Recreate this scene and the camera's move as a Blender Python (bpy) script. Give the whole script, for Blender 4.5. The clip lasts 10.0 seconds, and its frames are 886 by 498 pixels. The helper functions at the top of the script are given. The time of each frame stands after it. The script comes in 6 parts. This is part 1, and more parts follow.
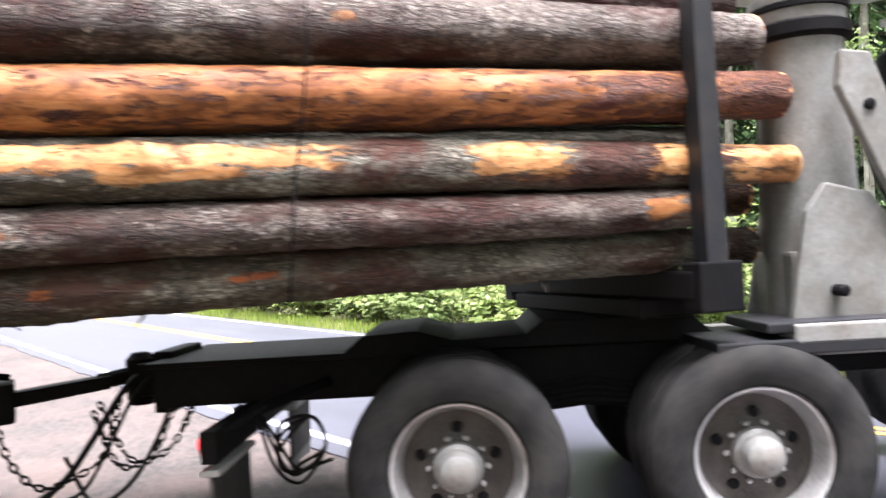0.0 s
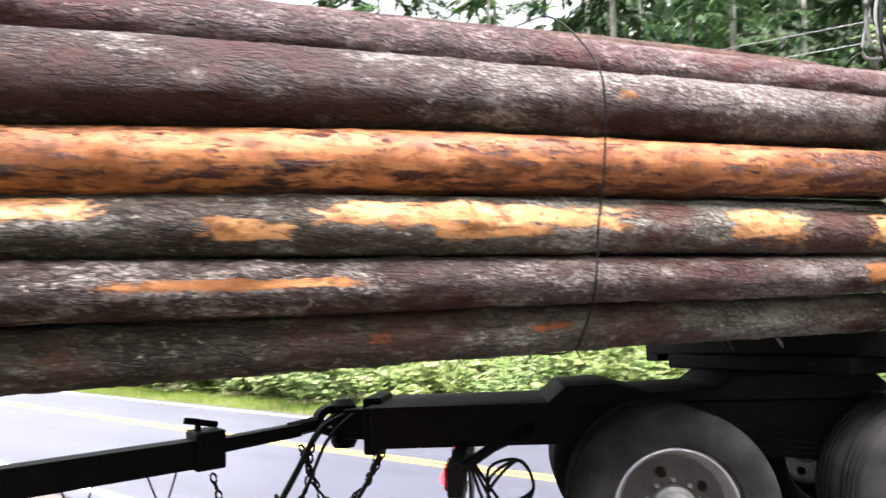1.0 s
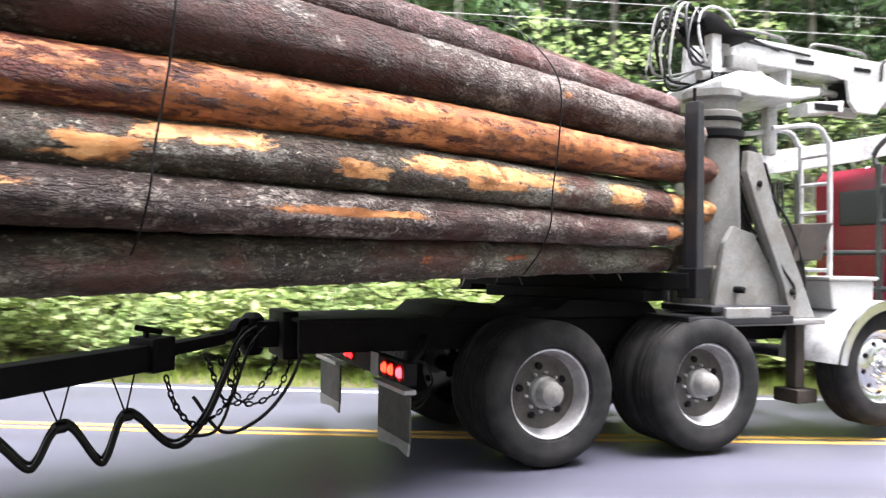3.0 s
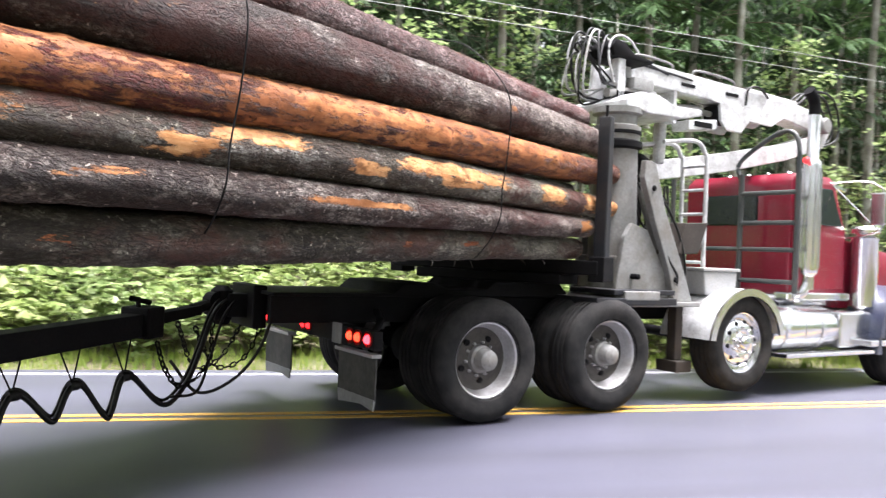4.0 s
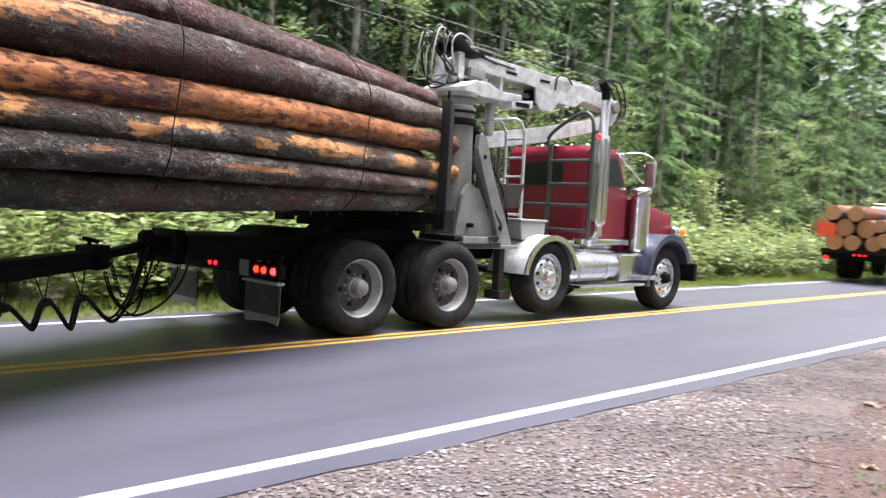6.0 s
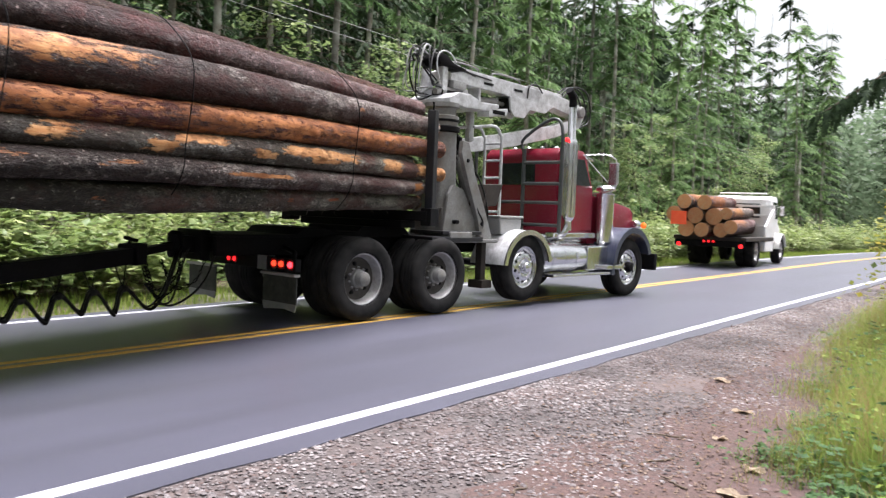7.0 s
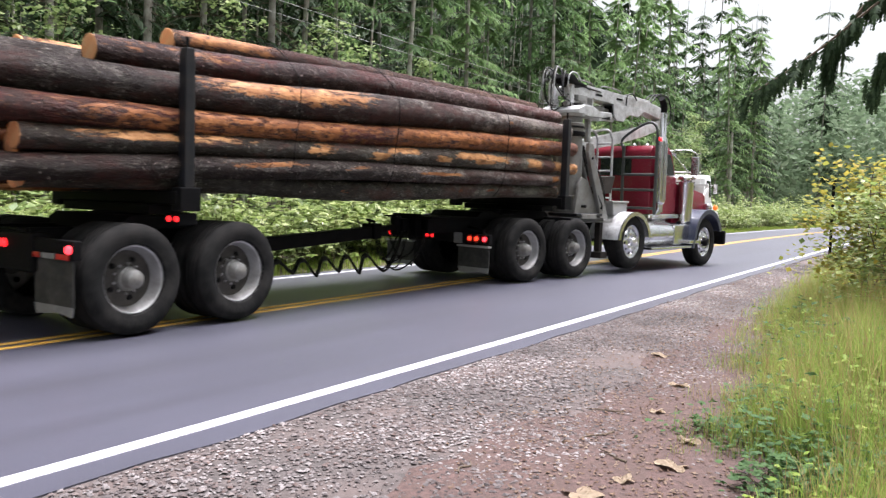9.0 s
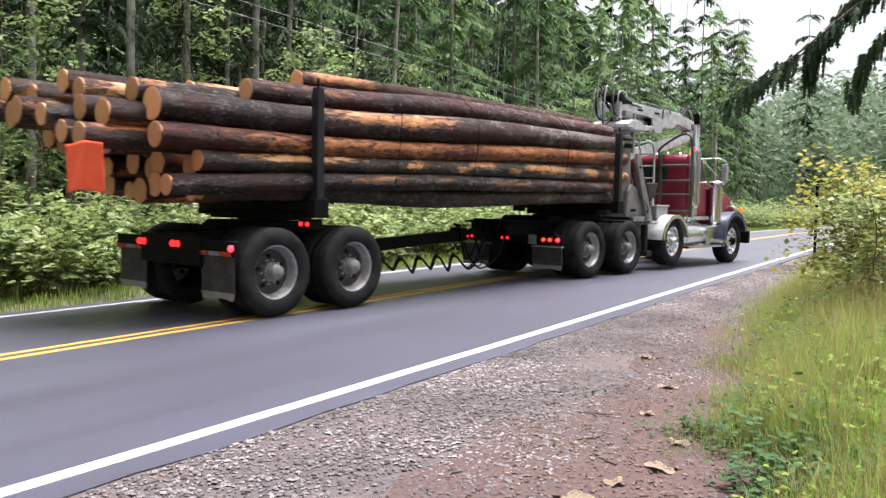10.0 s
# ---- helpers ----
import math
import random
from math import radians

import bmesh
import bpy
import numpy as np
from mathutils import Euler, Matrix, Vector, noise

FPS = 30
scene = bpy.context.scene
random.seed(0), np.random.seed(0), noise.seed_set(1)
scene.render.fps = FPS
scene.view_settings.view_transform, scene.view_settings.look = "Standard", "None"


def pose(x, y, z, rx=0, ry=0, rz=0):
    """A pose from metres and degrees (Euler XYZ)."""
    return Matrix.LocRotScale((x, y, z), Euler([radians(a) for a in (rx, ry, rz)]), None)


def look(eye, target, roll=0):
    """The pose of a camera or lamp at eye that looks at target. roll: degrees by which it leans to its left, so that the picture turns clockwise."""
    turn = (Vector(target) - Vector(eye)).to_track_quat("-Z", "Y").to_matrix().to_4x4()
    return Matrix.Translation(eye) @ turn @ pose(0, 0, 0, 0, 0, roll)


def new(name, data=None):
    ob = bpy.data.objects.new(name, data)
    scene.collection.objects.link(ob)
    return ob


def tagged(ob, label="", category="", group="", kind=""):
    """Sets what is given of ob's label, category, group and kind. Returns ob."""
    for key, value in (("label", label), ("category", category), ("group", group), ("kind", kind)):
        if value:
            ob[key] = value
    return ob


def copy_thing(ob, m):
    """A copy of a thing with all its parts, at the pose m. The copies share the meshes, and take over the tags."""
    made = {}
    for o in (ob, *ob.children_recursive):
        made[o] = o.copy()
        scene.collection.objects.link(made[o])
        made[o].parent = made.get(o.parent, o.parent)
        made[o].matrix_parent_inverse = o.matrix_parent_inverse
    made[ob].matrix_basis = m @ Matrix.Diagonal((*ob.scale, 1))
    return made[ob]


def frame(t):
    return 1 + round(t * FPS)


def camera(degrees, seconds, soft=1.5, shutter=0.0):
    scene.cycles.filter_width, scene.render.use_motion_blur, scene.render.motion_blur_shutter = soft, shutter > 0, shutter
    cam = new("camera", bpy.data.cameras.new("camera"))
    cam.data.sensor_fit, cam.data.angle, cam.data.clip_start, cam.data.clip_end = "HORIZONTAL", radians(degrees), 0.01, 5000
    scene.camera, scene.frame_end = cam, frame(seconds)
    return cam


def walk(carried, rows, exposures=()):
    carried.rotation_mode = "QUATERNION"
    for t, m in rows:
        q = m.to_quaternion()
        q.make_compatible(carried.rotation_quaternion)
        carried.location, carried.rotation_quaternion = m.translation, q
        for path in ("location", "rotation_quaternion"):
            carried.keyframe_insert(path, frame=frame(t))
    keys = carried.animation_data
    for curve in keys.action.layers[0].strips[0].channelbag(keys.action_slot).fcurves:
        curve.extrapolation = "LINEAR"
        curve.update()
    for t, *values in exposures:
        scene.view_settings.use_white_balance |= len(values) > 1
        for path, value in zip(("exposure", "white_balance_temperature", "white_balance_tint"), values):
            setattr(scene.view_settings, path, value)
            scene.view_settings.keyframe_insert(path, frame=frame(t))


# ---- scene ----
cam = camera(57.07, 10.0, soft=1.3, shutter=0.5)
EYE = (0.0, 0.0, 1.452)
# seconds, yaw, pitch, roll of the held camera
CAMERA = [
    (0.0, 45.76, 0.87, 1.21), (0.5, 43.99, 3.43, 1.4), (1.0, 38.54, 5.99, 0.88), (1.5, 31.76, 6.65, 0.56),
    (2.0, 20.24, 4.26, 0.67), (2.5, 9.29, 2.25, -0.06), (4.0, -15.87, 0.3, -2.41), (4.5, -21.86, -0.24, -2.44),
    (5.0, -30.68, -1.27, -4.0), (5.5, -36.17, -2.76, -3.83), (6.0, -41.99, -2.6, -3.06), (7.5, -53.2, -2.98, -2.19),
    (8.0, -54.02, -3.19, -2.22), (8.5, -55.14, -3.66, -2.17), (9.0, -55.22, -3.87, -1.72), (9.5, -55.73, -3.58, -1.26),
    (10.0, -56.16, -3.46, -0.95),
]
EXPOSURES = [(0.0, 2.84), (1.5, 2.95), (2.5, 3.02), (4.0, 2.78), (5.0, 2.56), (6.0, 2.16), (7.5, 1.84), (10.0, 1.86)]
walk(cam, [(t, pose(*EYE, 90 + p, r, y)) for t, y, p, r in CAMERA], EXPOSURES)

# ---- daylight: a bright overcast sky ----
world = bpy.data.worlds.new("overcast_sky")
scene.world = world
world.use_nodes = True
wn, wl = world.node_tree.nodes, world.node_tree.links
sky = wn.new("ShaderNodeTexSky")
sky.sky_type, sky.sun_disc = "NISHITA", False
sky.sun_elevation, sky.sun_rotation = radians(76), radians(172)
sky.air_density, sky.dust_density, sky.ozone_density = 1.0, 4.0, 1.0
pale = wn.new("ShaderNodeHueSaturation")
pale.inputs["Saturation"].default_value = 0.18
pale.inputs["Value"].default_value = 1.0
wl.new(sky.outputs[0], pale.inputs["Color"])
wl.new(pale.outputs[0], wn["Background"].inputs["Color"])
wn["Background"].inputs["Strength"].default_value = 0.078
sun_data = bpy.data.lights.new("sun", "SUN")
sun_data.energy, sun_data.angle, sun_data.color = 3.7, radians(38), (0.985, 0.94, 1.0)
sun = new("sun", sun_data)
sun.matrix_world = look((12, 5, 30), (4, 6, 0))


# ---- materials ----
def nodes_of(m):
    m.use_nodes = True
    return m.node_tree.nodes, m.node_tree.links, m.node_tree.nodes["Principled BSDF"]


def mix_color(n, l, fac, a, b):
    mx = n.new("ShaderNodeMix")
    mx.data_type = "RGBA"
    for socket, v in ((mx.inputs[0], fac), (mx.inputs[6], a), (mx.inputs[7], b)):
        if isinstance(v, (int, float)):
            socket.default_value = v
        elif isinstance(v, tuple):
            socket.default_value = (*v[:3], 1)
        else:
            l.new(v, socket)
    return mx.outputs[2]


def noise_of(n, l, scale, detail=5.0, rough=0.6, stretch=None, coords="Object"):
    tc = n.new("ShaderNodeTexCoord")
    nz = n.new("ShaderNodeTexNoise")
    nz.inputs["Scale"].default_value, nz.inputs["Detail"].default_value, nz.inputs["Roughness"].default_value = scale, detail, rough
    if stretch:
        mp = n.new("ShaderNodeMapping")
        mp.inputs["Scale"].default_value = stretch
        l.new(tc.outputs[coords], mp.inputs[0])
        l.new(mp.outputs[0], nz.inputs["Vector"])
    else:
        l.new(tc.outputs[coords], nz.inputs["Vector"])
    return nz.outputs["Fac"]


def ramp(n, l, value, lo, hi):
    mr = n.new("ShaderNodeMapRange")
    mr.inputs["From Min"].default_value, mr.inputs["From Max"].default_value = lo, hi
    l.new(value, mr.inputs["Value"])
    return mr.outputs[0]


def bump(n, l, bsdf, height, strength, distance=0.01, after=None):
    b = n.new("ShaderNodeBump")
    b.inputs["Strength"].default_value, b.inputs["Distance"].default_value = strength, distance
    l.new(height, b.inputs["Height"])
    if after:
        l.new(after, b.inputs["Normal"])
    l.new(b.outputs[0], bsdf.inputs["Normal"])
    return b.outputs[0]


def surface(name, a, b, scale=6.0, fine=60.0, rough=0.7, metal=0.0, bumpy=0.2, dirt=None, dirt_scale=2.0, dirt_amount=0.5, stretch=None, spread=0.0, spec=0.5):
    """A worn surface: two tones by a fine noise, dirt by a coarse one, uneven gloss and relief."""
    m = bpy.data.materials.new(name)
    n, l, p = nodes_of(m)
    grain = noise_of(n, l, fine, stretch=stretch)
    col = mix_color(n, l, ramp(n, l, noise_of(n, l, scale, stretch=stretch), 0.35, 0.65), a, b)
    col = mix_color(n, l, ramp(n, l, grain, 0.3, 0.9), col, tuple(c * 0.72 for c in a))
    if dirt:
        mask = n.new("ShaderNodeMath")
        mask.operation = "MULTIPLY"
        l.new(ramp(n, l, noise_of(n, l, dirt_scale, 7.0, 0.7), 0.42, 0.7), mask.inputs[0])
        mask.inputs[1].default_value = dirt_amount
        col = mix_color(n, l, mask.outputs[0], col, dirt)
    if spread:
        info = n.new("ShaderNodeObjectInfo")
        hsv = n.new("ShaderNodeHueSaturation")
        mr = n.new("ShaderNodeMapRange")
        mr.inputs["To Min"].default_value, mr.inputs["To Max"].default_value = 1 - spread, 1 + spread
        l.new(info.outputs["Random"], mr.inputs["Value"])
        l.new(mr.outputs[0], hsv.inputs["Value"])
        l.new(col, hsv.inputs["Color"])
        col = hsv.outputs[0]
    l.new(col, p.inputs["Base Color"])
    p.inputs["Metallic"].default_value = metal
    p.inputs["Specular IOR Level"].default_value = spec
    rr = n.new("ShaderNodeMapRange")
    rr.inputs["To Min"].default_value, rr.inputs["To Max"].default_value = max(0.05, rough - 0.12), min(1, rough + 0.12)
    l.new(grain, rr.inputs["Value"])
    l.new(rr.outputs[0], p.inputs["Roughness"])
    if bumpy:
        bump(n, l, p, grain, bumpy, 0.004)
    return m


def leafy(name, tones, rough=0.55, through_light=0.35, spec=0.12):
    """Leaves: each clump takes a tone of its own, and light comes through."""
    m = bpy.data.materials.new(name)
    n, l, p = nodes_of(m)
    geo = n.new("ShaderNodeNewGeometry")
    cr = n.new("ShaderNodeValToRGB")
    cr.color_ramp.interpolation = "LINEAR"
    while len(cr.color_ramp.elements) < len(tones):
        cr.color_ramp.elements.new(0.5)
    for i, (e, c) in enumerate(zip(cr.color_ramp.elements, tones)):
        e.position, e.color = i / (len(tones) - 1), (*c, 1)
    l.new(geo.outputs["Random Per Island"], cr.inputs[0])
    coarse = noise_of(n, l, 0.7, 3.0)
    col = mix_color(n, l, ramp(n, l, coarse, 0.3, 0.75), cr.outputs[0], tones[0])
    l.new(col, p.inputs["Base Color"])
    p.inputs["Roughness"].default_value = rough
    p.inputs["Specular IOR Level"].default_value = spec
    tr = n.new("ShaderNodeBsdfTranslucent")
    l.new(col, tr.inputs["Color"])
    ms = n.new("ShaderNodeMixShader")
    ms.inputs[0].default_value = through_light
    l.new(p.outputs[0], ms.inputs[1])
    l.new(tr.outputs[0], ms.inputs[2])
    l.new(ms.outputs[0], n["Material Output"].inputs[0])
    return m


def lamp_glass(name, color, strength):
    m = bpy.data.materials.new(name)
    n, l, p = nodes_of(m)
    p.inputs["Base Color"].default_value = (*color, 1)
    p.inputs["Roughness"].default_value = 0.2
    p.inputs["Emission Color"].default_value = (*color, 1)
    p.inputs["Emission Strength"].default_value = strength
    return m


def asphalt_material():
    m = bpy.data.materials.new("asphalt")
    n, l, p = nodes_of(m)
    fine = noise_of(n, l, 130.0, 3.0)
    coarse = noise_of(n, l, 0.5, 6.0, 0.65)
    lane = noise_of(n, l, 1.0, 4.0, 0.6, (0.06, 1.4, 1.0))
    col = mix_color(n, l, ramp(n, l, coarse, 0.3, 0.7), (0.033, 0.034, 0.051), (0.048, 0.0485, 0.071))
    col = mix_color(n, l, ramp(n, l, lane, 0.45, 0.75), col, (0.026, 0.0262, 0.038))
    col = mix_color(n, l, ramp(n, l, fine, 0.5, 0.8), col, (0.11, 0.11, 0.125))
    l.new(col, p.inputs["Base Color"])
    p.inputs["Roughness"].default_value = 0.42
    p.inputs["Specular IOR Level"].default_value = 0.75
    bump(n, l, p, fine, 0.18, 0.003)
    return m


def paint_line_material(name, color, worn):
    m = bpy.data.materials.new(name)
    n, l, p = nodes_of(m)
    wear = ramp(n, l, noise_of(n, l, 22.0, 8.0, 0.75), 0.47, 0.7)
    col = mix_color(n, l, wear, color, worn)
    l.new(col, p.inputs["Base Color"])
    p.inputs["Roughness"].default_value = 0.6
    bump(n, l, p, noise_of(n, l, 120.0), 0.3, 0.003)
    return m


def bark_material(name, dark, pale_c, moss, wood, wood_dark, ring_scale=1.0):
    """Rough bark in scales with lichen; where the mesh is peeled, bare wood with a fibre grain."""
    m = bpy.data.materials.new(name)
    n, l, p = nodes_of(m)
    tc = n.new("ShaderNodeTexCoord")
    mp = n.new("ShaderNodeMapping")
    mp.inputs["Scale"].default_value = (0.34, 1.0, 1.0)
    l.new(tc.outputs["Object"], mp.inputs[0])
    warp = n.new("ShaderNodeTexNoise")
    warp.inputs["Scale"].default_value, warp.inputs["Detail"].default_value = 9.0, 4.0
    l.new(mp.outputs[0], warp.inputs["Vector"])
    add = n.new("ShaderNodeMix")
    add.data_type = "RGBA"
    add.blend_type = "ADD"
    add.inputs[0].default_value = 0.13
    l.new(mp.outputs[0], add.inputs[6])
    l.new(warp.outputs["Color"], add.inputs[7])
    vor = n.new("ShaderNodeTexVoronoi")
    vor.feature = "DISTANCE_TO_EDGE"
    vor.inputs["Scale"].default_value = 46.0
    l.new(add.outputs[2], vor.inputs["Vector"])
    crack_all = ramp(n, l, vor.outputs["Distance"], 0.02, 0.17)
    shallow = n.new("ShaderNodeMath")
    shallow.operation = "MAXIMUM"
    l.new(crack_all, shallow.inputs[0])
    l.new(ramp(n, l, noise_of(n, l, 7.0, 6.0, 0.75, (0.6, 1, 1)), 0.46, 0.6), shallow.inputs[1])
    crack = shallow.outputs[0]
    flake = n.new("ShaderNodeTexVoronoi")
    flake.inputs["Scale"].default_value = 46.0
    l.new(add.outputs[2], flake.inputs["Vector"])
    tone = n.new("ShaderNodeSeparateColor")
    l.new(flake.outputs["Color"], tone.inputs[0])
    fine = noise_of(n, l, 75.0, 7.0, 0.75, (0.45, 1, 1))
    broad = noise_of(n, l, 3.2, 7.0, 0.75, (0.4, 1, 1))
    mid = noise_of(n, l, 15.0, 6.0, 0.7, (0.4, 1, 1))
    col = mix_color(n, l, ramp(n, l, tone.outputs[0], 0.1, 0.9), tuple(c * 0.4 for c in dark), tuple(c * 1.8 for c in dark))
    col = mix_color(n, l, ramp(n, l, mid, 0.42, 0.66), col, tuple(c * 1.25 for c in dark))
    col = mix_color(n, l, ramp(n, l, fine, 0.55, 0.7), col, pale_c)
    col = mix_color(n, l, ramp(n, l, broad, 0.5, 0.7), col, moss)
    patch = noise_of(n, l, 6.5, 7.0, 0.8, (0.5, 1, 1))
    lich = n.new("ShaderNodeMath")
    lich.operation = "MULTIPLY"
    l.new(ramp(n, l, patch, 0.5, 0.6), lich.inputs[0])
    l.new(ramp(n, l, noise_of(n, l, 48.0, 6.0, 0.75, (0.6, 1, 1)), 0.42, 0.56), lich.inputs[1])
    col = mix_color(n, l, lich.outputs[0], col, tuple(min(0.5, c * 1.7) for c in pale_c))
    axis = n.new("ShaderNodeSeparateXYZ")
    l.new(tc.outputs["Object"], axis.inputs[0])
    thin_end = n.new("ShaderNodeMath")
    thin_end.operation = "MULTIPLY"
    l.new(ramp(n, l, axis.outputs[0], -3.2, -0.2), thin_end.inputs[0])
    l.new(ramp(n, l, noise_of(n, l, 11.0, 7.0, 0.8, (0.5, 1, 1)), 0.36, 0.6), thin_end.inputs[1])
    col = mix_color(n, l, thin_end.outputs[0], col, tuple(c * 0.95 for c in pale_c))
    butt = n.new("ShaderNodeMapRange")
    butt.inputs["From Min"].default_value, butt.inputs["From Max"].default_value = -6.0, -1.8
    butt.inputs["To Min"].default_value, butt.inputs["To Max"].default_value = 0.3, 1.0
    l.new(axis.outputs[0], butt.inputs["Value"])
    col = mix_color(n, l, butt.outputs[0], tuple(c * 0.25 for c in dark), col)
    crust = noise_of(n, l, 24.0, 5.0, 0.7, (0.8, 1, 1))
    col = mix_color(n, l, ramp(n, l, crust, 0.62, 0.66), col, tuple(min(0.6, c * 1.6) for c in pale_c))
    stain = noise_of(n, l, 2.1, 5.0, 0.7, (0.45, 1, 1))
    col = mix_color(n, l, ramp(n, l, stain, 0.5, 0.6), col, (dark[0] * 1.35, dark[1] * 0.78, dark[2] * 0.76))
    dim = n.new("ShaderNodeMath")
    dim.operation = "MULTIPLY_ADD"
    dim.inputs[1].default_value, dim.inputs[2].default_value = 0.72, 0.28
    l.new(crack, dim.inputs[0])
    col = mix_color(n, l, dim.outputs[0], tuple(c * 0.2 for c in dark), col)
    fibre = noise_of(n, l, 40.0, 7.0, 0.7, (0.05, 1, 1))
    blot = noise_of(n, l, 4.0, 7.0, 0.75, (0.5, 1, 1))
    spot = noise_of(n, l, 17.0, 6.0, 0.7, (0.5, 1, 1))
    bare = mix_color(n, l, ramp(n, l, fibre, 0.35, 0.65), wood, wood_dark)
    bare = mix_color(n, l, ramp(n, l, blot, 0.4, 0.58), bare, tuple(c * 0.62 for c in wood_dark))
    bare = mix_color(n, l, ramp(n, l, spot, 0.5, 0.62), bare, tuple(c * 0.36 for c in wood_dark))
    at = n.new("ShaderNodeAttribute")
    at.attribute_name = "peel"
    ragged = n.new("ShaderNodeMath")
    ragged.operation = "ADD"
    l.new(at.outputs["Fac"], ragged.inputs[0])
    l.new(ramp(n, l, noise_of(n, l, 20.0, 8.0, 0.8, (0.26, 1, 1)), 0.32, 0.68), ragged.inputs[1])
    mask = ramp(n, l, ragged.outputs[0], 0.9, 1.02)
    l.new(mix_color(n, l, mask, col, bare), p.inputs["Base Color"])
    wet = n.new("ShaderNodeMapRange")
    wet.inputs["From Min"].default_value, wet.inputs["From Max"].default_value = 0.35, 0.65
    wet.inputs["To Min"].default_value, wet.inputs["To Max"].default_value = 0.45, 0.72
    l.new(broad, wet.inputs["Value"])
    l.new(wet.outputs[0], p.inputs["Roughness"])
    p.inputs["Specular IOR Level"].default_value = 0.2
    first = n.new("ShaderNodeBump")
    first.inputs["Strength"].default_value, first.inputs["Distance"].default_value = 1.0, 0.03
    rugged = n.new("ShaderNodeMath")
    rugged.operation = "MULTIPLY_ADD"
    rugged.inputs[1].default_value = 0.4
    l.new(crack, rugged.inputs[0])
    l.new(ramp(n, l, noise_of(n, l, 34.0, 6.0, 0.75, (0.35, 1, 1)), 0.3, 0.75), rugged.inputs[2])
    inv = n.new("ShaderNodeMath")
    inv.operation = "MAXIMUM"
    l.new(rugged.outputs[0], inv.inputs[0])
    l.new(mask, inv.inputs[1])
    l.new(inv.outputs[0], first.inputs["Height"])
    bump(n, l, p, fine, 0.45, 0.006, first.outputs[0])
    return m


def endgrain_material():
    m = bpy.data.materials.new("sawn_log_end")
    n, l, p = nodes_of(m)
    tc = n.new("ShaderNodeTexCoord")
    wv = n.new("ShaderNodeTexWave")
    wv.wave_type, wv.rings_direction = "RINGS", "X"
    wv.inputs["Scale"].default_value, wv.inputs["Distortion"].default_value = 26.0, 2.0
    l.new(tc.outputs["Object"], wv.inputs["Vector"])
    info = n.new("ShaderNodeObjectInfo")
    col = mix_color(n, l, wv.outputs["Fac"], (0.6, 0.31, 0.135), (0.44, 0.18, 0.075))
    col = mix_color(n, l, ramp(n, l, noise_of(n, l, 9.0), 0.45, 0.7), col, (0.5, 0.31, 0.16))
    hsv = n.new("ShaderNodeHueSaturation")
    mr = n.new("ShaderNodeMapRange")
    mr.inputs["To Min"].default_value, mr.inputs["To Max"].default_value = 0.7, 1.25
    l.new(info.outputs["Random"], mr.inputs["Value"])
    l.new(mr.outputs[0], hsv.inputs["Value"])
    l.new(col, hsv.inputs["Color"])
    l.new(hsv.outputs[0], p.inputs["Base Color"])
    p.inputs["Roughness"].default_value = 0.75
    bump(n, l, p, noise_of(n, l, 60.0), 0.3, 0.004)
    return m


ASPHALT = asphalt_material()
WHITE_LINE = paint_line_material("white_road_paint", (0.44, 0.44, 0.48), (0.19, 0.19, 0.22))
YELLOW_LINE = paint_line_material("yellow_road_paint", (0.5, 0.29, 0.045), (0.2, 0.14, 0.06))
GRAVEL = surface("gravel_bed", (0.035, 0.03, 0.029), (0.095, 0.08, 0.077), 14.0, 110.0, 0.9, bumpy=1.0, dirt=(0.105, 0.075, 0.068), dirt_scale=0.8, dirt_amount=0.9)
STONE = leafy("crushed_stone", [(0.05, 0.043, 0.043), (0.15, 0.13, 0.13), (0.34, 0.315, 0.315), (0.12, 0.08, 0.07), (0.17, 0.15, 0.15), (0.3, 0.28, 0.28)], 0.85, 0.0)
SOIL = surface("forest_soil", (0.06, 0.055, 0.03), (0.09, 0.1, 0.035), 0.6, 25.0, 0.95, bumpy=0.9, dirt=(0.09, 0.055, 0.03), dirt_scale=0.35, dirt_amount=0.8)
BLACK_STEEL = surface("black_chassis_steel", (0.004, 0.004, 0.005), (0.007, 0.007, 0.008), 4.0, 40.0, 0.6, 0.0, 0.2, dirt=(0.01, 0.008, 0.007), dirt_scale=3.0, dirt_amount=0.4, spec=0.08)
RACK_STEEL = surface("grey_green_rack_paint", (0.03, 0.036, 0.038), (0.05, 0.058, 0.06), 5.0, 50.0, 0.45, dirt=(0.09, 0.08, 0.07), dirt_scale=4.0, spec=0.4)
WORN_STEEL = surface("scuffed_dark_steel", (0.006, 0.007, 0.01), (0.011, 0.012, 0.016), 5.0, 50.0, 0.5, 0.0, 0.2, dirt=(0.03, 0.024, 0.02), dirt_scale=4.0, spec=0.35)
GREY_STEEL = surface("weathered_grey_crane_paint", (0.15, 0.153, 0.15), (0.24, 0.24, 0.235), 3.0, 40.0, 0.5, 0.0, 0.15, dirt=(0.1, 0.085, 0.07), dirt_scale=4.5, dirt_amount=0.8)
WHITE_STEEL = surface("white_crane_paint", (0.48, 0.49, 0.505), (0.62, 0.63, 0.645), 3.0, 40.0, 0.42, 0.0, 0.1, dirt=(0.15, 0.14, 0.13), dirt_scale=5.5, dirt_amount=0.8)
TYRE = surface("dusty_tyre_rubber", (0.012, 0.0122, 0.0125), (0.022, 0.0222, 0.0225), 7.0, 70.0, 0.85, 0.0, 0.35, dirt=(0.048, 0.044, 0.042), dirt_scale=4.0, dirt_amount=0.5, spec=0.08)
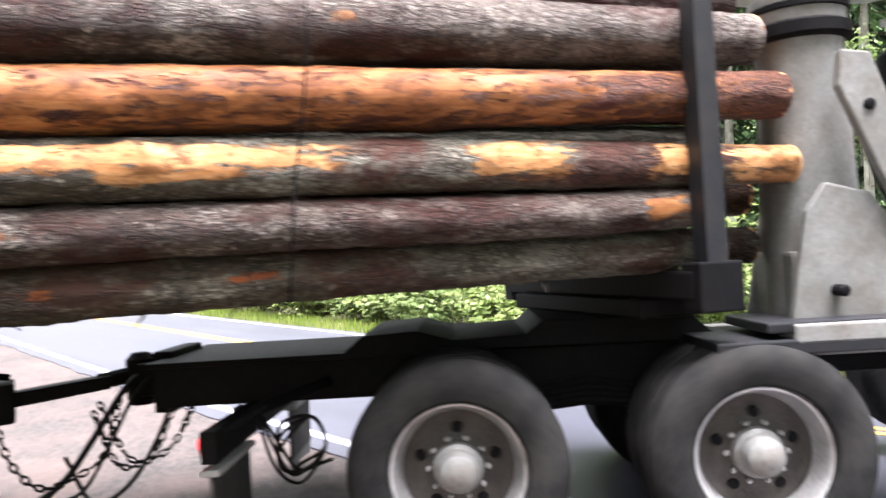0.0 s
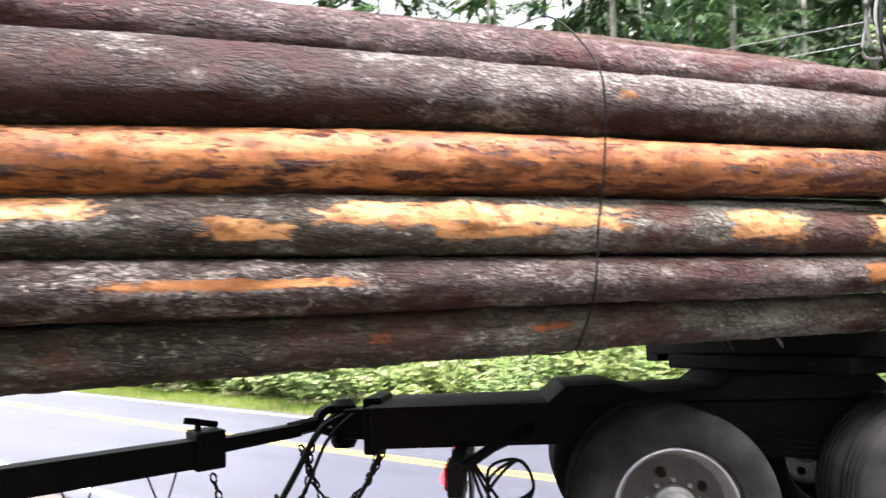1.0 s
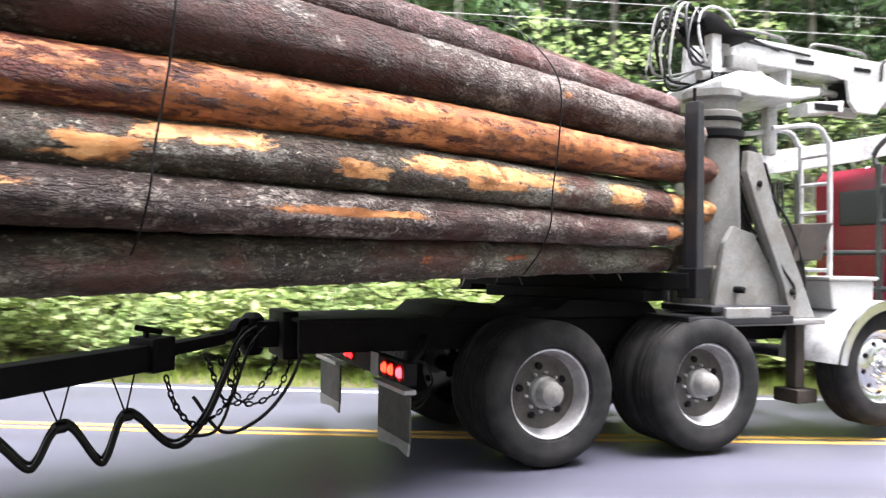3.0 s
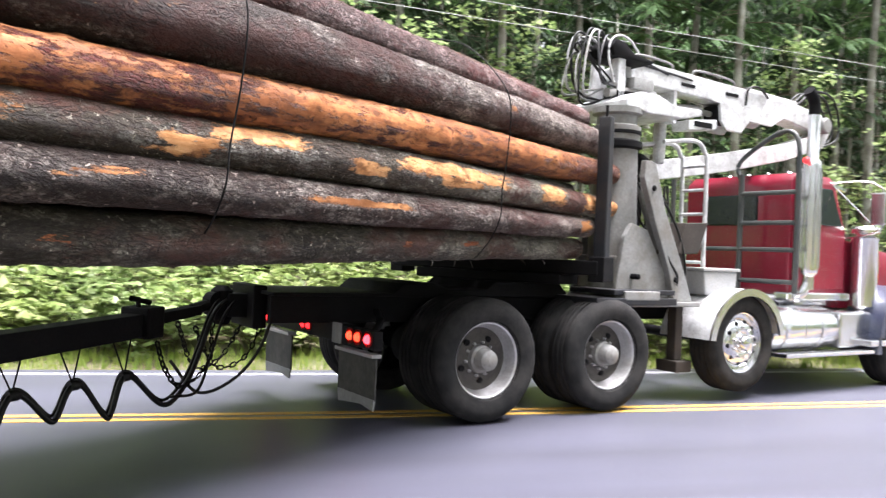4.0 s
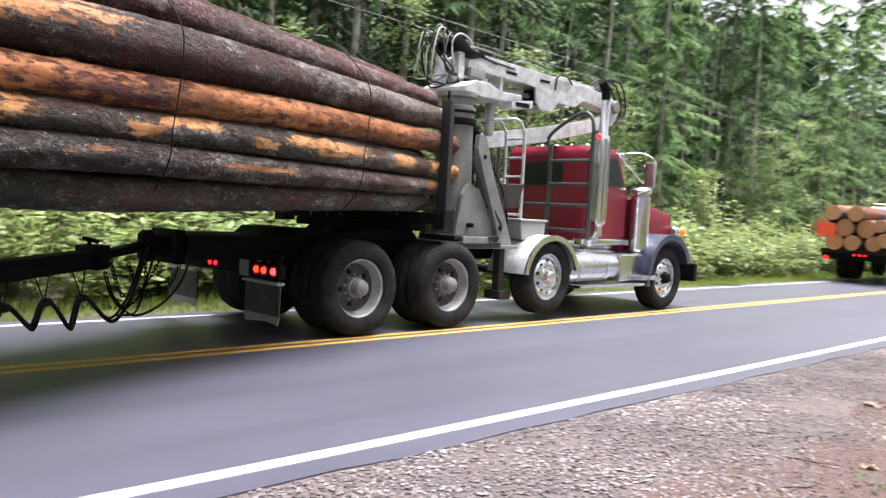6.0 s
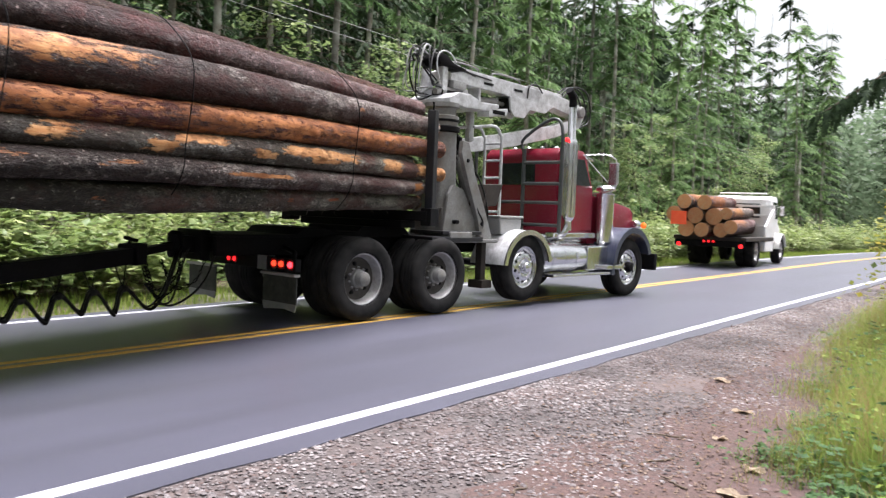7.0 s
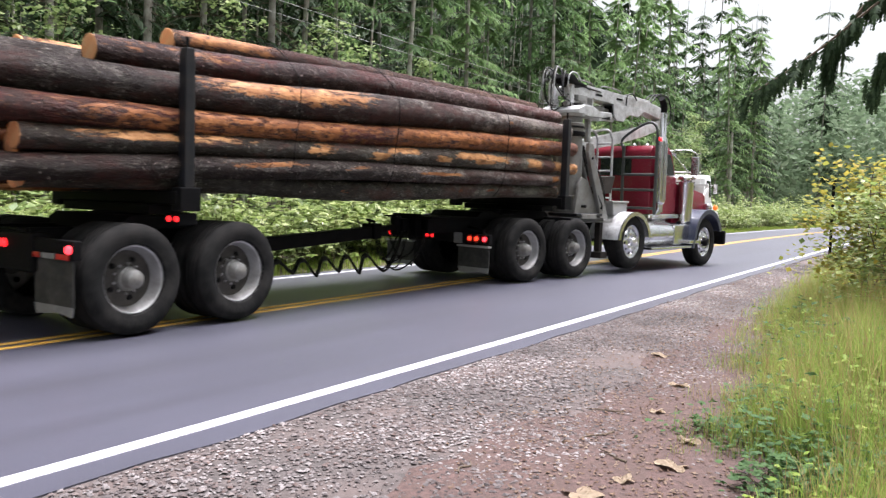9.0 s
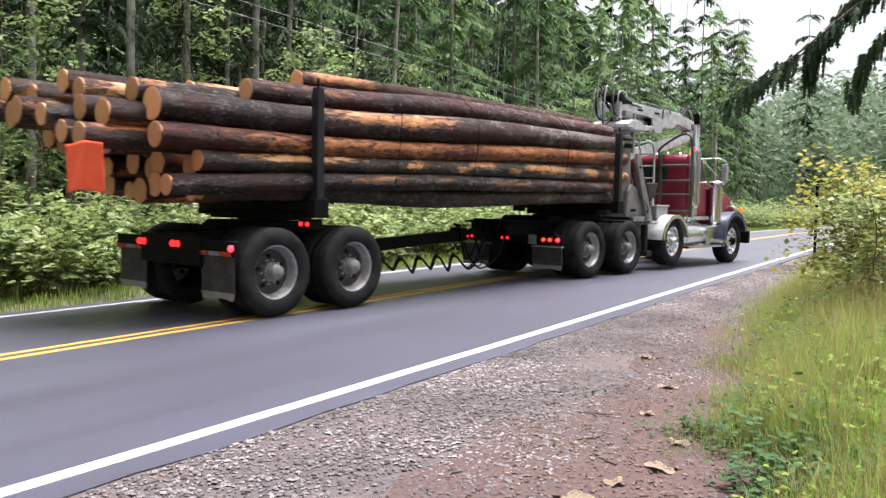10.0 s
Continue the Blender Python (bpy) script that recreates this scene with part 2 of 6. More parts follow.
RIM_STEEL = surface("dull_steel_rim", (0.48, 0.48, 0.49), (0.64, 0.64, 0.65), 6.0, 60.0, 0.45, 0.6, 0.15, dirt=(0.16, 0.13, 0.11), dirt_scale=5.0, dirt_amount=0.6)
DISC_STEEL = surface("brown_dusty_wheel_disc", (0.034, 0.03, 0.028), (0.07, 0.064, 0.06), 8.0, 60.0, 0.6, 0.3, 0.2, dirt=(0.07, 0.06, 0.05), dirt_scale=7.0)
CHROME = surface("polished_alloy", (0.72, 0.73, 0.75), (0.8, 0.8, 0.82), 4.0, 80.0, 0.2, 1.0, 0.03, dirt=(0.4, 0.38, 0.36), dirt_scale=5.0, dirt_amount=0.35)
BURGUNDY = surface("burgundy_truck_paint", (0.17, 0.009, 0.024), (0.2, 0.013, 0.03), 2.0, 50.0, 0.24, 0.0, 0.02, dirt=(0.1, 0.03, 0.033), dirt_scale=3.0, dirt_amount=0.35)
NAVY = surface("dark_blue_fender_paint", (0.025, 0.032, 0.06), (0.035, 0.043, 0.078), 2.0, 40.0, 0.3, 0.0, 0.03, dirt=(0.1, 0.1, 0.11), dirt_scale=3.0, dirt_amount=0.5)
WHITE_PAINT = surface("white_truck_paint", (0.74, 0.75, 0.75), (0.8, 0.8, 0.8), 2.0, 40.0, 0.35, 0.0, 0.03, dirt=(0.4, 0.38, 0.34), dirt_scale=3.0, dirt_amount=0.4)
GREY_BOX = surface("pale_grey_plastic", (0.26, 0.265, 0.27), (0.34, 0.34, 0.34), 3.0, 40.0, 0.5, 0.0, 0.1, dirt=(0.25, 0.23, 0.2), dirt_scale=3.0)
RUST = surface("rusted_brown_steel", (0.018, 0.014, 0.011), (0.034, 0.026, 0.02), 5.0, 40.0, 0.8, 0.2, 0.4, dirt=(0.05, 0.04, 0.035), dirt_scale=4.0)
RUBBER = surface("black_rubber", (0.005, 0.005, 0.005), (0.008, 0.008, 0.008), 5.0, 40.0, 0.5, spec=0.25)
FLAP = surface("dull_black_mudflap", (0.014, 0.015, 0.014), (0.022, 0.023, 0.022), 3.0, 30.0, 0.7, 0.0, 0.2, dirt=(0.1, 0.09, 0.08), dirt_scale=4.0)
FLAP_TIP = surface("grey_mudflap_tip", (0.16, 0.165, 0.165), (0.22, 0.22, 0.22), 3.0, 30.0, 0.6)
DARK_GLASS = surface("dark_cab_glass", (0.012, 0.016, 0.017), (0.016, 0.02, 0.021), 2.0, 40.0, 0.12, 0.0, 0.0)
ORANGE_FLAG = surface("orange_warning_cloth", (0.9, 0.1, 0.035), (0.95, 0.14, 0.05), 6.0, 120.0, 0.8, 0.0, 0.3)
RED_LAMP = lamp_glass("lit_red_lens", (1.0, 0.02, 0.025), 0.55)
RED_LAMP_BRIGHT = lamp_glass("bright_brake_lens", (1.0, 0.035, 0.05), 1.2)
AMBER_TAIL = lamp_glass("lit_orange_tail_lens", (1.0, 0.05, 0.02), 0.6)
AMBER_LAMP = lamp_glass("lit_amber_lens", (1.0, 0.16, 0.02), 0.22)
RED_DULL = surface("unlit_red_reflector", (0.4, 0.02, 0.02), (0.45, 0.03, 0.03), 3.0, 30.0, 0.3)
TRUNK = surface("grey_conifer_bark", (0.17, 0.145, 0.125), (0.32, 0.3, 0.27), 5.0, 30.0, 0.9, 0.0, 0.9, dirt=(0.5, 0.51, 0.47), dirt_scale=3.0, dirt_amount=0.8, stretch=(1, 1, 0.3), spread=0.35)
TWIG = surface("brown_twig_bark", (0.07, 0.05, 0.035), (0.12, 0.09, 0.06), 5.0, 40.0, 0.9, 0.0, 0.3)
END = endgrain_material()
BARK = {
    "grey": bark_material("grey_scaly_bark", (0.045, 0.028, 0.023), (0.31, 0.262, 0.235), (0.055, 0.027, 0.022), (0.46, 0.245, 0.105), (0.3, 0.115, 0.04)),
    "lichen": bark_material("lichened_bark", (0.08, 0.058, 0.045), (0.35, 0.33, 0.265), (0.16, 0.15, 0.11), (0.62, 0.37, 0.18), (0.44, 0.19, 0.07)),
    "orange": bark_material("peeled_orange_log", (0.085, 0.03, 0.024), (0.2, 0.085, 0.055), (0.07, 0.024, 0.018), (0.43, 0.19, 0.075), (0.26, 0.088, 0.03)),
    "red": bark_material("reddish_bark", (0.07, 0.033, 0.031), (0.3, 0.215, 0.205), (0.08, 0.031, 0.028), (0.4, 0.19, 0.085), (0.24, 0.085, 0.035)),
    "moss": bark_material("mossy_dark_bark", (0.06, 0.05, 0.038), (0.27, 0.255, 0.21), (0.055, 0.058, 0.026), (0.45, 0.18, 0.06), (0.28, 0.08, 0.03)),
    "brown": bark_material("brown_bark", (0.045, 0.021, 0.015), (0.16, 0.09, 0.062), (0.085, 0.04, 0.024), (0.4, 0.19, 0.07), (0.24, 0.09, 0.035)),
}


# ---- mesh helpers ----
def part(name, bm, material, parent=None, label="", smooth=None):
    """Links a bmesh as one mesh object, under a thing or a part."""
    me = bpy.data.meshes.new(name)
    if smooth is not None:
        for f in bm.faces:
            f.smooth = True
        me_angle = smooth
    bm.to_mesh(me)
    bm.free()
    if smooth is not None and smooth < 180:
        me.set_sharp_from_angle(angle=radians(me_angle))
    for mat in material if isinstance(material, (list, tuple)) else [material]:
        me.materials.append(mat)
    ob = new(name, me)
    if parent:
        ob.parent = parent
    if label:
        ob["label"] = label
    return ob


def raw(name, verts, faces, material, parent=None, label="", smooth=False):
    me = bpy.data.meshes.new(name)
    me.from_pydata([tuple(v) for v in verts], [], [tuple(f) for f in faces])
    if smooth:
        me.polygons.foreach_set("use_smooth", [True] * len(me.polygons))
    me.update()
    for mat in material if isinstance(material, (list, tuple)) else [material]:
        me.materials.append(mat)
    ob = new(name, me)
    if parent:
        ob.parent = parent
    if label:
        ob["label"] = label
    return ob


def box(bm, x0, x1, y0, y1, z0, z1, bevel=0.01, m=None):
    """A bevelled block between two corners."""
    mat = Matrix.Translation(((x0 + x1) / 2, (y0 + y1) / 2, (z0 + z1) / 2)) @ Matrix.Diagonal((abs(x1 - x0), abs(y1 - y0), abs(z1 - z0), 1))
    vs = bmesh.ops.create_cube(bm, size=1.0, matrix=(m @ mat) if m else mat)["verts"]
    if bevel:
        es = list({e for v in vs for e in v.link_edges})
        bmesh.ops.bevel(bm, geom=es, offset=bevel, segments=2, affect="EDGES", profile=0.6)
    return bm


def prism(bm, outline, y0, y1, bevel=0.0):
    """An outline of (x, z) points carried from y0 to y1."""
    a = [bm.verts.new((x, y0, z)) for x, z in outline]
    b = [bm.verts.new((x, y1, z)) for x, z in outline]
    k = len(outline)
    fs = [bm.faces.new(a), bm.faces.new(b[::-1])]
    for i in range(k):
        fs.append(bm.faces.new((a[i], b[i], b[(i + 1) % k], a[(i + 1) % k])))
    bmesh.ops.recalc_face_normals(bm, faces=fs)
    if bevel:
        es = list({e for f in fs for e in f.edges})
        bmesh.ops.bevel(bm, geom=es, offset=bevel, segments=2, affect="EDGES", profile=0.6)
    return bm


def tube(bm, pts, r, n=8, r1=None):
    """A round bar along a line of points."""
    pts = [Vector(p) for p in pts]
    rings = []
    for i, p in enumerate(pts):
        d = (pts[min(i + 1, len(pts) - 1)] - pts[max(i - 1, 0)]).normalized()
        side = d.cross(Vector((0, 0, 1)))
        if side.length < 0.05:
            side = d.cross(Vector((1, 0, 0)))
        side.normalize()
        up = side.cross(d)
        rr = r if r1 is None else r + (r1 - r) * i / (len(pts) - 1)
        rings.append([bm.verts.new(p + rr * (math.cos(2 * math.pi * k / n) * side + math.sin(2 * math.pi * k / n) * up)) for k in range(n)])
    for a, b in zip(rings, rings[1:]):
        for k in range(n):
            bm.faces.new((a[k], a[(k + 1) % n], b[(k + 1) % n], b[k]))
    bm.faces.new(rings[0][::-1])
    bm.faces.new(rings[-1])
    return bm


def lathe(bm, profile, n=40, origin=(0, 0, 0), axis="y", caps=True):
    """A profile of (radius, along) pairs turned round an axis."""
    rings = []
    o = Vector(origin)
    for r, a in profile:
        ring = []
        for k in range(n):
            c, s = r * math.cos(2 * math.pi * k / n), r * math.sin(2 * math.pi * k / n)
            v = {"y": (c, a, s), "x": (a, c, s), "z": (c, s, a)}[axis]
            ring.append(bm.verts.new(o + Vector(v)))
        rings.append(ring)
    fs = []
    for a, b in zip(rings, rings[1:]):
        for k in range(n):
            fs.append(bm.faces.new((a[k], a[(k + 1) % n], b[(k + 1) % n], b[k])))
    for ring in (rings[0], rings[-1]):
        if caps and profile[0 if ring is rings[0] else -1][0] > 1e-4:
            fs.append(bm.faces.new(ring))
    bmesh.ops.recalc_face_normals(bm, faces=fs)
    return bm


def smooth_line(pts, per=8):
    """A soft curve through a few points."""
    p = [Vector(v) for v in pts]
    p = [2 * p[0] - p[1], *p, 2 * p[-1] - p[-2]]
    out = []
    for i in range(1, len(p) - 2):
        for k in range(per):
            t = k / per
            a, b, c, e = p[i - 1], p[i], p[i + 1], p[i + 2]
            out.append(0.5 * (2 * b + (c - a) * t + (2 * a - 5 * b + 4 * c - e) * t * t + (3 * b - a - 3 * c + e) * t ** 3))
    out.append(p[-2])
    return out


def curve_through(knots):
    """A smooth function of one number through a few (x, y) pairs."""
    xs, ys = np.array([k[0] for k in knots]), np.array([k[1] for k in knots])
    slope = np.gradient(ys, xs)

    def at(x):
        i = int(np.clip(np.searchsorted(xs, x) - 1, 0, len(xs) - 2))
        w = xs[i + 1] - xs[i]
        t = float(np.clip((x - xs[i]) / w, 0, 1))
        return float((2 * t ** 3 - 3 * t ** 2 + 1) * ys[i] + (t ** 3 - 2 * t ** 2 + t) * w * slope[i] + (3 * t ** 2 - 2 * t ** 3) * ys[i + 1] + (t ** 3 - t ** 2) * w * slope[i + 1])
    return at


# ---- the road and the ground ----
ROAD = curve_through([(-120, 40), (-80, 24), (-40, 11.6), (-24, 9.3), (-14, 8.1), (-6, 7.3), (0, 7.1), (6, 7.25), (14, 7.55), (24, 7.9), (38, 8.3), (52, 8.0), (66, 6.4), (85, 1.5), (110, -8), (160, -34)])
NEAR, FAR = -3.22, 2.3


def road_point(x, off):
    s = (ROAD(x + 0.2) - ROAD(x - 0.2)) / 0.4
    k = 1 / math.sqrt(1 + s * s)
    return x - s * k * off, ROAD(x) + k * off


def track_drop(x, y):
    """The side track falls away from the road."""
    return -0.06 * max(0.0, min(7.0, 3.3 - y)) * min(1.0, max(0.0, (-0.6 - x) / 1.5))


def ribbon(name, off0, off1, z0, z1, x0, x1, step, material, label, category, ragged=0.0):
    """A strip along the road with a thickness."""
    xs = np.arange(x0, x1 + step / 2, step)
    verts, faces = [], []
    for x in xs:
        j = ragged * noise.noise(Vector((x * 2.3, off0, 0))) + 0.6 * ragged * noise.noise(Vector((x * 9.1, off0, 4)))
        j2 = 1.3 * ragged * noise.noise(Vector((x * 1.1, off1, 8))) + 0.7 * ragged * noise.noise(Vector((x * 4.3, off1, 2))) if ragged > 0.29 and off1 < -4 else 0.0
        for off, z in ((off0 + j, z0), (off0 + j, z1), (off1 + j2, z1), (off1 + j2, z0)):
            px, py = road_point(float(x), off)
            verts.append((px, py, z + track_drop(px, py)))
    for i in range(len(xs) - 1):
        for k in range(4):
            faces.append((4 * i + k, 4 * i + (k + 1) % 4, 4 * i + 4 + (k + 1) % 4, 4 * i + 4 + k))
    faces += [(0, 1, 2, 3), tuple(4 * len(xs) - 4 + k for k in (3, 2, 1, 0))]
    ob = raw(name, verts, faces, material)
    return tagged(ob, label, category, kind="structure")


def ground_height(x, y):
    """Level by the road, uneven and slightly raised in the woods and on the verge."""
    c = ROAD(max(-118, min(158, x)))
    d = y - c
    far = max(0.0, d - 4.2)
    near = max(0.0, -d - 5.7)
    z = -0.05 + 0.05 * min(1, far / 3) * noise.noise(Vector((x * 0.5, y * 0.5, 0)))
    z += 0.25 * min(1.0, far / 8) * (0.5 + noise.noise(Vector((x * 0.12, y * 0.12, 3))))
    z += track_drop(x, y)
    z += 0.12 * min(1.0, near / 3) * (0.6 + noise.noise(Vector((x * 0.4, y * 0.4, 7))))
    return z


def build_ground():
    xs = sorted({float(round(v, 2)) for v in np.concatenate([np.arange(-40, 80, 1.0), np.arange(-400, -40, 40), np.arange(80, 400, 20), [-2000, 2000, 900, -900]])})
    ys = sorted({float(round(v, 2)) for v in np.concatenate([np.arange(-20, 40, 0.8), np.arange(-300, -20, 40), np.arange(40, 300, 20), [-2000, 2000, 900, -900]])})
    verts = [(x, y, ground_height(x, y)) for x in xs for y in ys]
    k = len(ys)
    faces = [(i * k + j, i * k + k + j, i * k + k + j + 1, i * k + j + 1) for i in range(len(xs) - 1) for j in range(k - 1)]
    ob = raw("ground", verts, faces, SOIL, smooth=True)
    tagged(ob, "dark forest soil with moss and needles", "ground", kind="structure")


build_ground()
ribbon("road", NEAR - 0.28, FAR + 0.3, -0.06, 0.0, -120, 158, 0.5, ASPHALT, "worn two-lane grey asphalt road with smooth surface", "road", 0.05)
ribbon("near_edge_line", NEAR - 0.06, NEAR + 0.06, -0.001, 0.004, -120, 158, 0.5, WHITE_LINE, "solid white painted edge line on asphalt", "road line")
ribbon("far_edge_line", FAR - 0.055, FAR + 0.055, -0.001, 0.004, -120, 158, 0.5, WHITE_LINE, "solid white painted edge line by the grass", "road line")
ribbon("centre_line", 0.05, 0.14, -0.001, 0.004, -120, 158, 0.5, YELLOW_LINE, "yellow stripe of the double centre line", "road line")
ribbon("centre_line", -0.14, -0.05, -0.001, 0.004, -120, 158, 0.5, YELLOW_LINE, "yellow stripe of the double centre line", "road line")
ribbon("gravel_shoulder", -6.1, NEAR - 0.2, -0.055, -0.01, -118, 158, 0.5, GRAVEL, "grey gravel shoulder with reddish soil and leaves", "gravel", 0.3)
DIRT = surface("reddish_dirt", (0.042, 0.024, 0.021), (0.11, 0.064, 0.057), 26.0, 130.0, 0.95, bumpy=1.0, dirt=(0.055, 0.034, 0.028), dirt_scale=4.0, dirt_amount=0.85)
ribbon("dirt_path", -6.4, -4.75, -0.05, -0.005, -4, 60, 0.25, DIRT, "reddish trodden dirt beside the gravel", "dirt", 0.3)


# ---- the logging truck ----
def thing(name, label, category, group=""):
    ob = new(name)
    ob.empty_display_size = 0.3
    return tagged(ob, label, category, group)


HUB_Z = 0.55


def wheel(parent, x, y, z, kind, flip=False, dual=True):
    """A truck wheel whose outer face looks to -y. The disc carries tyre, hub and bolts."""
    s = -1 if flip else 1
    R0, RIM = 0.535, 0.326
    bm = bmesh.new()
    if kind == "drive":
        prof = [(RIM + 0.005, -0.015), (RIM + 0.012, 0.0), (RIM - 0.012, 0.012), (RIM - 0.03, 0.06), (RIM - 0.035, 0.11), (RIM - 0.05, 0.135), (0.215, 0.15), (0.17, 0.13), (0.13, 0.125), (0.1, 0.12)]
    else:
        prof = [(RIM + 0.005, -0.015), (RIM + 0.012, 0.0), (RIM - 0.012, 0.012), (RIM - 0.025, 0.05), (0.272, 0.055), (0.25, 0.02), (0.2, -0.005), (0.15, -0.012), (0.12, -0.012), (0.1, 0.0)]
    lathe(bm, [(r, s * a) for r, a in prof], 48, caps=False)
    ob = part("wheel", bm, RIM_STEEL if kind == "drive" else CHROME, parent, "dull steel wheel" if kind == "drive" else "polished alloy wheel", smooth=40)
    ob.location = (x, y, z)
    for k in range(2 if dual else 1):
        bm = bmesh.new()
        o = k * 0.34
        body = [(RIM, 0.0), (RIM + 0.02, -0.028), (RIM + 0.06, -0.04), (RIM + 0.11, -0.045), (RIM + 0.155, -0.037), (R0 - 0.028, -0.018), (R0 - 0.008, 0.0), (R0, 0.02)]
        for q in (0.075, 0.14, 0.205):
            body += [(R0, q - 0.012), (R0 - 0.014, q - 0.008), (R0 - 0.014, q + 0.008), (R0, q + 0.012)]
        body += [(R0, 0.26), (R0 - 0.008, 0.28), (R0 - 0.028, 0.298), (RIM + 0.155, 0.315), (RIM + 0.1, 0.322), (RIM + 0.02, 0.305), (RIM, 0.28)]
        body = [(r, a * 0.95) for r, a in body]
        lathe(bm, [(r, s * (a + o)) for r, a in body], 56, caps=False)
        part("tyre", bm, TYRE, ob, smooth=35)
    bm = bmesh.new()
    if kind == "drive":
        lathe(bm, [(0.125, s * 0.125), (0.12, s * 0.07), (0.1, s * 0.055), (0.095, s * 0.0), (0.085, s * -0.035), (0.05, s * -0.055), (0.0, s * -0.06)], 28)
        part("hub", bm, GREY_STEEL, ob, "grey hub cap", smooth=40)
        for k in range(5):
            a = 2 * math.pi * k / 5 + 0.3
            bm = bmesh.new()
            lathe(bm, [(0.0, s * 0.118), (0.026, s * 0.122), (0.03, s * 0.138), (0.03, s * 0.16)], 14, (0.19 * math.cos(a), 0, 0.19 * math.sin(a)))
            part("hand_hole", bm, BLACK_STEEL, ob, smooth=40)
        for k in range(10):
            a = 2 * math.pi * k / 10
            bm = bmesh.new()
            lathe(bm, [(0.013, s * 0.13), (0.013, s * 0.1), (0.008, s * 0.092), (0, s * 0.09)], 6, (0.145 * math.cos(a), 0, 0.145 * math.sin(a)))
            part("wheel_nut", bm, RIM_STEEL, ob)
        bm = bmesh.new()
        lathe(bm, [(0.274, s * 0.13), (0.216, s * 0.145), (0.172, s * 0.126), (0.13, s * 0.121), (0.12, s * 0.118)], 40, caps=False)
        part("disc", bm, DISC_STEEL, ob, "brown dusty wheel disc", smooth=40)
    else:
        lathe(bm, [(0.1, s * 0.0), (0.095, s * -0.05), (0.075, s * -0.085), (0.04, s * -0.095), (0, s * -0.1)], 24)
        part("hub", bm, BLACK_STEEL if kind == "steer" else CHROME, ob, "dark hub" if kind == "steer" else "bright hub cap", smooth=40)
        for k in range(10):
            a = 2 * math.pi * k / 10
            bm = bmesh.new()
            lathe(bm, [(0.027, s * 0.05), (0.027, s * 0.012), (0.02, s * 0.0), (0.0, s * -0.002)], 14, (0.222 * math.cos(a), 0, 0.222 * math.sin(a)))
            part("hand_hole", bm, BLACK_STEEL, ob)
        for k in range(10):
            a = 2 * math.pi * (k + 0.5) / 10
            bm = bmesh.new()
            lathe(bm, [(0.015, s * -0.005), (0.014, s * -0.035), (0.008, s * -0.045), (0, s * -0.046)], 8, (0.16 * math.cos(a), 0, 0.16 * math.sin(a)))
            part("wheel_nut", bm, CHROME, ob, smooth=40)
    return ob


def lamp_disc(parent, x, y, z, r, material, name="tail_lamp", flat=0.024):
    bm = bmesh.new()
    lathe(bm, [(r * 1.12, 0.015), (r * 1.12, 0.0), (r, -flat * 0.6), (r * 0.7, -flat), (0, -flat * 1.15)], 18, axis="x")
    ob = part(name, bm, material, parent, smooth=50)
    ob.location = (x, y, z)
    return ob


def mudflap(parent, x, y0, y1, z0, z1):
    bm = bmesh.new()
    box(bm, x - 0.008, x + 0.008, y0, y1, z0 + 0.09, z1, 0.004)
    ob = part("mudflap", bm, FLAP, parent, "black rubber mudflap with a grey tip")
    bm = bmesh.new()
    w = y1 - y0
    k = [(y0, z0 + 0.1), (y1, z0 + 0.1), (y1 - 0.05 * w, z0), (y0 + 0.35 * w, z0 + 0.035), (y0 + 0.02, z0 + 0.01)]
    a = [bm.verts.new((x - 0.011, y, z)) for y, z in k]
    b = [bm.verts.new((x + 0.004, y, z)) for y, z in k]
    bm.faces.new(a), bm.faces.new(b[::-1])
    for i in range(5):
        bm.faces.new((a[i], b[i], b[(i + 1) % 5], a[(i + 1) % 5]))
    bmesh.ops.recalc_face_normals(bm, faces=bm.faces[:])
    part("tip", bm, FLAP_TIP, ob)
    return ob


def bunk(parent, x, y, z_top, name="log_bunk"):
    """A cross beam that swivels under the load, with an upright stake at each end."""
    bm = bmesh.new()
    box(bm, -0.13, 0.13, -1.2, 1.2, z_top - 0.14, z_top, 0.015)
    box(bm, -0.2, 0.2, -0.85, 0.85, z_top - 0.24, z_top - 0.14, 0.015)
    lathe(bm, [(0.3, z_top - 0.3), (0.3, z_top - 0.24)], 24, axis="z")
    ob = part(name, bm, BLACK_STEEL, parent, "black steel log bunk")
    ob.location = (x, y, 0)
    for s in (-1, 1):
        bm = bmesh.new()
        v0, v1 = (-1.24, -1.12) if s < 0 else (1.12, 1.24)
        prism(bm, [(-0.06, z_top - 0.2), (0.06, z_top - 0.2), (0.055, 2.72), (0.045, 2.82), (-0.045, 2.82), (-0.055, 2.72)], v0, v1, 0.012)
        stake = part("stake", bm, WORN_STEEL, ob, "scuffed dark steel stake")
        bm = bmesh.new()
        box(bm, -0.12, 0.12, v0 - 0.02, v1 + 0.02, z_top - 0.2, z_top + 0.04, 0.012)
        part("socket", bm, BLACK_STEEL, stake)
        bm = bmesh.new()
        tube(bm, [(0.0, (v0 + v1) / 2, 2.8), (0.0, (v0 + v1) / 2, 2.93)], 0.016)
        part("pin", bm, BLACK_STEEL, stake)
    return ob


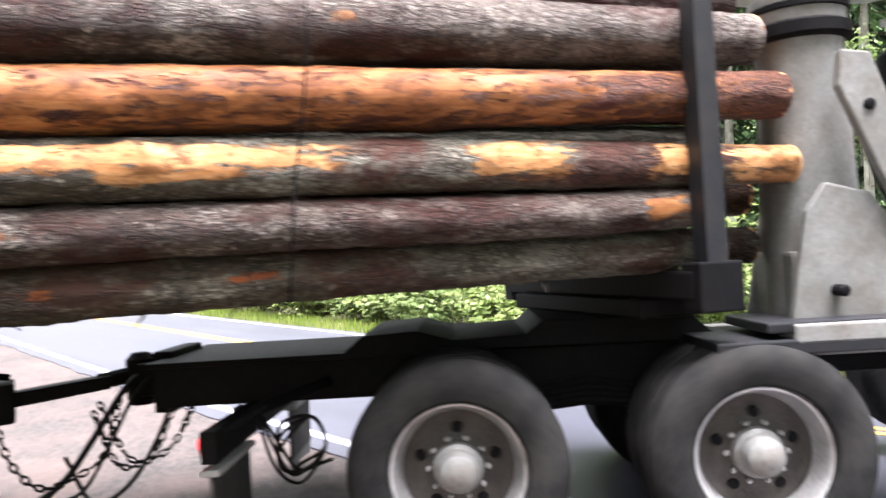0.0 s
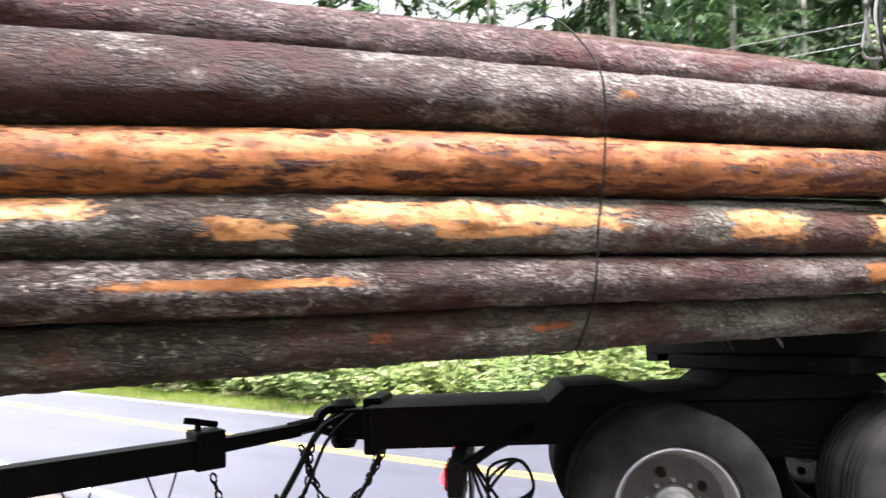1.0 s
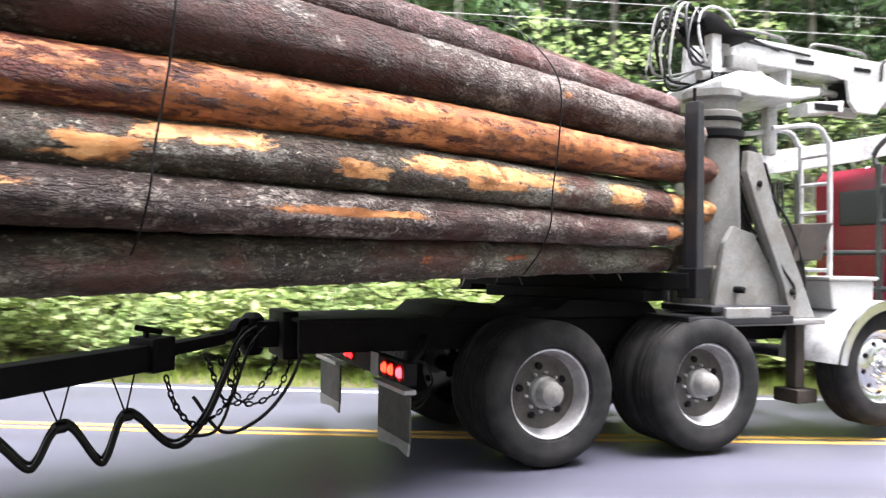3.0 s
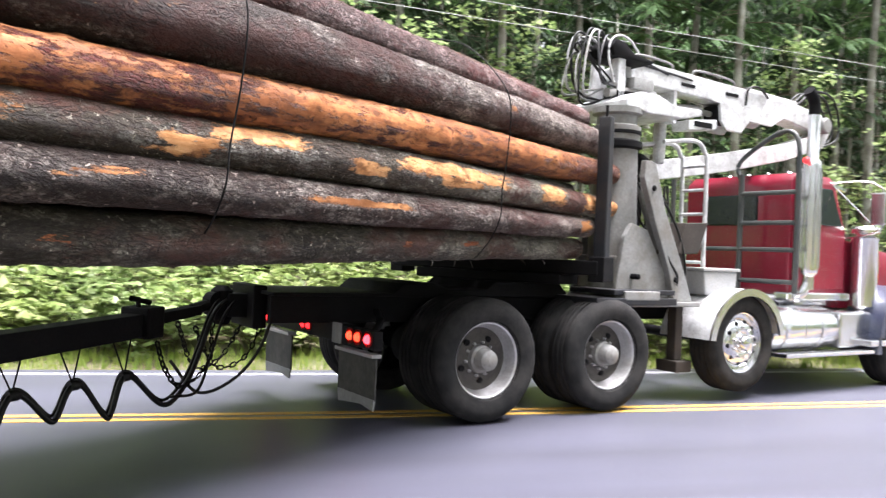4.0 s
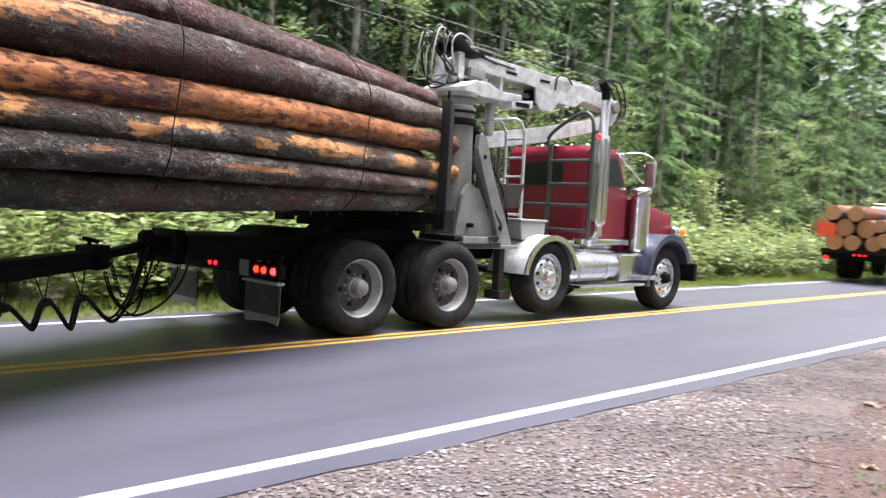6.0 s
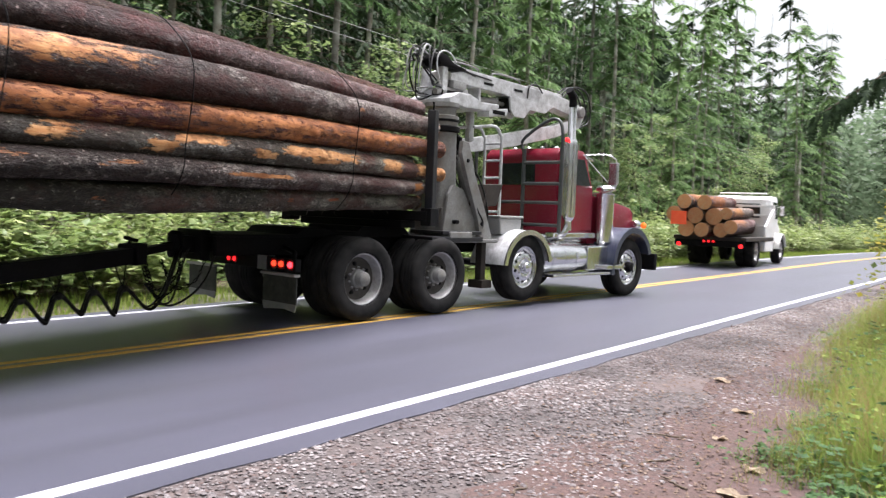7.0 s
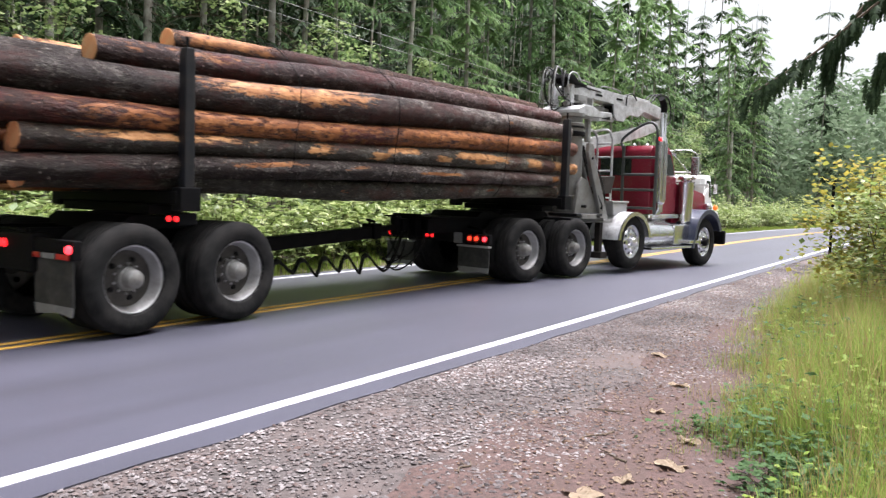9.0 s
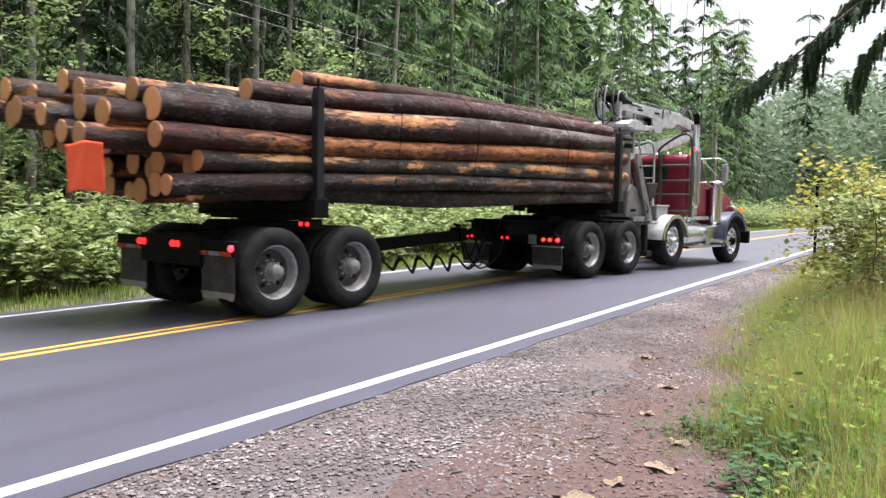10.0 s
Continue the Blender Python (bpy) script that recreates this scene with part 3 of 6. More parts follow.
def chain(parent, pts, link=0.05, name="chain", r=0.008):
    line = smooth_line(pts, 10)
    bm = bmesh.new()
    dist, k = 0.0, 0
    for a, b in zip(line, line[1:]):
        dist += (b - a).length
        if dist >= link * 0.8:
            dist = 0.0
            k += 1
            d = (b - a).normalized()
            side = d.cross(Vector((0, 1, 0.2))).normalized() if k % 2 else d.cross(Vector((0.2, 0.1, 1))).normalized()
            ring = []
            for q in range(9):
                an = 2 * math.pi * q / 8
                ring.append(b + d * (math.cos(an) * link * 0.6) + side * (math.sin(an) * link * 0.35))
            tube(bm, ring, r, 5)
    return part(name, bm, BLACK_STEEL, parent, "dark steel safety chain")


def hose(parent, pts, r=0.016, name="air_hose", material=None, per=8):
    bm = bmesh.new()
    tube(bm, smooth_line(pts, per), r, 7)
    return part(name, bm, material or RUBBER, parent, smooth=60)


def arch(bm, cx, cz, r0, r1, a0, a1, y0, y1, n=18):
    """A curved fender: a ring piece from angle a0 to a1."""
    rings = []
    for i in range(n + 1):
        a = radians(a0 + (a1 - a0) * i / n)
        c, s = math.cos(a), math.sin(a)
        rings.append([bm.verts.new((cx + r * c, y, cz + r * s)) for r, y in ((r0, y0), (r1, y0), (r1, y1), (r0, y1))])
    fs = []
    for a, b in zip(rings, rings[1:]):
        for k in range(4):
            fs.append(bm.faces.new((a[k], a[(k + 1) % 4], b[(k + 1) % 4], b[k])))
    fs += [bm.faces.new(rings[0]), bm.faces.new(rings[-1][::-1])]
    bmesh.ops.recalc_face_normals(bm, faces=fs)
    return bm


def build_truck():
    T = thing("logging_truck", "burgundy long-nosed logging truck with a white loading crane", "truck")
    W = {}
    mid = 1.18
    # frame
    for y in (0.75, 1.53):
        bm = bmesh.new()
        box(bm, -1.7, 7.3, y - 0.04, y + 0.04, 0.82, 1.05, 0.01)
        part("frame_rail", bm, BLACK_STEEL, T)
    for x in (-1.45, -0.7, 0.72, 2.0, 3.4, 5.2):
        bm = bmesh.new()
        box(bm, x - 0.06, x + 0.06, 0.78, 1.5, 0.86, 1.07, 0.01)
        part("cross_member", bm, BLACK_STEEL, T)
    bm = bmesh.new()
    box(bm, -1.72, 0.2, 0.62, 1.72, 1.05, 1.08, 0.008)
    part("deck_plate", bm, BLACK_STEEL, T)
    bm = bmesh.new()
    prism(bm, [(-0.62, 1.07), (-0.5, 1.17), (-0.2, 1.18), (0.0, 1.12), (0.4, 1.13), (0.5, 1.2), (1.3, 1.2), (1.45, 1.05)], 0.62, 1.74, 0.012)
    part("turntable_base", bm, BLACK_STEEL, T)
    bm = bmesh.new()
    box(bm, 1.25, 2.35, 0.02, 0.9, 1.02, 1.09, 0.01)
    box(bm, 1.5, 2.35, 0.05, 0.7, 1.12, 1.17, 0.01)
    part("side_step", bm, WORN_STEEL, T, "dark steel step beside the crane")
    # rear bar and lamps
    bm = bmesh.new()
    box(bm, -1.18, -1.1, -0.12, 2.42, 0.68, 0.83, 0.01)
    part("light_bar", bm, BLACK_STEEL, T)
    for y, m in ((-0.03, RED_LAMP_BRIGHT), (0.14, AMBER_TAIL), (0.28, AMBER_TAIL), (1.1, RED_LAMP), (1.22, RED_LAMP), (1.96, RED_LAMP), (2.1, RED_LAMP)):
        lamp_disc(T, -1.19, y, 0.76, 0.033 if y < 1 or y > 2 else 0.024, m, flat=0.025)
        bm = bmesh.new()
        lathe(bm, [(0.05, -1.196), (0.05, -1.18), (0.062, -1.18), (0.062, -1.196)] if y < 1 or y > 2 else [(0.036, -1.196), (0.036, -1.18), (0.046, -1.18), (0.046, -1.196)], 18, (0, y, 0.76), axis="x", caps=False)
        part("lamp_rim", bm, RED_DULL, T, smooth=40)
    for y in (0.22, 1.9):
        bm = bmesh.new()
        box(bm, -1.19, -1.1, y - 0.33, y + 0.33, 0.62, 0.65, 0.006)
        part("flap_hanger", bm, GREY_BOX, T, "pale steel flap hanger")
    bm = bmesh.new()
    box(bm, -1.186, -1.178, 0.44, 0.62, 0.67, 0.84, 0.002)
    part("plate", bm, FLAP_TIP, T, "small pale plate")
    mudflap(T, -1.14, -0.1, 0.55, 0.2, 0.63)
    mudflap(T, -1.14, 1.58, 2.23, 0.2, 0.63)
    bm = bmesh.new()
    tube(bm, [(-1.12, 0.0, 0.8), (-0.95, 0.2, 0.88), (-0.7, 0.75, 0.92)], 0.03)
    part("bar_bracket", bm, BLACK_STEEL, T)
    # rear hitch
    bm = bmesh.new()
    box(bm, -1.78, -1.66, 0.9, 1.46, 0.76, 1.12, 0.015)
    box(bm, -1.94, -1.74, 1.05, 1.3, 0.84, 1.04, 0.02)
    lathe(bm, [(0.07, 0.78), (0.09, 0.82), (0.09, 1.06), (0.05, 1.1)], 16, (-1.96, mid, 0), axis="z")
    part("hitch", bm, BLACK_STEEL, T, "black pintle hitch")
    chain(T, [(-1.68, 0.95, 0.8), (-1.82, 0.95, 0.52), (-2.05, 1.0, 0.45), (-2.22, 1.05, 0.78)])
    chain(T, [(-1.68, 1.4, 0.8), (-1.88, 1.4, 0.46), (-2.12, 1.35, 0.4), (-2.28, 1.3, 0.76)])
    hose(T, [(-1.6, 0.85, 0.95), (-1.75, 0.8, 0.6), (-1.95, 0.85, 0.35), (-2.2, 0.95, 0.25), (-2.4, 1.05, 0.5)], 0.014)
    for k in range(3):
        hose(T, [(-1.1, 0.6 + 0.03 * k, 0.78), (-1.0 + 0.05 * k, 0.55, 0.5), (-0.85, 0.5, 0.42 + 0.05 * k), (-0.72, 0.55, 0.6), (-0.8, 0.6, 0.75), (-0.98, 0.6, 0.7 - 0.06 * k), (-0.95, 0.62, 0.45), (-0.7, 0.65, 0.5)], 0.01)
    # axles, springs and tanks
    for x, z in ((0.0, 0.55), (1.44, 0.55), (3.52, 0.62), (6.65, 0.53)):
        bm = bmesh.new()
        lathe(bm, [(0.075, 0.3), (0.085, 0.9), (0.2, 1.0), (0.23, 1.18), (0.2, 1.36), (0.085, 1.46), (0.075, 2.06)] if x < 3 else [(0.06, 0.2), (0.06, 2.15)], 16, (x, 0, z))
        part("axle", bm, BLACK_STEEL, T, smooth=40)
    for y in (0.72, 1.6):
        bm = bmesh.new()
        for k in range(5):
            tube(bm, [(0.72 - 0.85 + 0.1 * k, y, 0.66 + 0.035 * k), (0.72, y, 0.74 + 0.035 * k), (0.72 + 0.85 - 0.1 * k, y, 0.66 + 0.035 * k)], 0.03, 6)
        part("leaf_spring", bm, BLACK_STEEL, T)
    bm = bmesh.new()
    lathe(bm, [(0, 3.98), (0.2, 3.985), (0.25, 4.02), (0.262, 4.08), (0.262, 4.6), (0.27, 4.6), (0.27, 4.68), (0.262, 4.68), (0.262, 5.2), (0.25, 5.26), (0, 5.3)], 32, (0, 0.3, 0.74), axis="x")
    part("fuel_tank", bm, CHROME, T, "polished cylindrical fuel tank", smooth=40)
    for x in (4.25, 4.95):
        bm = bmesh.new()
        arch(bm, x, 0.74, 0.264, 0.276, -200, 110, 0, 0.06)
        bmesh.ops.rotate(bm, verts=bm.verts[:], cent=(x, 0.03, 0.74), matrix=Matrix.Rotation(radians(90), 3, "Z"))
        bmesh.ops.translate(bm, verts=bm.verts[:], vec=(0, 0.27, 0))
        part("tank_strap", bm, CHROME, T)
    bm = bmesh.new()
    box(bm, 5.3, 5.98, 0.06, 0.6, 0.5, 0.94, 0.03)
    part("battery_box", bm, CHROME, T, "bright tread-plate battery box")
    bm = bmesh.new()
    box(bm, 4.1, 6.05, -0.06, 0.2, 0.43, 0.48, 0.012)
    box(bm, 5.75, 6.2, -0.08, 0.3, 0.52, 0.6, 0.012)
    part("running_step", bm, CHROME, T, "bright running step")
    # fenders
    bm = bmesh.new()
    arch(bm, 3.4, 0.58, 0.6, 0.625, 12, 172, -0.06, 0.62, 22)
    part("tag_fender", bm, WHITE_STEEL, T, "white curved fender over the lifted axle", smooth=35)
    bm = bmesh.new()
    arch(bm, 3.4, 0.58, 0.55, 0.63, 12, 172, -0.075, -0.05, 22)
    part("fender_rim", bm, CHROME, T, smooth=35)
    for y0, y1 in ((-0.08, 0.42), (1.94, 2.44)):
        bm = bmesh.new()
        arch(bm, 6.62, 0.58, 0.66, 0.69, 18, 176, y0, y1, 22)
        arch(bm, 6.62, 0.58, 0.6, 0.7, 18, 176, y0 - 0.02 if y0 < 1 else y1, y0 + 0.02 if y0 < 1 else y1 + 0.03, 22)
        prism(bm, [(5.93, 0.62), (5.99, 0.66), (6.0, 0.42), (5.9, 0.42)], y0, y1)
        part("front_fender", bm, NAVY, T, "dark blue front fender", smooth=35)
    bm = bmesh.new()
    box(bm, 7.5, 7.62, -0.06, 2.42, 0.46, 0.78, 0.03)
    part("bumper", bm, BLACK_STEEL, T, "dark front bumper")
    # hood, cab
    bm = bmesh.new()
    prism(bm, [(5.8, 0.95), (5.8, 1.86), (6.4, 1.8), (7.3, 1.66), (7.46, 1.58), (7.5, 0.9)], 0.42, 1.94, 0.05)
    part("hood", bm, BURGUNDY, T, "burgundy long hood", smooth=30)
    bm = bmesh.new()
    box(bm, 7.47, 7.55, 0.62, 1.74, 0.85, 1.56, 0.02)
    part("grille", bm, CHROME, T, "chrome radiator grille")
    bm = bmesh.new()
    tube(bm, [(7.35, mid, 1.64), (7.4, mid, 1.78)], 0.012)
    part("hood_ornament", bm, CHROME, T)
    for y in (0.36, 2.0):
        bm = bmesh.new()
        lathe(bm, [(0, 0.0), (0.08, 0.01), (0.1, 0.06), (0.1, 0.14), (0, 0.16)], 18, (7.35, y, 1.32), axis="x")
        part("headlamp", bm, CHROME, T, smooth=40)
    lamp_disc(T, 7.2, 0.05, 1.32, 0.05, AMBER_LAMP, "turn_signal")
    bm = bmesh.new()
    prism(bm, [(4.72, 1.12), (4.7, 2.5), (4.8, 2.62), (5.5, 2.62), (5.62, 2.56), (5.9, 1.9), (5.92, 1.12)], 0.38, 1.98, 0.06)
    cab = part("cab", bm, BURGUNDY, T, "burgundy cab with a rear window", smooth=30)
    bm = bmesh.new()
    box(bm, 4.69, 4.72, 0.84, 1.62, 1.97, 2.36, 0.02)
    part("rear_window", bm, DARK_GLASS, cab, "dark rear window")
    bm = bmesh.new()
    prism(bm, [(5.1, 2.0), (5.12, 2.46), (5.52, 2.46), (5.76, 2.0)], 0.355, 0.385, 0.01)
    part("side_window", bm, DARK_GLASS, cab, "dark side window")
    bm = bmesh.new()
    prism(bm, [(4.98, 1.2), (5.02, 2.52), (5.56, 2.52), (5.84, 1.94), (5.86, 1.2)], 0.37, 0.383, 0.004)
    part("cab_door", bm, BURGUNDY, cab, "burgundy cab door")
    bm = bmesh.new()
    box(bm, 5.06, 5.2, 0.345, 0.372, 1.74, 1.78, 0.008)
    part("door_handle", bm, CHROME, cab)
    bm = bmesh.new()
    prism(bm, [(5.55, 2.53), (5.62, 2.56), (5.9, 1.92), (5.83, 1.92)], 0.5, 1.86)
    part("windscreen", bm, DARK_GLASS, cab)
    bm = bmesh.new()
    prism(bm, [(5.5, 2.58), (5.9, 2.5), (5.92, 2.46), (5.5, 2.53)], 0.42, 1.94)
    part("sun_visor", bm, CHROME, cab, "chrome sun visor")
    for k in range(5):
        bm = bmesh.new()
        lathe(bm, [(0.06, 0), (0.055, 0.05), (0.03, 0.08), (0, 0.085)], 12, (5.35, 0.55 + 0.31 * k, 2.62), axis="z")
        part("roof_marker_lamp", bm, CHROME if k else AMBER_LAMP, cab, smooth=50)
    bm = bmesh.new()
    box(bm, 4.55, 5.95, 0.5, 1.86, 0.98, 1.13, 0.02)
    box(bm, 4.6, 5.9, 0.3, 0.5, 1.06, 1.16, 0.02)
    part("cab_sill", bm, CHROME, T, "bright sill under the cab")
    bm = bmesh.new()
    box(bm, 5.72, 5.79, -0.2, -0.02, 2.02, 2.42, 0.02)
    mir = part("mirror", bm, CHROME, T, "chrome door mirror")
    bm = bmesh.new()
    tube(bm, smooth_line([(5.5, 0.4, 2.54), (5.68, 0.05, 2.56), (5.76, -0.1, 2.5), (5.78, -0.14, 2.4), (5.78, -0.14, 2.0), (5.82, 0.1, 1.9), (5.86, 0.38, 1.86)], 5), 0.011)
    tube(bm, [(5.55, 0.38, 2.52), (5.8, -0.08, 1.96)], 0.011)
    part("mirror_bracket", bm, CHROME, mir, smooth=50)
    # intake and exhaust
    bm = bmesh.new()
    lathe(bm, [(0.1, 0.92), (0.165, 1.0), (0.165, 1.86), (0.17, 1.87), (0.12, 1.9), (0.12, 1.92), (0.185, 1.93), (0.19, 1.98), (0.15, 2.02), (0, 2.03)], 28, (6.08, 0.24, 0), axis="z")
    part("air_cleaner", bm, CHROME, T, "chrome air cleaner canister", smooth=35)
    bm = bmesh.new()
    lathe(bm, [(0.065, 1.2), (0.065, 1.36), (0.1, 1.4), (0.105, 1.44), (0.105, 2.68), (0.1, 2.73), (0.07, 2.78), (0.07, 3.3)], 24, (4.86, 0.22, 0), axis="z")
    ex = part("exhaust_pipe", bm, CHROME, T, "chrome exhaust stack with a guard", smooth=40)
    for k in range(9):
        a = 2 * math.pi * k / 9
        bm = bmesh.new()
        tube(bm, [(4.86 + 0.112 * math.cos(a), 0.22 + 0.112 * math.sin(a), 1.46), (4.86 + 0.112 * math.cos(a), 0.22 + 0.112 * math.sin(a), 2.66)], 0.012, 6)
        part("guard_rod", bm, CHROME, ex)
    bm = bmesh.new()
    tube(bm, smooth_line([(4.86, 0.22, 3.28), (4.86, 0.22, 3.42), (4.82, 0.22, 3.5), (4.73, 0.22, 3.58)], 5), 0.068, 14)
    part("stack_tip", bm, BLACK_STEEL, ex, "soot-black bent stack tip", smooth=50)
    lamp_disc(T, 4.7, 0.2, 2.74, 0.035, RED_LAMP, "marker_lamp")
    bm = bmesh.new()
    tube(bm, smooth_line([(4.86, 0.22, 1.3), (4.78, 0.3, 1.1), (4.78, 0.7, 1.0)], 5), 0.06, 12)
    part("exhaust_elbow", bm, CHROME, ex, smooth=50)
    # guard rack behind the cab
    for y in (0.1, 0.88, 1.96):
        bm = bmesh.new()
        tube(bm, [(4.42, y, 1.15), (4.42, y, 2.58)], 0.034)
        part("rack_post", bm, RACK_STEEL, T, "dark post of the guard rack")
    for z in (1.28, 1.66, 1.98, 2.34):
        bm = bmesh.new()
        tube(bm, [(4.42, 0.1, z), (4.42, 0.88 if z > 1.7 else 1.96, z)], 0.028)
        part("rack_bar", bm, RACK_STEEL, T)
    bm = bmesh.new()
    tube(bm, smooth_line([(4.42, 0.88, 2.5), (4.42, 0.94, 2.68), (4.42, 0.78, 2.84), (4.42, 0.4, 3.04), (4.42, 0.2, 3.04), (4.42, 0.11, 2.88), (4.42, 0.1, 2.55)], 6), 0.028, 10)
    part("rack_hoop", bm, RACK_STEEL, T, smooth=50)
    # ladder and boxes
    bm = bmesh.new()
    for y in (0.42, 0.76):
        tube(bm, smooth_line([(3.2, y, 1.08), (3.2, y, 2.5), (3.16, y, 2.68), (3.0, y, 2.8), (2.5, y, 2.74)], 6), 0.024, 8)
    lad = part("ladder", bm, WHITE_STEEL, T, "white tubular ladder", smooth=50)
    for k in range(6):
        bm = bmesh.new()
        tube(bm, [(3.2, 0.42, 1.2 + 0.27 * k), (3.2, 0.76, 1.2 + 0.27 * k)], 0.018)
        part("rung", bm, WHITE_STEEL, lad)
    bm = bmesh.new()
    prism(bm, [(3.02, 1.12), (2.98, 1.38), (3.54, 1.38), (3.52, 1.12)], 0.22, 0.7, 0.02)
    tb = part("tool_box", bm, GREY_BOX, T, "pale grey plastic tool box")
    bm = bmesh.new()
    box(bm, 2.96, 3.57, 0.2, 0.72, 1.38, 1.415, 0.012)
    part("lid", bm, GREY_BOX, tb)
    # crane
    for y0, y1 in ((0.24, 0.3), (0.86, 0.92)):
        bm = bmesh.new()
        prism(bm, [(1.68, 1.05), (2.5, 1.05), (2.4, 1.34), (2.12, 1.78), (1.9, 1.84), (1.8, 1.7), (1.74, 1.4)], y0, y1, 0.015)
        part("crane_base_plate", bm, GREY_STEEL, T, "weathered grey steel crane base plate")
    for y0, y1 in ((0.16, 0.235), (0.93, 1.0)):
        bm = bmesh.new()
        prism(bm, [(2.46, 1.05), (2.74, 1.05), (2.6, 1.36), (2.28, 2.0), (2.12, 2.46), (1.98, 2.48), (1.96, 2.3), (2.14, 1.86), (2.38, 1.34)], y0, y1, 0.012)
        part("mast_strut", bm, GREY_STEEL, T, "weathered grey strut that leans against the mast")
    bm = bmesh.new()
    box(bm, 1.6, 2.8, 0.1, 1.5, 1.0, 1.05, 0.012)
    box(bm, 1.74, 1.86, 0.31, 0.85, 1.05, 1.5, 0.02)
    box(bm, 1.62, 2.1, 0.02, 0.24, 1.06, 1.16, 0.012)
    part("crane_foot", bm, GREY_STEEL, T, "grey steel foot plate under the mast")
    bm = bmesh.new()
    prism(bm, [(2.8, 0.95), (3.0, 0.95), (2.86, 1.4), (2.5, 2.1), (2.42, 2.1), (2.68, 1.4)], 0.42, 0.5, 0.012)
    tube(bm, [(2.95, 0.6, 1.0), (2.4, 0.66, 2.3)], 0.05, 12)
    part("crane_brace", bm, GREY_STEEL, T, "weathered grey crane brace")
    for x, z in ((1.92, 1.3), (2.47, 1.28), (2.1, 2.2)):
        bm = bmesh.new()
        lathe(bm, [(0.03, 0.25), (0.03, 0.15), (0.02, 0.142), (0, 0.14)], 10, (x, 0, z))
        part("pin_cap", bm, BLACK_STEEL, T)
    hose(T, [(2.3, 0.22, 1.8), (2.36, 0.17, 1.5), (2.5, 0.16, 1.3), (2.46, 0.2, 1.08)], 0.014)
    hose(T, [(2.2, 0.3, 2.3), (2.5, 0.24, 1.9), (2.64, 0.2, 1.5), (2.7, 0.24, 1.1)], 0.014)
    cx, cy = 2.12, 1.05
    mx, my = 1.95, 0.57
    bm = bmesh.new()
    lathe(bm, [(0.25, 1.05), (0.25, 1.5), (0.235, 2.1), (0.225, 2.6), (0.25, 2.78), (0.25, 2.84), (0.21, 2.86), (0.21, 2.95), (0.26, 2.97), (0.26, 3.03)], 32, (mx, my, 0), axis="z")
    part("crane_mast", bm, GREY_STEEL, T, "grey steel mast", smooth=35)
    bm = bmesh.new()
    lathe(bm, [(0.23, 2.6), (0.27, 2.62), (0.27, 2.68), (0.235, 2.7), (0.235, 2.75), (0.26, 2.76), (0.26, 2.79)], 32, (mx, my, 0), axis="z")
    part("slew_collar", bm, BLACK_STEEL, T, smooth=35)
    bm = bmesh.new()
    prism(bm, [(1.84, 3.03), (2.2, 2.99), (2.7, 3.0), (2.98, 3.06), (2.98, 3.13), (2.55, 3.12), (2.3, 3.2), (2.05, 3.2), (1.84, 3.1)], cy - 0.72, cy + 0.2, 0.015)
    for y in (-0.2, 0.2):
        prism(bm, [(2.15, 3.18), (2.5, 3.12), (2.42, 3.4), (2.36, 3.66), (2.2, 3.66), (2.18, 3.4)], cy + y - 0.025, cy + y + 0.025, 0.008)
    part("crane_turret", bm, WHITE_STEEL, T, "scuffed white steel turret plate")
    bm = bmesh.new()
    box(bm, 2.0, 2.11, cy - 0.42, cy - 0.31, 3.1, 3.6, 0.012)
    part("seat_post", bm, WHITE_STEEL, T)
    bm = bmesh.new()
    box(bm, 2.72, 2.84, cy - 0.36, cy - 0.26, 2.55, 3.01, 0.03)
    part("turret_post", bm, WHITE_STEEL, T)
    bm = bmesh.new()
    tube(bm, smooth_line([(1.86, cy - 0.5, 3.3), (1.78, cy - 0.5, 3.55), (1.8, cy - 0.5, 3.72), (1.92, cy - 0.5, 3.8), (2.08, cy - 0.5, 3.77), (2.2, cy - 0.5, 3.66)], 6), 0.012)
    part("seat_hoop", bm, WHITE_STEEL, T, "pale tubular guard round the operator seat", smooth=50)
    bm = bmesh.new()
    tube(bm, [(1.9, cy - 0.36, 3.22), (2.4, cy - 0.36, 3.3)], 0.05, 12)
    box(bm, 2.2, 2.5, cy - 0.46, cy - 0.34, 3.3, 3.42, 0.015)
    box(bm, 2.55, 2.68, cy - 0.34, cy - 0.22, 3.12, 3.34, 0.015)
    part("swing_motor", bm, GREY_STEEL, T, "grey hydraulic swing motor", smooth=40)
    bm = bmesh.new()
    prism(bm, [(1.9, 3.6), (2.45, 3.58), (2.5, 3.62), (2.2, 3.66), (2.05, 3.76), (1.92, 3.78), (1.86, 3.7)], cy - 0.46, cy - 0.06, 0.02)
    part("operator_seat", bm, BLACK_STEEL, T, "black operator seat", smooth=40)
    bm = bmesh.new()
    box(bm, 2.0, 2.45, cy - 0.42, cy - 0.2, 3.14, 3.26, 0.01)
    valve = part("control_valve", bm, BLACK_STEEL, T)
    for k in range(6):
        bm = bmesh.new()
        tube(bm, [(2.05 + 0.06 * k, cy - 0.3, 3.24), (2.0 + 0.07 * k, cy - 0.36, 3.42)], 0.012, 6)
        part("lever", bm, BLACK_STEEL, valve)
    random.seed(4)
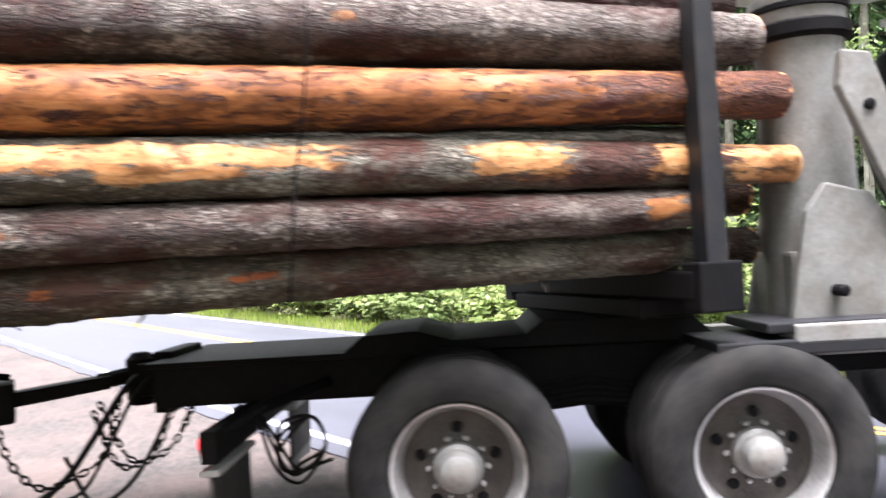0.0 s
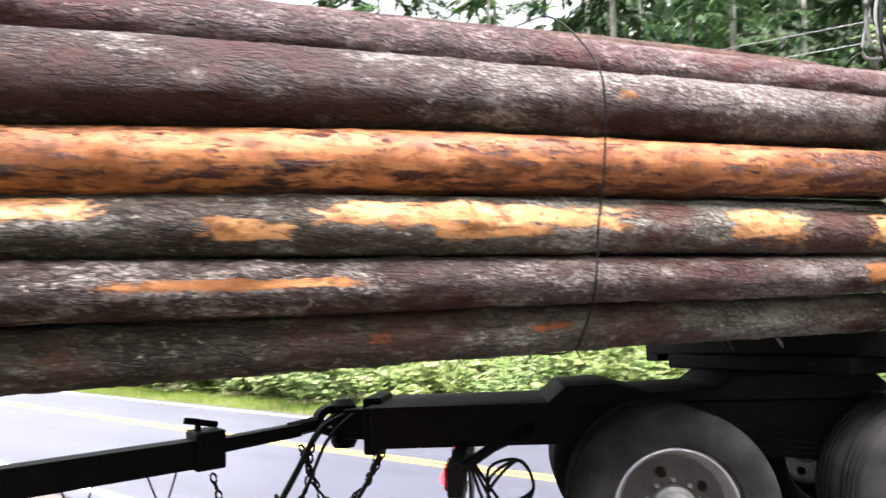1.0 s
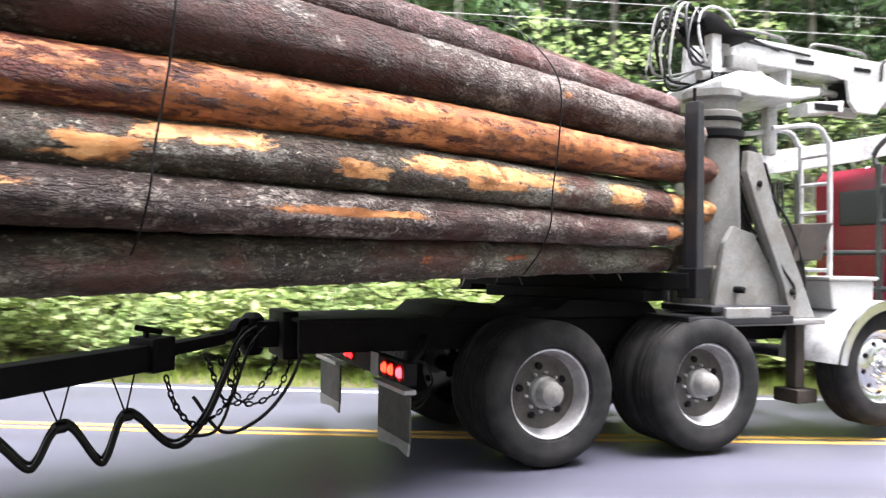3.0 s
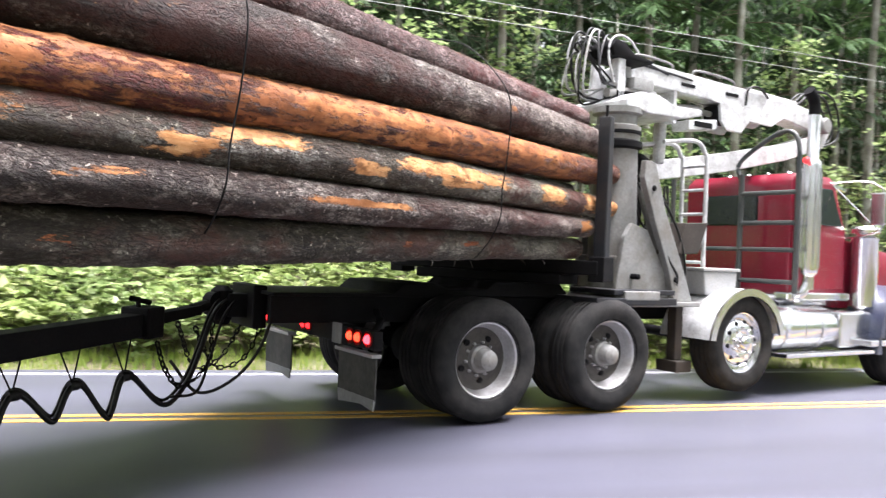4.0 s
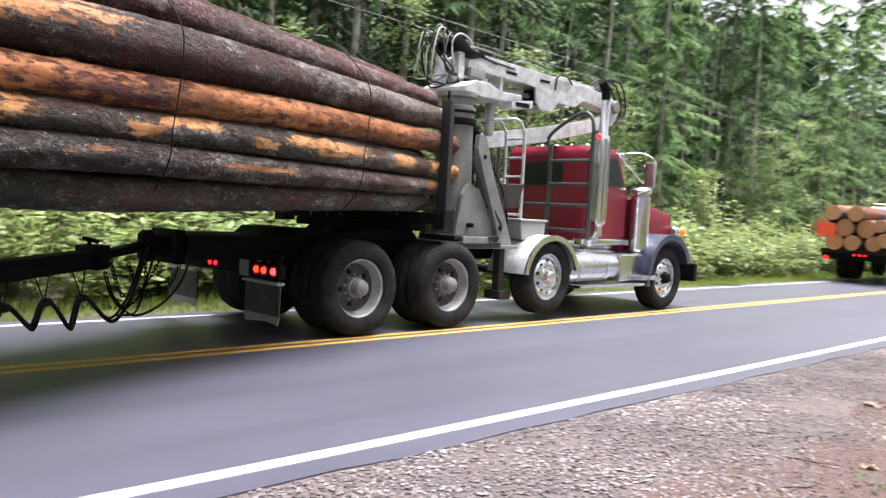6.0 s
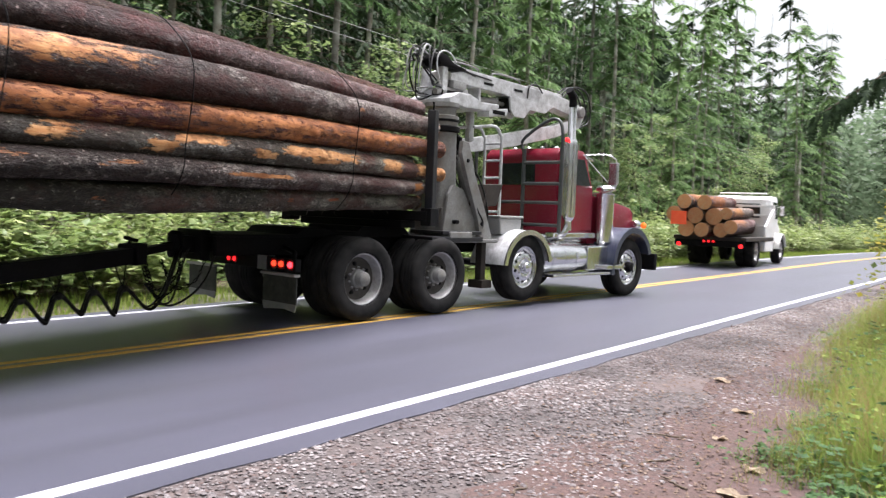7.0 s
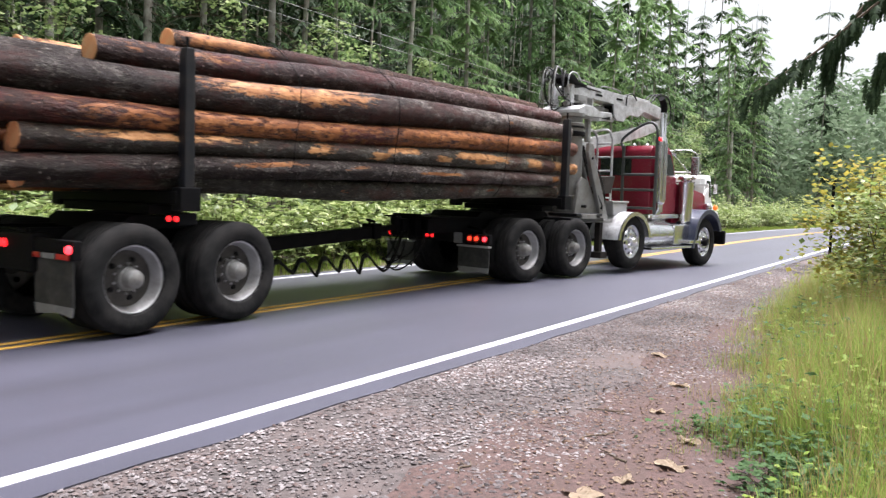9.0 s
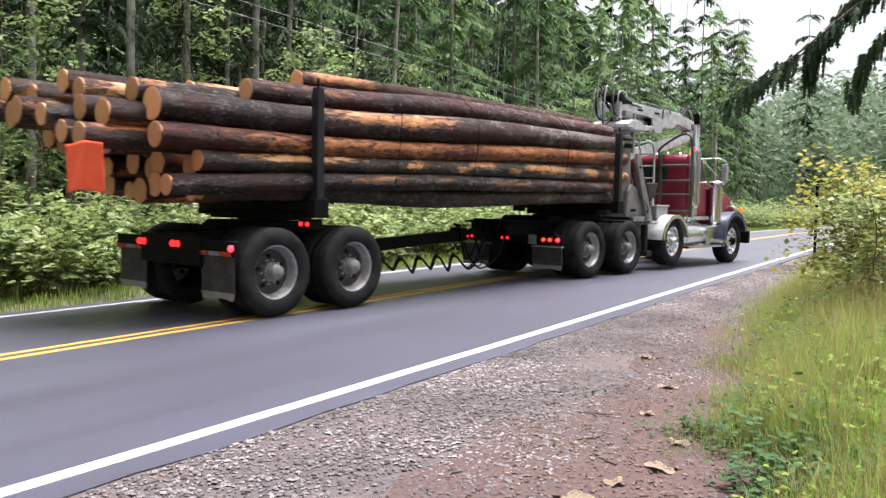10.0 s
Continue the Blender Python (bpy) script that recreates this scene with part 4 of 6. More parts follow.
    for k in range(12):
        a = random.uniform(-0.35, 0.35)
        z = random.uniform(3.15, 3.6)
        hose(T, [(1.95 + random.uniform(0, 0.3), cy + a, z), (1.72 + random.uniform(-0.12, 0.05), cy + a * 1.3, z + random.uniform(-0.1, 0.3)), (1.8 + random.uniform(-0.1, 0.1), cy + a, 3.8 + random.uniform(-0.15, 0.12)), (2.3, cy + a * 0.5, 3.72 + random.uniform(-0.1, 0.1)), (2.9 + random.uniform(0, 0.6), cy + a * 0.4, 3.62)], 0.011 + 0.004 * random.random(), "hydraulic_hose", (RUBBER, GREY_BOX, WORN_STEEL)[k % 3])
    # boom from the turret forward over the cab, then folded back beneath
    bm = bmesh.new()
    prism(bm, [(2.26, 3.42), (2.3, 3.6), (2.6, 3.72), (5.4, 3.63), (6.1, 3.54), (6.2, 3.42), (6.08, 3.28), (5.2, 3.4), (3.9, 3.44), (2.6, 3.47)], cy - 0.13, cy + 0.13, 0.015)
    boom = part("crane_boom", bm, WHITE_STEEL, T, "white painted crane boom")
    for x in (3.3, 4.1):
        bm = bmesh.new()
        box(bm, x, x + 0.24, cy - 0.139, cy - 0.131, 3.53, 3.57, 0)
        part("marking_bar", bm, BLACK_STEEL, boom, "dark unreadable marking")
    for x in (2.68, 3.2):
        bm = bmesh.new()
        box(bm, x, x + 0.05, cy - 0.12, cy + 0.12, 3.08, 3.46, 0.006)
        part("strut", bm, WHITE_STEEL, boom)
    for y in (-0.15, 0.11):
        bm = bmesh.new()
        prism(bm, [(3.75, 3.44), (3.98, 3.42), (4.02, 3.2), (4.12, 3.1), (4.4, 3.1), (4.56, 3.26), (5.0, 3.25), (5.3, 3.41)], cy + y, cy + y + 0.04, 0.008)
        part("boom_bracket", bm, WHITE_STEEL, boom)
    bm = bmesh.new()
    box(bm, 3.98, 4.4, cy - 0.1, cy + 0.1, 3.2, 3.4, 0.01)
    part("pivot_block", bm, BLACK_STEEL, boom)
    bm = bmesh.new()
    prism(bm, [(3.45, 3.03), (3.95, 3.09), (3.95, 3.21), (3.45, 3.15)], cy - 0.14, cy + 0.12, 0.012)
    hb = part("valve_box", bm, WHITE_STEEL, boom, "white box hung under the boom")
    bm = bmesh.new()
    box(bm, 3.54, 3.86, cy - 0.147, cy - 0.142, 3.085, 3.15, 0)
    part("slot", bm, BLACK_STEEL, hb)
    for x0, z0, x1, z1 in ((2.5, 3.73, 3.2, 3.71), (3.5, 3.7, 4.3, 3.68)):
        bm = bmesh.new()
        tube(bm, smooth_line([(x0, cy - 0.1, z0 - 0.02), (x0 + 0.1, cy - 0.12, z0 + 0.05), (x1 - 0.1, cy - 0.12, z1 + 0.05), (x1, cy - 0.1, z1 - 0.02)], 5), 0.014)
        part("hydraulic_pipe", bm, GREY_STEEL, boom, smooth=50)
    bm = bmesh.new()
    tube(bm, [(2.75, cy, 3.2), (3.75, cy, 3.31)], 0.07, 14)
    tube(bm, [(3.75, cy, 3.31), (4.25, cy, 3.28)], 0.035, 10)
    tube(bm, [(4.6, cy - 0.05, 3.66), (5.6, cy - 0.05, 3.62)], 0.05, 12)
    part("hydraulic_cylinder", bm, GREY_STEEL, boom, "grey hydraulic cylinder", smooth=40)
    bm = bmesh.new()
    prism(bm, [(2.75, 2.36), (2.72, 2.58), (4.2, 2.84), (5.4, 3.08), (6.0, 3.26), (6.3, 3.5), (6.36, 3.34), (6.2, 3.1), (5.4, 2.86), (4.2, 2.6)], cy - 0.1, cy + 0.1, 0.012)
    part("crane_stick", bm, WHITE_STEEL, T, "white crane stick folded over the cab")
    bm = bmesh.new()
    lathe(bm, [(0.09, cy - 0.19), (0.11, cy - 0.17), (0.11, cy + 0.17), (0.09, cy + 0.19)], 22, (6.16, 0, 3.4))
    part("knuckle_pin", bm, GREY_STEEL, T, smooth=40)
    for k in range(3):
        hose(T, [(5.6, cy - 0.1 + 0.1 * k, 3.62), (5.95, cy - 0.1 + 0.1 * k, 3.84), (6.35, cy - 0.12 + 0.12 * k, 3.8), (6.55, cy - 0.1 + 0.1 * k, 3.5), (6.5, cy - 0.1 + 0.1 * k, 3.25), (6.2, cy - 0.1 + 0.1 * k, 3.12)], 0.016, "hydraulic_hose")
    hose(T, [(4.9, cy - 0.15, 3.6), (4.7, cy - 0.17, 3.7), (4.5, cy - 0.16, 3.66), (4.45, cy - 0.16, 3.45)], 0.014, "hydraulic_hose")
    # grapple folded behind the cab
    bm = bmesh.new()
    for s in (-1, 1):
        prism(bm, [(2.62, 2.5), (2.85, 2.5), (3.0, 2.1), (2.95, 1.7), (2.75, 1.45), (2.68, 1.6), (2.8, 1.9), (2.72, 2.2)], cy + s * 0.16 - 0.05, cy + s * 0.16 + 0.05, 0.012)
    lathe(bm, [(0.1, 2.4), (0.14, 2.45), (0.14, 2.62), (0.08, 2.68)], 16, (2.76, cy, 0), axis="z")
    part("grapple", bm, BLACK_STEEL, T, "black log grapple")
    for k in range(6):
        hose(T, [(2.3, 0.6 + 0.05 * k, 2.4), (2.55, 0.55 + 0.06 * k, 2.1 - 0.08 * k), (2.8, 0.6 + 0.06 * k, 1.9), (2.9, 0.7 + 0.05 * k, 2.3)], 0.013, "hydraulic_hose")
    lamp_disc(T, 2.32, 0.72, 2.42, 0.022, AMBER_LAMP, "marker_lamp")
    # outrigger
    bm = bmesh.new()
    prism(bm, [(2.52, 1.54), (2.66, 1.88), (3.0, 1.9), (2.86, 1.56)], 0.2, 0.5, 0.012)
    part("outrigger_box", bm, RUST, T, "rusty brown steel box")
    bm = bmesh.new()
    box(bm, 2.64, 2.75, 0.28, 0.4, 0.42, 1.6, 0.012)
    box(bm, 2.58, 2.82, 0.2, 0.48, 0.3, 0.42, 0.012)
    part("outrigger_leg", bm, RUST, T, "rusty brown outrigger leg")
    # wheels
    for x, z, kind, dual in ((0.0, HUB_Z, "drive", True), (1.44, HUB_Z, "drive", True), (3.4, 0.62, "alloy", False), (6.62, 0.54, "steer", False)):
        W[(x, 0)] = wheel(T, x, 0.02, z, kind, False, dual)
        W[(x, 1)] = wheel(T, x, 2.34, z, kind, True, dual)
    b = bunk(T, 0.887, 1.178, 1.44)
    return T, W, b


def build_trailer():
    T = thing("log_trailer", "black steel two-axle pole trailer under the rear of the load", "trailer")
    W = {}
    for y in (0.78, 1.58):
        bm = bmesh.new()
        box(bm, -0.62, 2.0, y - 0.04, y + 0.04, 0.8, 1.02, 0.01)
        part("frame_rail", bm, BLACK_STEEL, T)
    for x in (-0.55, 0.64, 1.9):
        bm = bmesh.new()
        box(bm, x - 0.08, x + 0.08, 0.8, 1.56, 0.82, 1.0, 0.01)
        part("cross_member", bm, BLACK_STEEL, T)
    bm = bmesh.new()
    prism(bm, [(0.1, 1.0), (0.3, 1.14), (1.0, 1.14), (1.2, 1.0)], 0.5, 1.86, 0.015)
    part("turntable_base", bm, BLACK_STEEL, T)
    for x in (0.0, 1.3):
        bm = bmesh.new()
        lathe(bm, [(0.08, 0.3), (0.08, 2.06)], 14, (x, 0, HUB_Z))
        part("axle", bm, BLACK_STEEL, T, smooth=40)
    for y in (0.72, 1.62):
        bm = bmesh.new()
        for k in range(4):
            tube(bm, [(-0.2 + 0.1 * k, y, 0.62 + 0.035 * k), (0.65, y, 0.72 + 0.035 * k), (1.5 - 0.1 * k, y, 0.62 + 0.035 * k)], 0.03, 6)
        part("leaf_spring", bm, BLACK_STEEL, T)
    # rear bar with lamps and flaps
    bm = bmesh.new()
    box(bm, -0.68, -0.6, -0.08, 2.46, 0.76, 0.94, 0.012)
    box(bm, -0.7, -0.5, 0.55, 1.85, 0.62, 0.98, 0.02)
    part("light_bar", bm, BLACK_STEEL, T, "dark steel light bar")
    for y in (1.02, 1.12, 1.76, 1.86):
        lamp_disc(T, -0.705, y, 0.87, 0.04, RED_LAMP)
    lamp_disc(T, -0.69, -0.02, 0.86, 0.036, RED_LAMP_BRIGHT)
    for y, m in ((0.08, RED_DULL), (0.55, RED_DULL), (1.9, RED_DULL), (2.35, RED_DULL), (0.31, FLAP_TIP), (2.12, FLAP_TIP)):
        bm = bmesh.new()
        box(bm, -0.692, -0.682, y - 0.1, y + 0.1, 0.765, 0.815, 0.002)
        part("reflector", bm, m, T)
    mudflap(T, -0.64, -0.02, 0.6, 0.24, 0.76)
    mudflap(T, -0.64, 1.8, 2.42, 0.24, 0.76)
    for y in (-0.02, 0.1):
        lamp_disc(T, 0.5, 0.06 + y, 1.12, 0.028, RED_LAMP, "marker_lamp")
    bm = bmesh.new()
    box(bm, 0.5, 0.72, 0.0, 0.2, 1.06, 1.18, 0.01)
    part("lamp_bracket", bm, BLACK_STEEL, T)
    # reach pole to the truck
    bm = bmesh.new()
    prism(bm, [(1.85, 0.58), (5.05, 0.75), (5.05, 0.92), (1.85, 0.77)], 1.1, 1.28, 0.012)
    reach = part("reach_pole", bm, BLACK_STEEL, T, "black steel reach pole")
    bm = bmesh.new()
    prism(bm, [(4.9, 0.8), (5.62, 0.87), (5.62, 0.95), (4.9, 0.89)], 1.13, 1.25, 0.01)
    prism(bm, [(4.92, 0.73), (5.1, 0.74), (5.1, 0.97), (4.92, 0.96)], 1.06, 1.32, 0.015)
    tube(bm, [(5.55, 1.19, 0.91), (5.76, 1.19, 0.94)], 0.05, 10)
    tube(bm, [(4.96, 1.19, 0.95), (4.96, 1.19, 1.02), (4.88, 1.19, 1.03), (5.08, 1.19, 0.99)], 0.022, 6)
    part("reach_slide", bm, BLACK_STEEL, reach)
    bm = bmesh.new()
    arch(bm, 5.83, 0.95, 0.05, 0.1, 0, 350, 1.15, 1.23, 16)
    part("eye", bm, BLACK_STEEL, reach)
    wave, hooks = [(1.95, 0.9, 0.7), (2.05, 0.95, 0.4)], []
    for k in range(6):
        x = 2.18 + 0.46 * k
        deep = (0.32, 0.25, 0.33, 0.27, 0.3, 0.25)[k]
        wave += [(x, 1.0, deep + 0.01), (x + 0.08, 1.02, deep + 0.02), (x + 0.18, 1.05, 0.45), (x + 0.25, 1.06, 0.49), (x + 0.33, 1.05, 0.46)]
        hooks.append(x + 0.25)
    wave += [(5.0, 1.0, 0.27), (5.15, 1.0, 0.26), (5.35, 1.02, 0.4), (5.5, 1.04, 0.6), (5.72, 1.08, 0.9), (5.95, 1.1, 1.0)]
    hose(T, wave, 0.02)
    hose(T, [(p[0] + 0.03, p[1] + 0.05, p[2] + 0.025) for p in wave], 0.013)
    hose(T, [(5.1, 0.98, 0.3), (5.4, 0.98, 0.3), (5.58, 1.0, 0.55), (5.75, 1.02, 0.85), (5.98, 1.04, 1.02)], 0.012)
    for x in hooks:
        for dx in (-0.1, 0.1):
            bm = bmesh.new()
            tube(bm, [(x, 1.08, 0.5), (x + dx, 1.12, 0.64 + 0.05 * (x - 1.85))], 0.006, 5)
            part("hose_hanger", bm, BLACK_STEEL, T)
        bm = bmesh.new()
        lathe(bm, [(0.03, -0.04), (0.036, -0.03), (0.036, 0.03), (0.03, 0.04)], 10, (x, 1.07, 0.49), axis="x")
        part("hose_clamp", bm, RUBBER, T, smooth=40)
    chain(T, [(5.0, 1.05, 0.74), (5.08, 1.02, 0.5), (5.25, 1.0, 0.36), (5.55, 1.0, 0.5), (5.65, 1.05, 0.8)])
    for x in (0.0, 1.3):
        W[(x, 0)] = wheel(T, x, 0.02, HUB_Z, "drive", False, True)
        W[(x, 1)] = wheel(T, x, 2.34, HUB_Z, "drive", True, True)
    b = bunk(T, 0.65, 1.18, 1.4)
    return T, W, b


# ---- the load ----
def build_log(name, s0, s1, path, radius, bark, peels, seed, fine, label):
    """A tapered log along x from s0 (butt) to s1. path and radius are functions of s; peels are (from, to, angle, half width, strength)."""
    rnd = random.Random(seed)
    ns, na = (300, 34) if fine else (70, 18)
    ss = np.linspace(s0, s1, ns)
    verts, faces, peel = [], [], []
    knots = [(rnd.uniform(s0, s1), rnd.uniform(0, 2 * math.pi), rnd.uniform(0.025, 0.05)) for _ in range(14 if fine else 5)]
    for i, s in enumerate(ss):
        y, z = path(s)
        r0 = radius(s)
        y += 0.02 * noise.noise(Vector((s * 0.5, seed, 0)))
        z += 0.015 * noise.noise(Vector((s * 0.5, seed, 9)))
        for k in range(na):
            a = 2 * math.pi * k / na
            c, sn = math.cos(a), math.sin(a)
            amt = 0.0
            for p0, p1, pa, pw, st in peels:
                if s < p0 - 0.3 or s > p1 + 0.3:
                    continue
                edge = 0.45 * noise.noise(Vector((s * 1.6, a * 3.6, seed + p0))) + 0.4 * noise.noise(Vector((s * 5.0, a * 14.0, seed + p0)))
                lean = radians(12) * noise.noise(Vector((s * 2.0, p0, seed)))
                da = abs((a - radians(pa) - lean + math.pi) % (2 * math.pi) - math.pi) / radians(pw)
                ds = abs(s - (p0 + p1) / 2) / ((p1 - p0) / 2)
                amt = max(amt, st * max(0.0, min(1.0, (1.5 + edge - math.sqrt(da ** 4 + ds ** 6)) * 0.58)))
            rough = 0.008 * noise.noise(Vector((s * 6, a * 3, seed))) + 0.008 * noise.noise(Vector((s * 20, a * 9, seed)))
            r = r0 * (1 + 0.03 * noise.noise(Vector((s * 0.8, c + seed, sn)))) + rough * (1 - 0.7 * amt) - 0.007 * amt
            for ks, ka, kr in knots:
                if abs(s - ks) < 0.12:
                    q = ((s - ks) / 0.06) ** 2 + (((a - ka + math.pi) % (2 * math.pi) - math.pi) * r0 / 0.05) ** 2
                    r += kr * 0.5 * math.exp(-q)
            verts.append((s, y + r * c, z + r * sn))
            peel.append(amt)
    for i in range(ns - 1):
        for k in range(na):
            faces.append((i * na + k, i * na + (k + 1) % na, i * na + na + (k + 1) % na, i * na + na + k))
    me = bpy.data.meshes.new(name)
    me.from_pydata(verts, [], faces)
    me.polygons.foreach_set("use_smooth", [True] * len(me.polygons))
    at = me.attributes.new("peel", "FLOAT", "POINT")
    at.data.foreach_set("value", peel)
    me.materials.append(BARK[bark])
    me.update()
    ob = new(name, me)
    tagged(ob, label, "log", "logs on the truck")
    for s, d, tag in ((s0, -1, "butt_face"), (s1, 1, "top_face")):
        y, z = path(s)
        y += 0.02 * noise.noise(Vector((s * 0.5, seed, 0)))
        z += 0.015 * noise.noise(Vector((s * 0.5, seed, 9)))
        r0 = radius(s)
        bm = bmesh.new()
        lathe(bm, [(0, d * 0.006), (r0 * 0.9, d * 0.005), (r0 * 0.99, d * -0.002), (r0 * 0.97, d * -0.02)], 26, axis="x")
        fo = part(tag, bm, END, ob, "pale orange sawn face")
        fo.location = (s, y, z)
    return ob


def line_of(knots):
    return curve_through(knots)


def build_load():
    logs = []

    def add(label, bark, ends, ykn, zkn, rkn, peels, seed, fine=True):
        fy, fz, fr = line_of(ykn), line_of(zkn), line_of(rkn)
        logs.append(build_log("log", ends[0], ends[1], lambda s: (fy(s), fz(s)), fr, bark, peels, seed, fine, label))
    # the side towards the verge, from the top down
    add("thin reddish-barked log lying on top of the load", "red", (-8.6, 0.5), [(-9, -0.82), (0.5, -0.66)], [(-9, 2.72), (-6.9, 2.76), (-4.8, 2.87), (-2.5, 2.88), (0.5, 2.9)], [(-9, 0.135), (-4.8, 0.16), (-2.5, 0.15), (0.5, 0.12)],
        [(-8.6, -6.4, 150, 40, 0.5)], 11)
    add("large dark grey scaly-barked log on the load", "grey", (-9.85, 0.45), [(-10, -0.86), (-2.5, -0.98), (0.5, -0.93)], [(-10, 2.44), (-6.9, 2.43), (-4.8, 2.52), (-2.5, 2.58), (0.5, 2.63)], [(-10, 0.185), (-6.9, 0.19), (-4.8, 0.205), (-2.5, 0.172), (0.5, 0.13)],
        [(-7.6, -4.9, 140, 45, 0.9), (-1.8, -1.65, 175, 16, 0.7)], 12)
    add("bright orange log with its bark peeled off", "orange", (-9.9, 0.55), [(-10, -1.0), (-2.5, -1.03), (0.5, -1.0)], [(-10, 2.1), (-6.9, 2.115), (-2.5, 2.265), (0.5, 2.32)], [(-10, 0.145), (-6.9, 0.135), (-2.5, 0.145), (0.5, 0.12)],
        [(-9.0, -4.4, 165, 130, 0.7), (-5.2, 0.3, 165, 130, 0.8), (-4.6, -2.4, 170, 45, 0.92), (-9.9, -4.9, 150, 40, 0.5)], 13)
    add("grey lichened log with pale peeled patches", "lichen", (-9.4, 0.6), [(-10, -1.02), (-2.5, -1.03), (0.5, -1.0)], [(-10, 1.84), (-6.9, 1.9), (-2.5, 1.985), (0.6, 1.97)], [(-10, 0.125), (-6.9, 0.115), (-2.5, 0.13), (0.6, 0.1)],
        [(-3.25, -1.7, 162, 30, 1.0), (-4.7, -4.0, 150, 30, 1.0), (-1.2, -0.66, 168, 54, 1.0), (-0.3, 0.08, 168, 54, 1.0), (0.15, 0.8, 170, 120, 1.0), (-3.7, -3.3, 195, 20, 0.95), (-2.75, -2.1, 192, 20, 0.85), (-5.0, -4.6, 195, 30, 1.0), (-6.1, -5.6, 170, 40, 0.8), (-9.0, -6.9, 150, 35, 0.8)], 14)
    add("dark log with a torn orange strip of bark", "grey", (-9.8, 0.02), [(-10, -1.05), (-2.5, -1.04), (0.1, -1.0)], [(-10, 1.56), (-6.9, 1.675), (-2.5, 1.735), (0.1, 1.76)], [(-10, 0.12), (-6.9, 0.125), (-2.5, 0.112), (0.1, 0.095)],
        [(-4.05, -3.0, 178, 15, 1.0), (-0.3, -0.08, 175, 40, 1.0), (-5.5, -5.0, 170, 11, 0.85), (-7.3, -6.1, 162, 18, 0.85)], 15)
    add("mossy dark log at the bottom of the load", "moss", (-9.3, -0.05), [(-10, -0.92), (-2.5, -0.93), (0.1, -0.9)], [(-10, 1.53), (-7.78, 1.53), (-5.2, 1.46), (-2.5, 1.52), (0.1, 1.55)], [(-10, 0.12), (-6.9, 0.13), (-2.5, 0.12), (0.1, 0.1)],
        [(-3.0, -2.88, 185, 16, 0.9), (-2.3, -2.0, 178, 12, 0.8), (-5.5, -5.3, 186, 12, 0.75)], 16)
    # the rest of the load behind them
    rnd = random.Random(21)
    kinds = ("brown", "grey", "red", "moss", "brown", "lichen")
    words = {"brown": "brown-barked log stacked in the load", "grey": "grey scaly-barked log stacked in the load", "red": "reddish log stacked in the load", "moss": "mossy log stacked in the load", "lichen": "lichened grey log stacked in the load"}
    for col, y in enumerate((-0.6, -0.28, 0.05, 0.38, 0.7, 0.98)):
        for row in range(5):
            r = rnd.uniform(0.115, 0.15)
            z = 1.555 + 0.272 * row + (0.06 if col % 2 else 0.0) + rnd.uniform(-0.02, 0.02)
            if row == 4 and col in (0,):
                z += 0.02
            if row == 4 and col in (1, 3):
                z += 0.06
            back = (-8.9, -9.2, -9.7, -10.2, -9.9)[row] - 0.05 * col - rnd.uniform(0, 0.5)
            if (row, col) in ((2, 0), (2, 1)):
                back = -10.55
            if row == 4 and col == 1:
                back = -9.0
            b = kinds[rnd.randrange(6)]
            bared = (back, back + rnd.uniform(0.3, 2.0), rnd.uniform(100, 260), 50, 0.9)
            if row == 4 and col in (1, 2):
                b, bared = "lichen", (back, back + 3.2, 130, 150, 1.0)
            yy = y + rnd.uniform(-0.03, 0.03)
            add(words[b], b, (back, 0.35 + rnd.uniform(-0.3, 0.3)), [(-12, yy + rnd.uniform(-0.06, 0.06)), (0.6, yy)], [(-12, z - 0.06), (0.6, z)], [(-12, r * 1.1), (0.6, r * 0.85)],
                [bared], 40 + col * 6 + row, False)
    add("short top log with splintered bark", "brown", (-7.5, 0.1), [(-8, -0.42), (0.6, -0.42)], [(-8, 3.0), (-4.8, 3.06), (0.6, 3.04)], [(-8, 0.13), (0.6, 0.1)], [(-7.5, -6.0, 150, 60, 0.9)], 91, False)
    # shreds of bark and moss that hang from the lower logs
    shreds = random.Random(23)
    for log, low, high, count, mat in ((logs[5], 1.41, 1.44, 22, RUST), (logs[4], 1.64, 1.68, 8, RUST)):
        for _ in range(count):
            sx = shreds.uniform(-7.5, -0.6)
            side = -0.97
            y, z, L = side + shreds.uniform(-0.03, 0.06), shreds.uniform(low, high), shreds.uniform(0.03, 0.08)
            lean = shreds.uniform(-0.08, 0.08)
            bm = bmesh.new()
            tube(bm, [(sx, y + 0.03, z + 0.03), (sx + lean * 0.4, y - 0.005, z - L * 0.4), (sx + lean, y - 0.015, z - L)], shreds.uniform(0.005, 0.013), 5, 0.002)
            part("bark_shred", bm, mat, log)
    return logs


def build_bindings():
    """Steel cables cinched round the load."""
    out = []
    for s in (-1.93, -4.58, -6.32):
        pts = []
        for y, z in ((-0.58, 3.16), (-0.78, 3.1), (-1.0, 2.92), (-1.18, 2.66), (-1.2, 2.3), (-1.19, 1.95), (-1.19, 1.72), (-1.06, 1.5), (-0.85, 1.4), (0, 1.4), (0.9, 1.4), (1.16, 1.7), (1.18, 2.4), (1.0, 2.86), (0.4, 3.06), (-0.2, 3.2), (-0.58, 3.16)):
            pts.append((s + 0.05 * math.sin(3 * z), y, z))
        bm = bmesh.new()
        tube(bm, smooth_line(pts, 5), 0.005, 6)
        ob = part("wrapper_cable", bm, BLACK_STEEL, smooth=60)
        out.append(tagged(ob, "thin dark steel cable wrapped round the logs", "cable", "load cables"))
    return out


